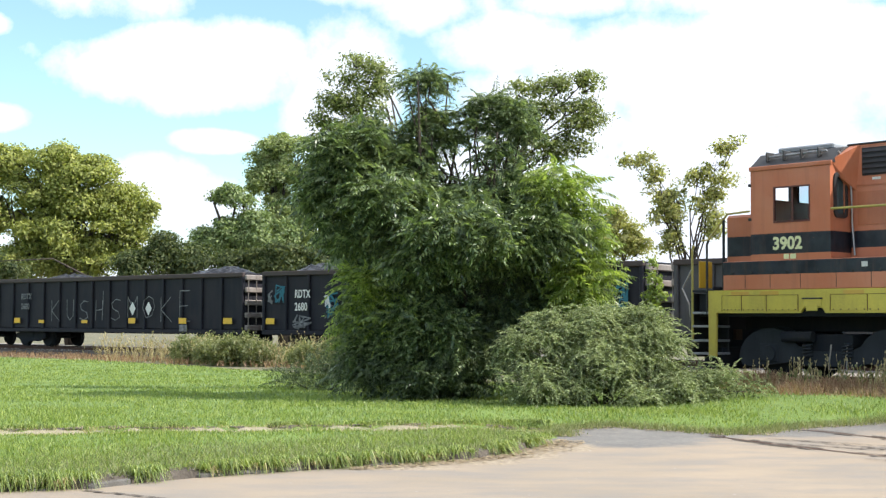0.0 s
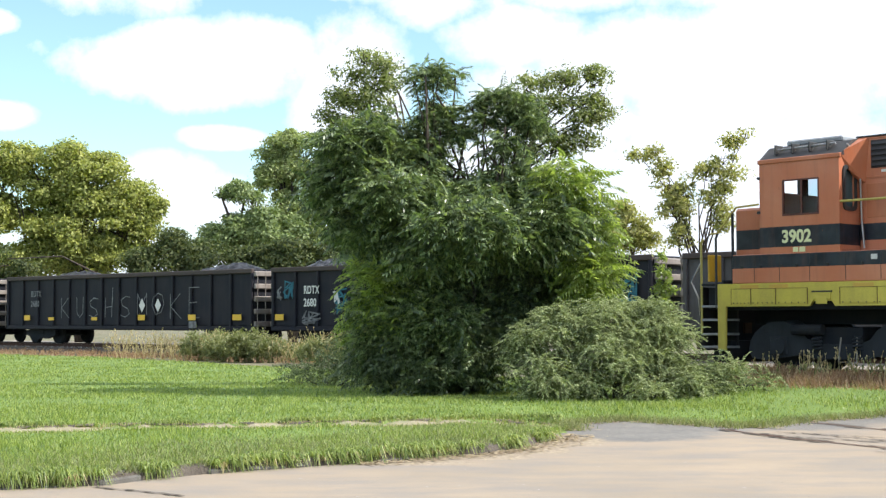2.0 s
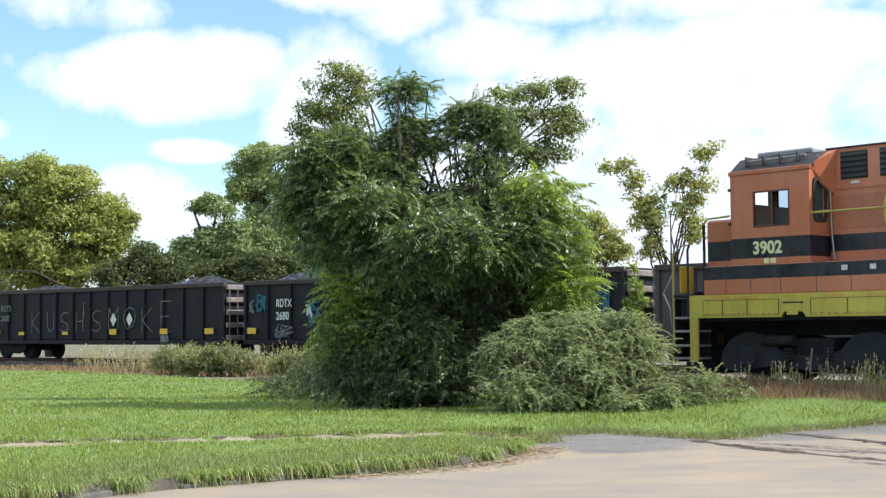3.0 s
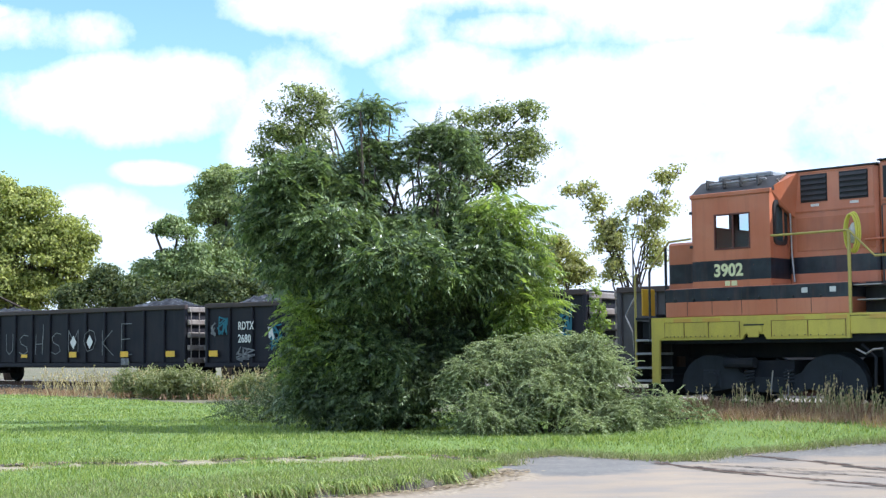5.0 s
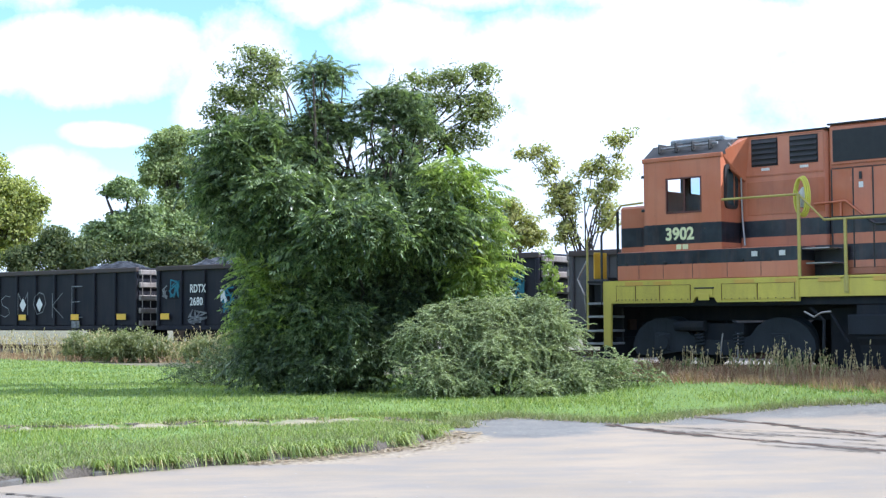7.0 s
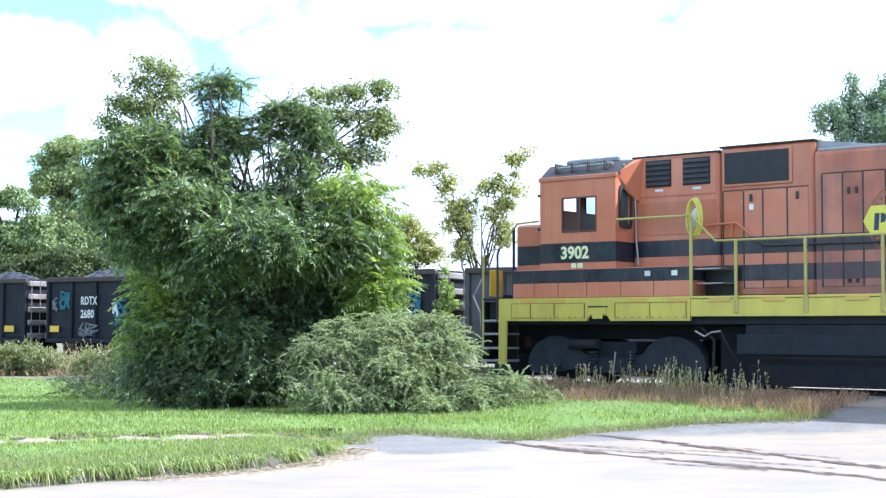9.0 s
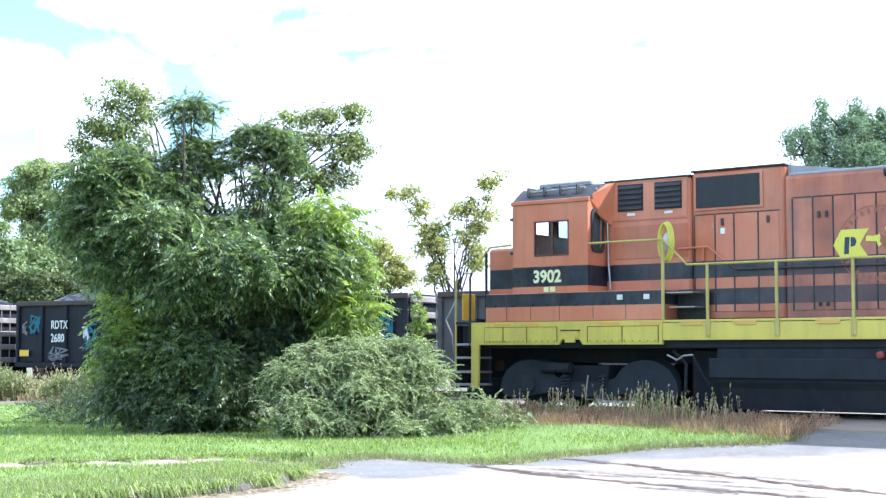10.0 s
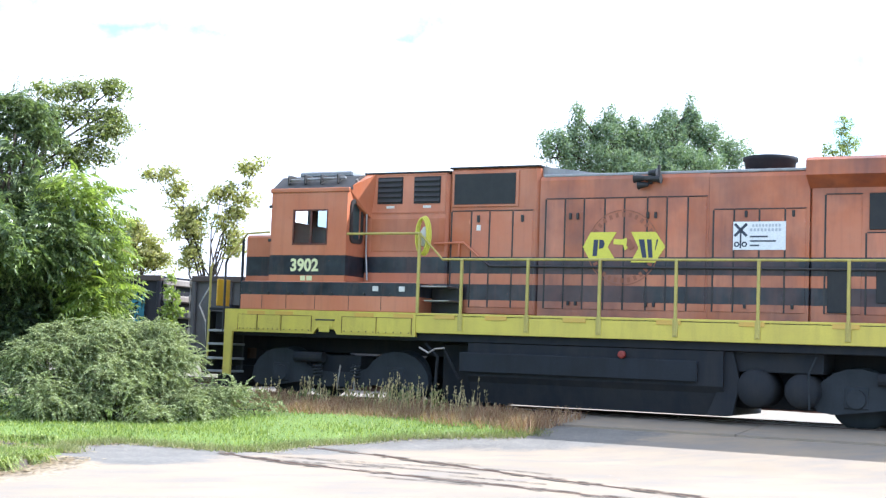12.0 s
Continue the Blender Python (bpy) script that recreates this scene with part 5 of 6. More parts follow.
# paving flush with the rails where the road crosses, and pale sunlit gravel beyond the locomotive
cross = thing("crossing_paving", "worn concrete paving flush with the rails", "paving", FRAME_A, kind="structure")
for y0, y1, za, zb in ((-1.1, WIDE / 2 - 0.80, -0.13, -0.012), (WIDE / 2 - 0.68, WIDE / 2 + 0.68, -0.02, -0.02), (WIDE / 2 + 0.80, WIDE + 1.6, -0.012, -0.13)):
    for i in range(6):
        x0 = -9.9 + 3.6 * i
        part("slab", Shape().profile([(y0, -0.5), (y1, -0.5), (y1, zb), (y0, za)], x0, x0 + 3.58), CONCRETE, cross)


def gravel_strip(m, x0, x1, y0, y1, z, label):
    """An uneven dusty strip beside a track."""
    g = Shape()
    nx, ny = round((x1 - x0) / 0.85), round((y1 - y0) / 1.1)
    for i in range(nx):
        for j in range(ny):
            pts = [(x0 + 0.85 * (i + a), y0 + 1.1 * (j + b)) for a, b in ((0, 0), (1, 0), (1, 1), (0, 1))]
            g.poly([(x, y, z + 0.05 * noise.noise((x * 0.9, y * 0.9, 2.0))) for x, y in pts], (0, 1, 2, 3))
    ob = new("gravel_strip", mesh_of("gravel_strip", g, GRAVEL))
    ob.matrix_world = m.copy()
    return tagged(ob, label, "gravel", kind="structure")


gravel_strip(FRAME_A, -22.0, 12.0, WIDE + 1.0, WIDE + 7.6, -0.12, "pale dusty gravel beyond the locomotive's track")
gravel_strip(FRAME_B, -78.0, -26.0, 3.6, 10.2, -0.16, "pale sandy gravel beyond the freight cars")

# ---- plants ----


def template_pinnate(pairs, droop, rng, slim=0.2):
    """A compound leaf of length 1 along x that bends down: leaflets as four-cornered faces."""
    out = []
    for i in range(pairs * 2 + 1):
        t = 1.0 if i == pairs * 2 else 0.12 + 0.84 * (i // 2) / (pairs - 1)
        side = 0 if i == pairs * 2 else (1 if i % 2 else -1)
        base = np.array([t * (1 - 0.18 * droop * t), 0, -droop * t * t * 0.55])
        size = 0.27 * (1.15 - 0.55 * abs(t - 0.45)) * rng.uniform(0.85, 1.1)
        d = np.array([0.3 + 0.4 * (side == 0), side * 0.8, -0.55 - 0.35 * droop * t + rng.uniform(-0.15, 0.15)])
        d /= np.linalg.norm(d)
        w = np.cross(d, [0, 0, 1])
        w /= np.linalg.norm(w)
        w = w * slim * size * 1.1 + np.array([0, 0, rng.uniform(-0.02, 0.02)])
        out += [base, base + d * size * 0.4 + w, base + d * size, base + d * size * 0.4 - w]
    return np.array(out)


def template_clump(n, rng, slim=0.45, spread=1.0, size=0.5):
    """A tuft of single leaves round a twig end."""
    out = []
    for _ in range(n):
        c = rng.normal(0, 0.3, 3) * spread
        d = rng.normal(0, 1, 3) + [0.5, 0, -0.2]
        d /= np.linalg.norm(d)
        w = np.cross(d, rng.normal(0, 1, 3))
        w = w / np.linalg.norm(w) * slim * size * 0.5
        L = size * rng.uniform(0.7, 1.2)
        out += [c, c + d * L * 0.45 + w, c + d * L, c + d * L * 0.45 - w]
    return np.array(out)


def template_spray(n, droop, rng):
    """A feathery arching twig of length 1 with many short narrow leaves."""
    out = []
    for i in range(n):
        t = (i + 0.5) / n
        base = np.array([t, 0.03 * math.sin(9 * t), 0.25 * t - droop * t * t])
        d = np.array([0.75, rng.uniform(-1, 1), rng.uniform(-0.5, 0.8)])
        d /= np.linalg.norm(d)
        w = np.cross(d, rng.normal(0, 1, 3))
        w = w / np.linalg.norm(w) * 0.017
        L = 0.19 * (1.2 - 0.6 * t) * rng.uniform(0.7, 1.2)
        out += [base, base + d * L * 0.4 + w, base + d * L, base + d * L * 0.4 - w]
    return np.array(out)


def template_frond(n, droop, rng):
    """A drooping plume of length 1 with short leaves set close on both sides."""
    out = []
    for i in range(n):
        t = 0.12 + 0.88 * (i + 0.5) / n
        base = np.array([t * (1 - 0.25 * droop * t), 0.03 * math.sin(7 * t), 0.30 * t - 0.75 * droop * t * t])
        side = 1 if i % 2 else -1
        d = np.array([0.6, side * rng.uniform(0.4, 1.0), -0.35 - 0.5 * droop * t + rng.uniform(-0.3, 0.3)])
        d /= np.linalg.norm(d)
        w = np.cross(d, rng.normal(0, 1, 3))
        w = w / np.linalg.norm(w) * 0.016
        L = 0.15 * (1.15 - 0.65 * t) * rng.uniform(0.7, 1.2)
        out += [base, base + d * L * 0.4 + w, base + d * L, base + d * L * 0.4 - w]
    return np.array(out)


def scatter(templates, places, ways, sizes, rng, roll=0.25):
    """Copies of the templates at places, pointing along ways, as one array of corners."""
    chunks = []
    pick = rng.integers(0, len(templates), len(places))
    for k, tpl in enumerate(templates):
        m = pick == k
        if not m.any():
            continue
        p, d, s = places[m], ways[m], sizes[m]
        d = d / np.linalg.norm(d, axis=1, keepdims=True)
        side = np.cross(np.array([0, 0, 1.0]) + rng.normal(0, roll, d.shape), d)
        side /= np.linalg.norm(side, axis=1, keepdims=True)
        up = np.cross(d, side)
        basis = np.stack([d, side, up], 2) * s[:, None, None]
        chunks.append((np.einsum("nij,kj->nki", basis, tpl) + p[:, None, :]).reshape(-1, 3))
    return np.concatenate(chunks)


def at_tips(lumps, tips, per, rng, floor=0.05, low=0.5, high=0.95, loose=0.06, lean=0.25):
    """Rosettes: several leaves that spread from each twig end on the lumps' surfaces."""
    lumps = np.array(lumps, float)
    area = lumps[:, 3] * lumps[:, 5] * lumps[:, 6]
    k = rng.choice(len(lumps), tips, p=area / area.sum())
    d = rng.normal(0, 1, (tips, 3))
    d[:, 2] += lean
    d /= np.linalg.norm(d, axis=1, keepdims=True)
    r = np.where(rng.random(tips) < 0.7, rng.uniform(low, high, tips), rng.uniform(0.15, low, tips))
    c = lumps[k, :3] + d * lumps[k, 3:6] * r[:, None]
    a = rng.uniform(0, 6.28, (tips, per)) * 0.25 + np.linspace(0, 6.28, per, endpoint=False) + rng.uniform(0, 6.28, (tips, 1))
    flat = np.stack([np.cos(a), np.sin(a), rng.uniform(-0.25, 0.55, (tips, per))], 2)
    ways = flat + d[:, None] * [0.55, 0.55, 0.35]
    p = c[:, None] + rng.normal(0, loose, (tips, per, 3))
    ways = ways + rng.normal(0, 2.0 * loose, ways.shape)
    p, ways = p.reshape(-1, 3), ways.reshape(-1, 3)
    ok = p[:, 2] > floor
    return p[ok], ways[ok]


def on_twigs(lumps, twigs, per, rng, floor=0.05, reach=1.15):
    """Leaves strung along twigs that leave each lump's middle, for a spiky outline with gaps."""
    lumps = np.array(lumps, float)
    area = lumps[:, 3] * lumps[:, 5] * lumps[:, 6]
    k = rng.choice(len(lumps), twigs, p=area / area.sum())
    d = rng.normal(0, 1, (twigs, 3))
    d[:, 2] += 0.3
    d /= np.linalg.norm(d, axis=1, keepdims=True)
    ln = rng.uniform(0.6, reach, twigs)
    t = rng.uniform(0.4, 1.0, (twigs, per)) ** 0.7
    rad = lumps[k, 3:6]
    p = lumps[k, None, :3] + d[:, None] * rad[:, None] * (ln[:, None] * t)[..., None]
    p = p + rng.normal(0, 1, (twigs, per, 3)) * (0.07 * rad.mean(1))[:, None, None] * (1.25 - t)[..., None] * 1.6
    p[..., 2] -= 0.06 * rad[:, None, 2] * t ** 2
    ways = d[:, None] + rng.normal(0, 0.6, (twigs, per, 3))
    p, ways = p.reshape(-1, 3), ways.reshape(-1, 3)
    ok = p[:, 2] > floor
    return p[ok], ways[ok]


def limbs(shape, base, tips, r, rng, steps=6, via=None):
    """Tapered limbs from a base to several tips."""
    for tip in tips:
        b, t = Vector(base), Vector(tip)
        pts = []
        for i in range(steps + 1):
            a = i / steps
            p = b.lerp(t, a)
            if via is not None:
                f = Vector(via)
                p = b.lerp(f, a).lerp(f.lerp(t, a), a)
            else:
                p.z += 0.18 * (t - b).length * a * (1 - a)
            if 0 < i < steps:
                p += Vector(rng.normal(0, 0.025 * (t - b).length, 3))
            pts.append(p)
        shape.tube(pts, r, 7, r * 0.18)
    return shape


def tufted(lumps, n, rng, ratio=0.42):
    """Break each lump into a core and smaller tufts over its surface, for an uneven outline."""
    out = []
    for l in lumps:
        c, r = np.array(l[:3]), np.array(l[3:6])
        w = l[6]
        out.append((*c, *(r * 0.8), w * 0.9))
        for _ in range(n):
            d = rng.normal(0, 1, 3)
            d /= np.linalg.norm(d)
            f = ratio * rng.uniform(0.7, 1.25)
            out.append((*(c + d * r * 0.82), *(np.minimum(r, r.mean()) * f * [1.1, 1.1, 0.8]), w * 1.3))
    return out


def single_leaves(p, nrm, length, slim, rng):
    """Loose leaves at places with the given normals, as four-cornered faces."""
    nrm = nrm / np.linalg.norm(nrm, axis=1, keepdims=True)
    t = np.cross(nrm, rng.normal(0, 1, nrm.shape))
    t /= np.linalg.norm(t, axis=1, keepdims=True)
    w = np.cross(nrm, t) * (length * slim * 0.5)[:, None]
    t = t * length[:, None]
    q = np.stack([p - t * 0.5, p - t * 0.05 + w, p + t * 0.5, p - t * 0.05 - w], 1)
    q[:, 2] -= nrm * (0.15 * length)[:, None]
    return q.reshape(-1, 3)


def foliage_pads(lumps, pad, rng, gaps=0.25, spread=1.0, flat=0.6):
    """Flattish leafy pads at the branch ends over each lump, missing here and there: centres and half sizes."""
    out = []
    for l in lumps:
        c, r = np.array(l[:3]), np.array(l[3:6])
        n = max(5, int(spread * 8.0 * (r[0] * r[2] + r[0] * r[1] + r[1] * r[2]) / (pad * pad * 3.0)))
        for _ in range(n):
            d = rng.normal(0, 1, 3)
            d[2] += 0.2
            d /= np.linalg.norm(d)
            q = c + d * np.maximum(r - pad * 0.3, r * 0.4) * rng.uniform(0.6, 1.0)
            if noise.noise((q[0] / pad * 0.45, q[1] / pad * 0.45, q[2] / pad * 0.6)) < gaps - 0.5:
                continue
            f = pad * rng.uniform(0.5, 1.15)
            out.append((*q, f * rng.uniform(0.8, 1.3), f * rng.uniform(0.8, 1.3), f * flat * rng.uniform(0.8, 1.2)))
    return np.array(out)


def pad_leaves(pads, per, leaf, slim, rng, floor=0.1):
    """Leaves in the pads, thickest in their upper skins and facing outwards, with some hanging below."""
    k = np.repeat(np.arange(len(pads)), per)
    d = rng.normal(0, 1, (len(k), 3))
    d[:, 2] += 0.45
    d /= np.linalg.norm(d, axis=1, keepdims=True)
    r = 1.0 - np.abs(rng.normal(0, 0.3, len(k))) + np.abs(rng.normal(0, 0.17, len(k)))
    p = pads[k, :3] + d * pads[k, 3:6] * r[:, None]
    nrm = d + [0, 0, 0.4] + rng.normal(0, 0.75, d.shape)
    ok = p[:, 2] > floor
    return single_leaves(p[ok], nrm[ok], leaf * rng.uniform(0.6, 1.25, ok.sum()), slim, rng)


def crown_of(ob, verts, mat, label=""):
    cr = new("crown", quads_mesh("crown", verts, 4, mat))
    cr.parent = ob
    return tagged(cr, label, kind="stuff")


def wood_of(ob, lumps, r, rng, fork=True, base=(0, 0, -0.3), pads=()):
    """One mesh of trunk, limbs and twigs that reach into every lump."""
    tr = Shape()
    tips = [(l[0], l[1], l[2] + 0.3 * l[5]) for l in lumps]
    limbs(tr, base, tips, r, rng, 7, (0, 0, 0.7 * sum(t[2] for t in tips) / len(tips)) if fork else None)
    for l in lumps:
        c = Vector(l[:3])
        outs = [c + Vector(rng.normal(0, 1, 3)).normalized() * 0.85 * min(l[3], l[5]) for _ in range(4)]
        limbs(tr, c - Vector((0, 0, 0.6 * l[5])), outs, r * 0.3, rng, 3)
    mids = np.array([l[:3] for l in lumps])
    for q in pads:
        near = mids[np.argmin(((mids - q[:3]) ** 2).sum(1))]
        limbs(tr, near, [q[:3]], r * 0.14, rng, 3)
    return part("trunk", tr, BARK, ob, "", True)


def padded_tree(name, label, base, lumps, pad, per, leaf, mat, rng, trunk_r=0.2, gaps=0.25, slim=0.5, spread=1.0, flat=0.6, category="tree", twigs=0):
    """A tree whose crown is made of leafy pads with gaps between them; lumps in metres from the base."""
    ob = thing(name, label, category, pose(*base))
    pads = foliage_pads(lumps, pad, rng, gaps, spread, flat)
    wood_of(ob, lumps, trunk_r, rng, True, (0, 0, -0.3), pads[::twigs] if twigs else ())
    crown_of(ob, pad_leaves(pads, per, leaf, slim, rng), mat)
    return ob


def rosette_crown(ob, lumps, count, per, leaf, mat, rng, templates, lift=0.1, low=0.5, high=0.95, loose=0.1, lean=0.25, roll=0.5):
    p, ways = at_tips(lumps, count // per, per, rng, 0.05, low, high, loose, lean)
    ways[:, 2] += lift
    return crown_of(ob, scatter(templates, p, ways, leaf * rng.uniform(0.65, 1.25, len(p)), rng, roll), mat)


rng = np.random.default_rng(7)
PINNATE = [template_pinnate(8, dr, rng, sl) for dr, sl in ((0.7, 0.15), (1.0, 0.14), (1.4, 0.15), (1.2, 0.13))]
FRONDS = [template_frond(40, dr, rng) for dr in (0.6, 0.9, 1.2, 1.4)]
SPRAYS = [template_spray(26, dr, rng) for dr in (0.35, 0.6, 0.9)]
NARROW = [template_clump(15, rng, 0.26, 1.2, 0.42) for _ in range(4)]


def up_at(px, py, depth, z0):
    """Metres to the right and up for a direction seen from the eye, at that depth."""
    k = depth / 2458.0
    return (px - 784) * k, 1.55 - z0 + (571 - py) * k


# the big tree of heaven between lawn and tracks; columns: right, back, up, half sizes
TREE = (0.33, 27.0, 0.12)
def lump(px, py, rx, ry, back=0.0, deep=None, weight=1.0, depth=27.0):
    k = depth / 2458.0
    x, z = up_at(px, py + 11, depth + back, TREE[2])
    return (x - TREE[0], back, z, rx * k, (deep if deep else rx * k * 0.9), ry * k, weight)
crown = [lump(605, 292, 62, 55), lump(690, 285, 62, 55), lump(650, 245, 50, 30), lump(755, 352, 62, 40), lump(845, 352, 70, 40), lump(925, 330, 55, 42),
         lump(590, 345, 40, 50), lump(690, 382, 85, 58, -0.5), lump(630, 395, 36, 34, -0.3), lump(820, 415, 105, 72, -0.8), lump(930, 410, 85, 75, -0.5), lump(995, 400, 42, 80), lump(760, 500, 100, 70, -0.2, None, 0.8),
         lump(900, 505, 95, 75, 0.2, None, 0.8), lump(1000, 500, 52, 60, 0.3), lump(880, 262, 34, 26, 0, None, 0.5)]
# growth round the foot of the trunks, its shade put into a darker leaf colour
skirt = [lump(700, 570, 50, 55, 0.1), lump(720, 630, 90, 52, -0.3), lump(830, 615, 80, 70, -0.5), lump(655, 640, 48, 42, -0.4), lump(770, 660, 75, 34, -0.7), lump(880, 560, 50, 60, -0.2)]
low_leaves = [lump(634, 512, 24, 24, -0.3), lump(672, 508, 34, 30, -0.5), lump(636, 560, 30, 38, -0.4), lump(672, 555, 40, 40, -0.7), lump(632, 612, 24, 28, -0.5), lump(740, 560, 60, 50, -0.9), lump(800, 590, 30, 50, -1.1)]
# thin shoots that stand out of the top
shoots = [lump(728, 122, 18, 9), lump(765, 116, 26, 10), lump(792, 132, 14, 9), lump(752, 142, 30, 10), lump(716, 140, 9, 14), lump(744, 180, 14, 16), lump(738, 214, 24, 16), lump(768, 200, 20, 12), lump(790, 232, 26, 14), lump(748, 252, 26, 12),
          lump(822, 186, 18, 10), lump(850, 170, 22, 10), lump(884, 162, 24, 10), lump(838, 212, 26, 12), lump(905, 182, 34, 14), lump(868, 196, 28, 11, 0, None, 0.6), lump(925, 215, 34, 18)]
# fresh leaves on the sunward edge, the backlight partly put into their lighter colour
sunlit_fresh = [lump(1005, 298, 36, 18, -0.9), lump(1026, 335, 28, 28, -0.9), lump(1038, 395, 24, 38, -0.8), lump(1036, 455, 24, 34, -0.8), lump(1044, 505, 28, 32, -0.9), lump(1058, 540, 20, 18, -0.9), lump(1012, 480, 24, 40, -1.1), lump(975, 330, 30, 24, -1.0), lump(625, 490, 22, 18, -0.7), lump(660, 505, 24, 20, -0.8)]
toh = thing("tree_of_heaven", "bushy tree of heaven with long drooping compound leaves", "tree", pose(*TREE))
wood_of(toh, crown + skirt + shoots, 0.06, rng, False)
lean_s = Shape()
for pts, r in (([(690, 650), (668, 575), (640, 520), (600, 440)], 0.085), ([(780, 680), (770, 560), (745, 400), (742, 250), (738, 130)], 0.075), ([(840, 680), (850, 520), (870, 380), (880, 220)], 0.08), ([(800, 680), (790, 520), (700, 360), (640, 260)], 0.07), ([(850, 670), (900, 500), (960, 380), (1000, 330)], 0.07)):
    line = [Vector(lump(x, y, 1, 1, -0.35)[:3]) for x, y in pts]
    lean_s.tube(line, r, 8, r * 0.2)
part("stem", lean_s, BARK, toh, "slender grey-brown leaning stem", True)
rosette_crown(toh, tufted(crown, 4, rng, 0.5), 12500, 7, 0.50, SUMAC, rng, PINNATE)
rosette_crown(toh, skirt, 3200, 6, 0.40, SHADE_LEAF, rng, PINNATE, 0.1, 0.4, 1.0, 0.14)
rosette_crown(toh, sunlit_fresh, 620, 5, 0.48, FRESH, rng, PINNATE)
rosette_crown(toh, low_leaves, 1100, 6, 0.40, SUMAC, rng, PINNATE, 0.1, 0.5, 1.0, 0.12)
# a few lighter leaves paint the sun on the low growth
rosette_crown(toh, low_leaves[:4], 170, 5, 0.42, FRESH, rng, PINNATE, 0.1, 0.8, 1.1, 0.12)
rosette_crown(toh, shoots, 1600, 6, 0.34, SUMAC, rng, PINNATE, 0.1, 0.3, 0.85, 0.05)
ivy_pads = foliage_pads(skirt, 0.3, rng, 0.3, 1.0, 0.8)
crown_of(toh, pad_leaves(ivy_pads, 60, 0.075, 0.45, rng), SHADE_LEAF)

ELM_AT = (0.2, 29.6, 0.14)
def elm(px, py, rx, ry, back=0.0, w=1.0):
    k = 29.6 / 2458.0
    x, z = up_at(px, py, 29.6 + back, ELM_AT[2])
    return (x - ELM_AT[0], back, z, rx * k, rx * k * 0.9, ry * k, w)
padded_tree("elm", "slender elm rising behind the tree of heaven", ELM_AT, [elm(628, 106, 36, 20), elm(664, 122, 34, 20), elm(606, 138, 34, 16), elm(646, 156, 50, 22), elm(588, 180, 40, 16), elm(636, 194, 52, 22), elm(572, 216, 34, 18), elm(636, 230, 60, 24),
      elm(585, 255, 50, 26), elm(660, 275, 65, 30), elm(925, 160, 36, 20), elm(985, 152, 42, 22), elm(1036, 146, 34, 22), elm(1056, 180, 30, 20), elm(1000, 188, 50, 22), elm(945, 200, 44, 22),
      elm(1046, 212, 36, 18), elm(1010, 228, 44, 20), elm(1022, 260, 30, 18), elm(970, 255, 44, 24), elm(920, 235, 36, 26), elm(985, 290, 40, 22), elm(925, 285, 34, 22)],
      0.30, 70, 0.095, ELM, rng, 0.06, 0.25, 0.42, 1.15, 0.7, "tree", 2)

SHRUB_AT = (2.85, 24.7, 0.08)
def slump(px, py, rx, ry, back=0.0):
    k = 24.7 / 2458.0
    x, z = up_at(px, py + 25, 24.7 + back, SHRUB_AT[2])
    return (x - SHRUB_AT[0], back, z, rx * k, rx * k * 0.8, ry * k, 1.0)
shrub_lumps = [slump(945, 610, 48, 44), slump(985, 572, 44, 30), slump(1050, 562, 50, 30), slump(1105, 566, 44, 38, 0.3), slump(1150, 575, 34, 40, 0.3), slump(1010, 630, 56, 40, -0.3), slump(935, 668, 50, 34, -0.4), slump(1090, 628, 60, 40, -0.1),
               slump(1170, 625, 52, 38, 0.2), slump(1225, 640, 52, 36, 0.2), slump(1280, 656, 50, 28, 0.3), slump(1318, 670, 38, 16, 0.3), slump(1010, 682, 50, 24, -0.5), slump(1100, 676, 60, 28, -0.4), slump(1185, 676, 56, 24, -0.2)]
shrub = thing("feathery_shrub", "wide grey-green feathery shrub with arching twigs", "shrub", pose(*SHRUB_AT))
wood_of(shrub, shrub_lumps, 0.05, rng, False)
mounds = []
for l in shrub_lumps:
    for _ in range(7):
        d = Vector(rng.normal(0, 1, 3)).normalized()
        f = rng.uniform(0.35, 0.66) * min(l[3], l[5] * 1.3)
        q = (l[0] + d.x * l[3] * 0.8, l[1] + d.y * l[4] * 0.8, max(0.12, l[2] + d.z * l[5] * 0.8))
        if noise.noise((q[0] * 1.6, q[1] * 1.6, q[2] * 2.0)) > -0.22:
            mounds.append((*q, f * 1.15, f * 1.15, f * 0.8, 1.0))
rosette_crown(shrub, mounds, 5200, 10, 0.44, SHRUB, rng, FRONDS, 0.15, 0.7, 1.05, 0.05, 0.6, 0.25)
# inner fronds coloured darker to paint the shade inside the shrub
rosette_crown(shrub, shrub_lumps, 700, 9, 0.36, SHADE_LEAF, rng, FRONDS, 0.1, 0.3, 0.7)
SAPL = (4.05, 27.0, 0.2)
padded_tree("sapling", "thin green sapling growing out of the shrub", SAPL, [(-0.05, 0, 1.1, 0.3, 0.25, 0.3, 1), (0.0, 0, 1.55, 0.25, 0.2, 0.25, 1), (0.1, 0, 1.9, 0.22, 0.18, 0.2, 1), (0.06, 0, 2.25, 0.15, 0.15, 0.2, 1), (0.04, 0, 2.5, 0.09, 0.09, 0.12, 1)], 0.13, 18, 0.10, FRESH, rng, 0.014, 0.1, 0.4, 1.2, 0.7, "shrub")
LOWB = (-2.6, 29.6, 0.12)
low = thing("low_shrub", "low dark shrub at the tree's foot", "shrub", pose(*LOWB))
low_lumps = [(0, 0, 0.25, 0.9, 0.6, 0.34, 1), (0.9, 0, 0.4, 0.7, 0.6, 0.45, 1), (-0.6, 0.1, 0.15, 0.5, 0.4, 0.2, 1)]
wood_of(low, low_lumps, 0.03, rng, False)
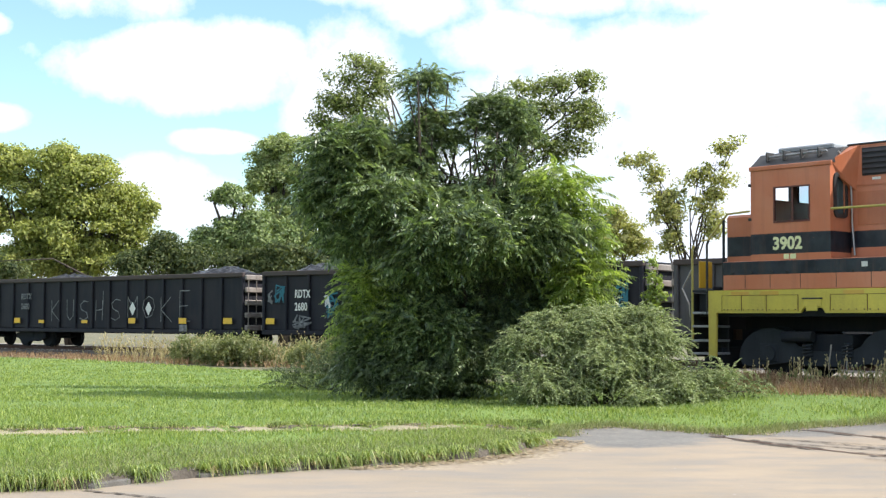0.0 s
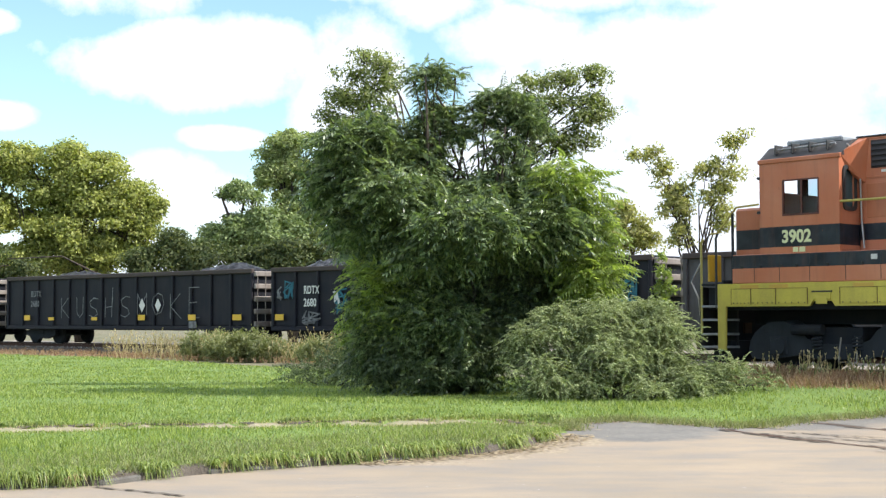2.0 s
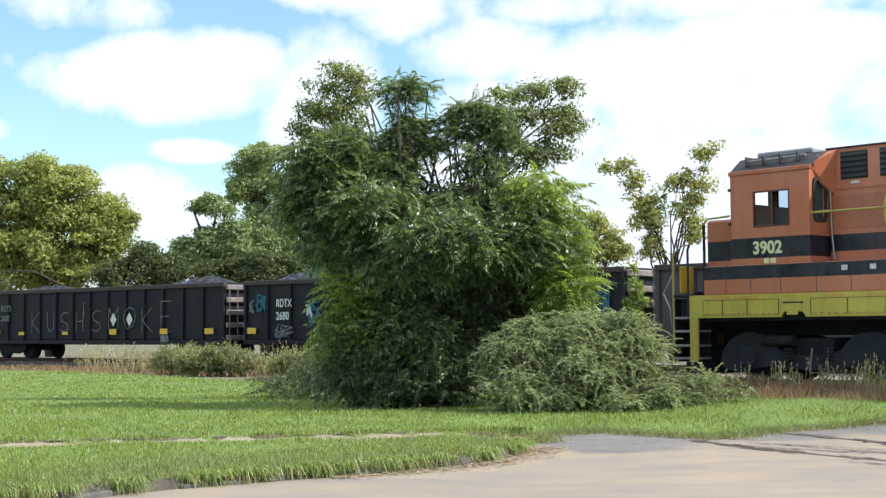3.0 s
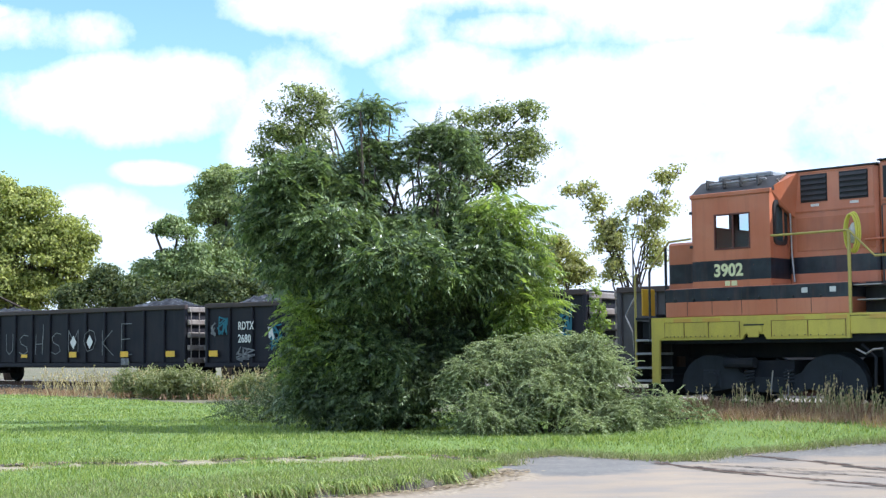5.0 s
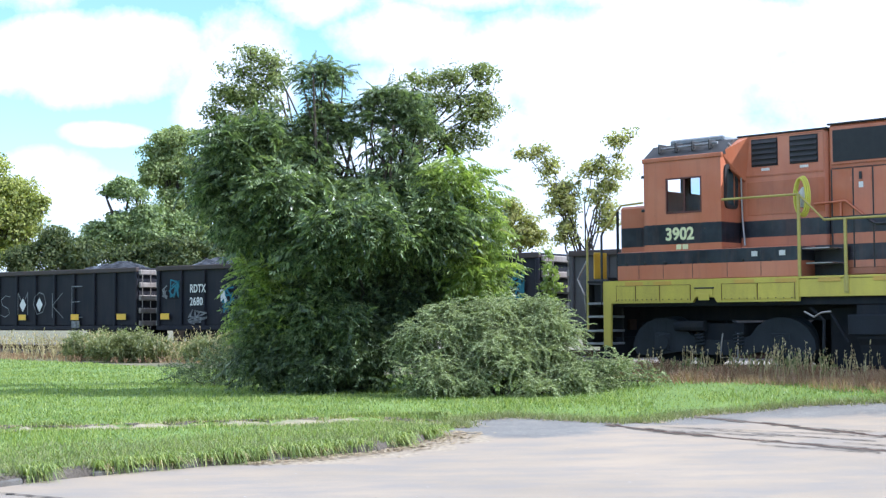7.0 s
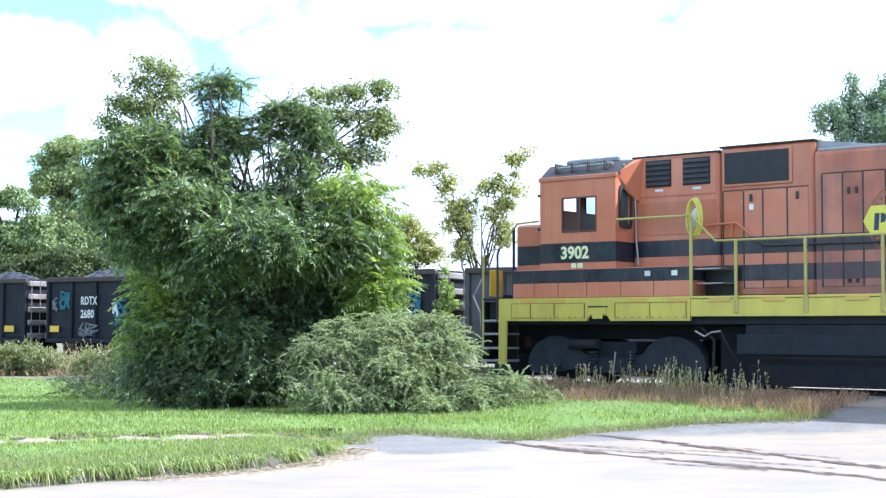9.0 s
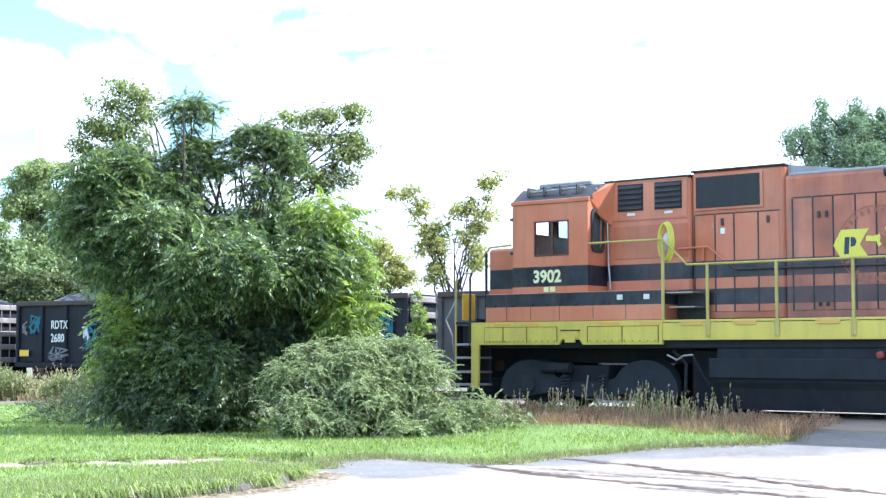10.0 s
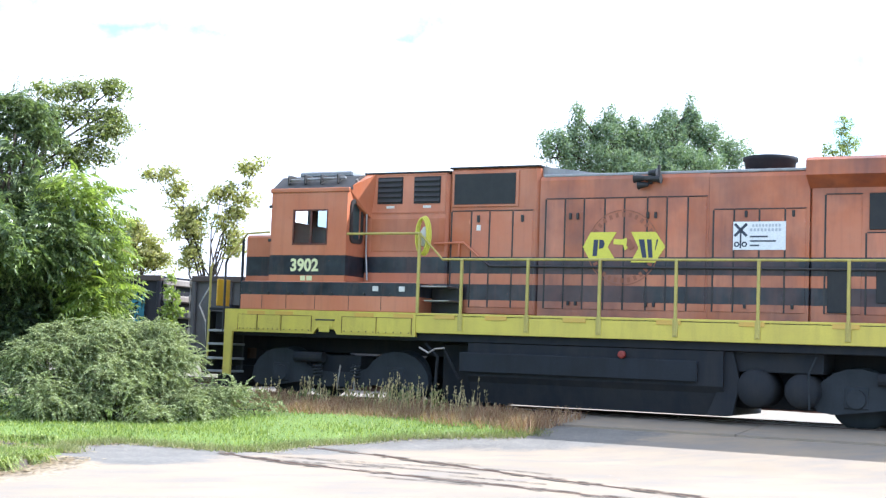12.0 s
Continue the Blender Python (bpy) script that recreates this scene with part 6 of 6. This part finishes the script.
rosette_crown(low, low_lumps, 700, 10, 0.42, SHADE_LEAF, rng, SPRAYS, 0.3, 0.5, 1.0)


def far_tree(name, label, depth, blobs, pad, per, leaf, mat, trunk_r=0.22, gaps=0.25, slim=0.55, spread=1.0, flat=0.6, twigs=3):
    """A tree behind the trains; blobs as directions from the eye with half sizes."""
    k = depth / 2458.0
    mid = sum(b[0] for b in blobs) / len(blobs)
    bx = (mid - 784) * k
    lumps = [((b[0] - mid) * k, b[4] if len(b) > 4 else 0.0, 1.55 - 0.3 + (571 - b[1]) * k, b[2] * k, b[2] * k * 0.8, b[3] * k, 1.0) for b in blobs]
    return padded_tree(name, label, (bx, depth, 0.3), lumps, pad, per, leaf, mat, rng, trunk_r, gaps, slim, spread, flat, "tree", twigs)


far_tree("broad_tree", "broad olive-green tree turning yellow", 74.0, [(60, 318, 75, 62), (140, 335, 70, 65), (-20, 330, 70, 75), (30, 400, 110, 80), (130, 410, 105, 80), (205, 395, 60, 65), (245, 425, 40, 50), (90, 275, 40, 26), (165, 300, 36, 28), (20, 282, 36, 24), (215, 350, 34, 26), (262, 375, 24, 24), (50, 462, 95, 46), (170, 466, 85, 42)], 0.95, 395, 0.20, OLIVE, 0.22, 0.33)
far_tree("dark_tree", "dark green spreading tree behind the freight cars", 70.0, [(430, 372, 58, 36), (400, 422, 70, 40), (470, 420, 55, 50), (372, 350, 32, 12), (350, 435, 45, 35), (420, 345, 34, 18)], 0.7, 312, 0.18, GREENWOOD, 0.2, 0.33)
far_tree("tall_tree", "tall light green tree behind the freight cars", 72.0, [(500, 262, 42, 28), (525, 290, 45, 45), (485, 325, 55, 45), (540, 350, 55, 75), (560, 430, 65, 60), (460, 285, 30, 16), (450, 310, 28, 14), (505, 400, 50, 45)], 0.65, 270, 0.17, ELMWOOD, 0.2, 0.3)
far_tree("thin_tree", "thin tree with sparse yellowing leaves", 66.0, [(1115, 285, 18, 12), (1140, 282, 22, 14), (1160, 308, 18, 16), (1165, 340, 26, 28), (1195, 350, 34, 30), (1180, 395, 34, 36), (1235, 315, 26, 22), (1265, 290, 26, 18), (1290, 262, 26, 14), (1308, 248, 16, 10), (1285, 318, 26, 12), (1270, 345, 26, 14), (1240, 360, 26, 18), (1265, 395, 26, 30), (1190, 430, 30, 25)], 0.40, 46, 0.17, AUTUMN, 0.07, 0.28, 0.6, 1.1, 0.9, 1)
far_tree("yellow_thicket", "olive thicket behind the freight cars", 70.0, [(1090, 415, 45, 36), (1125, 435, 36, 28), (1060, 430, 40, 30), (1085, 385, 22, 16)], 0.6, 249, 0.17, AUTUMN, 0.12, 0.2)
far_tree("thicket", "mixed thicket of bushes along the track", 66.0, [(-10, 476, 60, 34), (250, 478, 50, 34), (290, 455, 34, 44), (335, 472, 50, 32), (600, 470, 80, 45), (700, 470, 90, 50), (500, 470, 80, 45), (420, 475, 40, 26)], 0.7, 312, 0.18, SHADED_WOOD, 0.12, 0.15)
far_tree("maple_tree", "dense blue-green tree behind the locomotive", 62.0, [(1890, 172, 42, 32), (1935, 150, 30, 36), (2000, 145, 58, 42), (2075, 160, 55, 42), (2130, 135, 55, 38), (2180, 105, 30, 36), (2220, 135, 45, 38), (2285, 155, 42, 28), (2150, 190, 115, 40), (1980, 200, 95, 40), (2080, 230, 150, 45), (1935, 108, 12, 24), (2000, 104, 18, 22), (2060, 118, 18, 20), (2135, 95, 18, 26), (2182, 68, 12, 22)], 0.36, 75, 0.15, FIR, 0.2, 0.2, 0.45, 0.9, 1.7, 4)
far_tree("pale_tree", "pale distant tree with thin leaves", 90.0, [(2552, 66, 20, 20), (2560, 105, 36, 22), (2530, 128, 36, 22), (2545, 85, 14, 14)], 0.3, 22, 0.17, ELMWOOD, 0.08, 0.4, 0.5, 0.8, 1.0, 2)
far_tree("hedge_thicket", "green thicket beyond the locomotive", 75.0, [(1500, 500, 120, 40), (1700, 500, 120, 40), (1900, 500, 130, 40), (2100, 500, 130, 45), (2350, 500, 150, 45), (2600, 480, 160, 60)], 0.95, 249, 0.22, GREENWOOD, 0.12, 0.15)

# ---- lawn details ----


def blades(name, x, y, z, h, w, lean, mat, label, rng, mat_group=""):
    """Loose tapering blades standing at places."""
    n = len(x)
    a = rng.uniform(0, 2 * math.pi, n)
    b = rng.uniform(0, 2 * math.pi, n)
    dx, dy = np.cos(a) * w / 2, np.sin(a) * w / 2
    lx, ly = np.cos(b) * lean * h, np.sin(b) * lean * h
    tri = np.empty((n, 3, 3))
    tri[:, 0] = np.stack([x - dx, y - dy, z - 0.01], 1)
    tri[:, 1] = np.stack([x + dx, y + dy, z - 0.01], 1)
    tri[:, 2] = np.stack([x + lx, y + ly, z + h], 1)
    ob = new(name, quads_mesh(name, tri.reshape(-1, 3), 3, mat))
    return tagged(ob, label, "grass", kind="stuff")


n = 430000
depth = 12.0 * (58.0 / 12.0) ** rng.random(n)
side = rng.uniform(-0.48, 0.52, n) * depth
ok = within(side, depth, LAWN) & (edge_gap(side, depth, [(-12.0, 9.5)] + LAWN[:9], False) > 0.12) & (edge_gap(side, depth, PATH_LINE, False) > 0.2 * rng.uniform(0.3, 1.2, n))
gx, gy = side[ok], depth[ok]
patch = np.array([noise.noise((float(a) * 0.6, float(b) * 0.6, 3.0)) for a, b in zip(gx, gy)])
keep = rng.random(len(gx)) < (0.75 + 0.5 * patch) * (1 - 0.5 * smooth_step(3.0, 6.5, gx) * (patch < 0.1))
gx, gy, patch = gx[keep], gy[keep], patch[keep]
gh = rng.uniform(0.025, 0.068, len(gx)) * (1 + 0.6 * patch)
blades("lawn_grass", gx, gy, lawn_z(gx, gy), gh, 0.006 + 0.0006 * gy, rng.uniform(0.1, 1.1, len(gx)), BLADE, "short mown green grass", rng)


n = 90000
vy = rng.uniform(11.5, 19.6, n)
vx = rng.uniform(-0.40, 0.12, n) * vy
front_gap = edge_gap(vx, vy, [(-12.0, 9.5)] + LAWN[:9], False)
ok = within(vx, vy, LAWN) & (vy < 19.1 + 0.22 * vx) & (rng.random(n) < 0.75 - 0.28 * front_gap)
vx, vy = vx[ok], vy[ok]
blades("verge_grass", vx, vy, lawn_z(vx, vy), rng.uniform(0.03, 0.085, len(vx)), 0.013, rng.uniform(0.3, 1.6, len(vx)), WEED, "coarse olive grass on the verge", rng)


def along(line, n, rng, spread):
    """Random places along a line, with a sideways spread; gives x, y and the sideways shift."""
    pts = np.array(line, float)
    seg = np.diff(pts, axis=0)
    ln = np.hypot(*seg.T)
    k = rng.choice(len(seg), n, p=ln / ln.sum())
    t = rng.random(n)
    off = rng.normal(0, spread, n)
    nrm = np.stack([-seg[:, 1], seg[:, 0]], 1) / ln[:, None]
    p = pts[k] + seg[k] * t[:, None] + nrm[k] * off[:, None]
    return p[:, 0], p[:, 1], off


FRONT = [(-12.0, 9.5)] + LAWN[:9]


def tuft_row(name, line, count, per, length, mat, label, z0, out, rng):
    """Tufts of long blades that lean out over an edge; out is the side that they hang to."""
    pts = np.array(line, float)
    seg = np.diff(pts, axis=0)
    ln = np.hypot(*seg.T)
    k = rng.choice(len(seg), count, p=ln / ln.sum())
    nrm = np.stack([seg[:, 1], -seg[:, 0]], 1) / ln[:, None] * out
    c = pts[k] + seg[k] * rng.random(count)[:, None] - nrm[k] * rng.uniform(-0.02, 0.22, count)[:, None]
    c, k = zip(*[(p, j) for p, j in zip(c, k) if noise.noise((float(p[0]) * 1.7, float(p[1]) * 1.7, 8.0)) > 0.05 + 0.13 * rng.normal()])
    c, k = np.array(c), np.array(k)
    count = len(c)
    m = count * per
    b = np.repeat(c, per, 0) + rng.normal(0, 0.025, (m, 2))
    o = np.repeat(nrm[k], per, 0)
    big = np.repeat(rng.uniform(0.6, 1.3, count), per) * length * rng.uniform(0.6, 1.2, m)
    a = rng.uniform(0, 6.28, m)
    lean = np.stack([np.cos(a), np.sin(a)], 1) * 0.8 + o * rng.uniform(-0.2, 0.7, m)[:, None]
    base = np.concatenate([b, np.full((m, 1), 0.0)], 1)
    base[:, 2] = z0 - 0.02
    mid = base + np.concatenate([lean * 0.38, np.full((m, 1), 0.42)], 1) * big[:, None]
    tip = base + np.concatenate([lean * 1.0, rng.uniform(-0.8, 0.3, (m, 1))], 1) * big[:, None]
    w = np.stack([-np.sin(a), np.cos(a), np.zeros(m)], 1) * 0.006
    q = np.stack([base - w, base + w, mid + w * 0.8, mid - w * 0.8], 1).reshape(-1, 3)
    t = np.stack([mid - w * 0.8, mid + w * 0.8, tip + w * 0.1, tip - w * 0.1], 1).reshape(-1, 3)
    return tagged(new(name, quads_mesh(name, np.concatenate([q, t]), 4, mat)), label, "grass", kind="stuff")


tuft_row("edge_grass", FRONT, 1700, 32, 0.17, BLADE, "long untrimmed grass hanging over the kerb", 0.08, 1, rng)
tuft_row("edge_straw", FRONT, 420, 14, 0.16, STRAW, "dry straw hanging over the kerb", 0.06, 1, rng)
tuft_row("path_grass", [(a, b + 0.36) for a, b in PATH_LINE], 1000, 26, 0.11, BLADE, "ragged grass along the path's far side", 0.14, 1, rng)
bank_s = Shape()
fl = [Vector((*p, 0)) for p in FRONT]
for a, b in zip(fl, fl[1:]):
    d = (b - a).normalized()
    nn = Vector((d.y, -d.x, 0))
    k = max(1, int((b - a).length / 0.15))
    for i in range(k):
        p, q = a.lerp(b, i / k), a.lerp(b, (i + 1) / k)
        j = [0.06 * noise.noise((v.x * 4, v.y * 4, 0.5)) for v in (p, q)]
        bank_s.poly([p + nn * (0.04 + j[0]) + Vector((0, 0, -0.03)), q + nn * (0.04 + j[1]) + Vector((0, 0, -0.03)), q - nn * (0.0 - j[1]) + Vector((0, 0, 0.07)), p - nn * (0.0 - j[0]) + Vector((0, 0, 0.07)),
                     q - nn * 0.3 + Vector((0, 0, 0.095)), p - nn * 0.3 + Vector((0, 0, 0.095))], (0, 1, 2, 3), (3, 2, 4, 5))
tagged(new("soil_bank", mesh_of("soil_bank", bank_s, EARTH)), "dark soil cut under the lawn's edge", "soil", kind="structure")
RIGHT_EDGE = LAWN[9:21]
ex, ey, off = along(RIGHT_EDGE, 9000, rng, 0.14)
blades("edge_weeds", ex, ey, ground_z(ex, ey), rng.uniform(0.03, 0.11, len(ex)), 0.012, rng.uniform(0.2, 1.2, len(ex)), WEED, "sparse weeds creeping over the asphalt", rng)
px_, py_, off = along(PATH_LINE[1:], 7000, rng, 0.22)
blades("path_straw", px_, py_, lawn_z(px_, py_) - 0.005, rng.uniform(0.01, 0.05, len(px_)), 0.014, rng.uniform(0.5, 2.2, len(px_)), STRAW, "dry cut grass lying along a sunken path", rng)


def ribbon(name, line, half, zf, mat, label, rng, rag=0.3, lift=0.006, seg=0.12, kind="structure", cat="path", gaps=0.0):
    """A flat uneven strip along a line."""
    pts = [Vector((*p, 0)) for p in line]
    s, row, step = Shape(), None, 0
    for a, b in zip(pts, pts[1:]):
        k = max(1, int((b - a).length / seg))
        d = (b - a).normalized()
        nrm = Vector((-d.y, d.x, 0))
        for i in range(k):
            p = a.lerp(b, i / k)
            l, r = half * (1 + rng.uniform(-rag, rag)), half * (1 + rng.uniform(-rag, rag))
            q, w = p + nrm * l, p - nrm * r
            zz = zf(np.array([q.x, w.x]), np.array([q.y, w.y])) + lift
            now = [(q.x, q.y, zz[0]), (w.x, w.y, zz[1])]
            hole = gaps and noise.noise((p.x * 2.3 + half * 90, p.y * 2.3, 5.0)) < gaps - 0.5
            if row and not hole:
                s.poly([row[0], row[1], now[1], now[0]], (0, 1, 2, 3))
            row = now
    ob = new(name, mesh_of(name, s, mat))
    return tagged(ob, label, cat, kind=kind)


# earth-coloured strip that stands in for the grass's shade along the bank
ribbon("bank_shade", [(a, b + 0.27) for a, b in PATH_LINE], 0.09, lawn_z, EARTH, "dark strip painting the shade of long grass along the path's bank", rng, 0.8, 0.012, 0.1, cat="soil", gaps=0.42)
ribbon("path", PATH_LINE, 0.15, lawn_z, mat=TRODDEN, label="narrow sunken strip of dry straw in the lawn", rng=rng, rag=0.45)

# old rails sunk in the paving, with broken grooves beside them
for line in ([(3.75, 19.5), (4.3, 18.1), (5.0, 16.9), (5.9, 15.6), (7.2, 13.6), (9.5, 10.5)], [(5.3, 20.7), (5.9, 19.5), (6.6, 17.6), (7.4, 15.4), (8.6, 12.8), (10.5, 9.5)]):
    ribbon("sunk_rail", line, 0.03, ground_z, RUST, "old steel rail sunk in the paving", rng, 0.1, -0.004, 0.2, cat="rail")
    for sx in (-0.10, 0.10):
        ribbon("groove", [(a + sx, b + sx * 0.3) for a, b in line], 0.035, ground_z, EARTH, "broken dirty groove beside the sunk rail", rng, 0.9, -0.003 + 0.004 * sx, 0.10, cat="groove", gaps=0.47)
for a, b in (((4.4, 19.0), (5.3, 18.0)), ((5.0, 18.2), (5.8, 17.3)), ((5.9, 17.8), (6.8, 16.9)), ((4.9, 16.2), (6.0, 15.0)), ((-3.3, 12.9), (-2.3, 12.2)), ((6.9, 17.3), (7.5, 16.4)), ((4.3, 18.4), (5.5, 17.2)), ((4.7, 18.8), (5.9, 17.7)), ((5.3, 17.7), (6.5, 16.4)), ((6.2, 18.6), (7.0, 17.7)), ((6.0, 16.3), (6.9, 15.2))):
    ribbon("crack", [a, ((a[0] + b[0]) / 2 + 0.05, (a[1] + b[1]) / 2), b], 0.022, ground_z, EARTH, "dark crack in the paving", rng, 1.0, -0.002, 0.06, cat="crack")


def litter(name, x, y, z, size, mat, label, rng):
    n = len(x)
    q = rng.normal(0, 1, (n, 4, 3)) * [0.15, 0.15, 0.12] + np.array([(-1, -0.6, 0), (1, -0.5, 0), (0.9, 0.6, 0), (-0.8, 0.5, 0)])
    a = rng.uniform(0, 6.28, n)
    c, s = np.cos(a)[:, None], np.sin(a)[:, None]
    o = np.stack([q[..., 0] * c - q[..., 1] * s, q[..., 0] * s + q[..., 1] * c, np.abs(q[..., 2])], 2) * size[:, None, None]
    o += np.stack([x, y, z], 1)[:, None]
    return tagged(new(name, quads_mesh(name, o.reshape(-1, 3), 4, mat)), label, "litter", kind="stuff")


cx, cy, _ = along([(-1.0, 14.9), (0.4, 15.95), (0.95, 16.8), (1.35, 17.8), (1.7, 18.6)], 1500, rng, 0.16)
litter("leaf_litter", cx, cy, ground_z(cx, cy), rng.uniform(0.012, 0.035, len(cx)), LITTER, "dry leaf litter at the lawn's corner", rng)
cx, cy, _ = along(RIGHT_EDGE, 3200, rng, 0.2)
litter("leaf_litter", cx, cy, ground_z(cx, cy), rng.uniform(0.012, 0.03, len(cx)), LITTER, "dry leaves and grit along the lawn's edge", rng)
cx, cy = rng.uniform(-4, 9, 260), rng.uniform(11, 19.5, 260)
litter("road_grit", cx, cy, ground_z(cx, cy) - 0.01, rng.uniform(0.006, 0.018, len(cx)), STONE, "loose grit on the road", rng)

# broken kerb under the lawn's edge
kerb = thing("kerb", "low broken stone kerb half hidden by grass", "kerb", kind="structure")
line = [Vector((*p, 0)) for p in [(-9.0, 10.7), (-4.3, 12.7), (-3.3, 13.05), (-2.8, 13.7), (-2.1, 14.3), (-1.3, 14.85), (-0.4, 15.45), (0.3, 16.0)]]
for a, b in zip(line, line[1:]):
    k = max(1, round((b - a).length / 0.6))
    for i in range(k):
        p, q = a.lerp(b, i / k), a.lerp(b, (i + 1) / k)
        ln = (q - p).length * rng.uniform(0.5, 1.0)
        if rng.random() < 0.4:
            continue
        st = part("kerb_stone", Shape().box(0.01, ln - 0.015, -0.02, 0.16, -0.12, rng.uniform(0.0, 0.045), 0.02), KERB, kerb)
        st.matrix_local = pose(p.x, p.y, 0, rng.uniform(-9, 6), rng.uniform(-4, 4), math.degrees(math.atan2(q.y - p.y, q.x - p.x)) + rng.uniform(-4, 4))

# ---- weeds along the tracks ----


def weed_patch(name, label, m, xs, ys, n, hmin, hmax, mat, width=0.012, lean=0.25, z=-0.2, head=0.0, lumpy=0.5):
    """Stalks between two lines beside a track; with seed heads when asked for."""
    x, y = rng.uniform(*xs, n), rng.uniform(*ys, n)
    den = np.array([noise.noise((float(a) * 0.9 + n, float(b) * 0.9, 2.0)) for a, b in zip(x, y)])
    ok = rng.random(n) < 0.55 + lumpy * 1.6 * den
    x, y, den = x[ok], y[ok], den[ok]
    k = len(x)
    h = rng.uniform(hmin, hmax, k) * (1 + 0.5 * den)
    wx, wy = m.translation.x, m.translation.y
    r = np.array(m.to_3x3())
    P = np.stack([x, y, np.full(k, 0.0)], 1) @ r.T + [wx, wy, 0]
    P[:, 2] = ground_z(P[:, 0], P[:, 1])
    a, b = rng.uniform(0, 6.28, k), rng.uniform(0, 6.28, k)
    d = np.stack([np.cos(a), np.sin(a), np.zeros(k)], 1) * width
    t = np.stack([np.cos(b) * lean, np.sin(b) * lean, np.ones(k)], 1) * h[:, None]
    tri = np.stack([P - d, P + d, P + t], 1).reshape(-1, 3)
    quad = [np.stack([P - d, P + d, P + t * 0.98 + d * 0.3, P + t * 0.98 - d * 0.3], 1).reshape(-1, 3)]
    if head:
        for s in range(5):
            f = 0.62 + 0.36 * rng.random(k)
            c = P + t * f[:, None]
            o = rng.normal(0, 1, (k, 3)) * head * 0.5
            o[:, 2] = np.abs(o[:, 2]) + head
            w = np.stack([np.cos(a + s), np.sin(a + s), np.zeros(k)], 1) * head * 0.4
            quad.append(np.stack([c, c + o * 0.5 + w, c + o, c + o * 0.5 - w], 1).reshape(-1, 3))
    return tagged(new(name, quads_mesh(name, np.concatenate(quad), 4, mat)), label, "weeds", kind="stuff")


weed_patch("dry_weeds", "tall dry straw-coloured weeds beside the rails", FRAME_A, (-15.6, -11.0), (-1.7, 0.0), 400, 0.22, 0.66, STRAW, 0.009, 0.16, head=0.034)
weed_patch("brown_weeds", "low red-brown weeds beside the rails", FRAME_A, (-18.5, -9.4), (-2.5, 0.1), 15000, 0.08, 0.28, REDWEED, 0.010, 0.55, head=0.016, lumpy=0.35)
weed_patch("green_weeds", "green weeds among the dry stalks", FRAME_A, (-15.5, -12.0), (-1.2, 0.2), 200, 0.2, 0.45, WEED, 0.012, 0.35, head=0.05)
bank = []
for _ in range(34):
    s, v = rng.uniform(-39.5, -27.0), rng.uniform(-3.6, -1.2)
    q = FRAME_B @ Vector((s, v, 0))
    h = rng.uniform(0.1, 0.45)
    bank.append((q.x, q.y, 0.3 + h * 0.6, h * rng.uniform(1.0, 2.2), h * 1.2, h, 1.0))
pw, dw = on_twigs(bank, 620, 9, rng, 0.1, 1.3)
tagged(new("weed_bank", quads_mesh("weed_bank", scatter(NARROW, pw, dw, rng.uniform(0.2, 0.4, len(pw)), rng), 4, WEED)), "rank leafy weeds beside the freight cars", "weeds", kind="stuff")
weed_patch("track_straw", "tall dry grass beside the freight cars", FRAME_B, (-44.0, -27.0), (-3.4, -0.8), 2200, 0.3, 0.95, STRAW, 0.010, 0.35, head=0.05, lumpy=0.8)
weed_patch("track_brown", "low brown weeds beside the freight cars", FRAME_B, (-75.0, -27.0), (-4.2, -0.6), 6000, 0.05, 0.2, REDWEED, 0.02, 0.5, head=0.04)
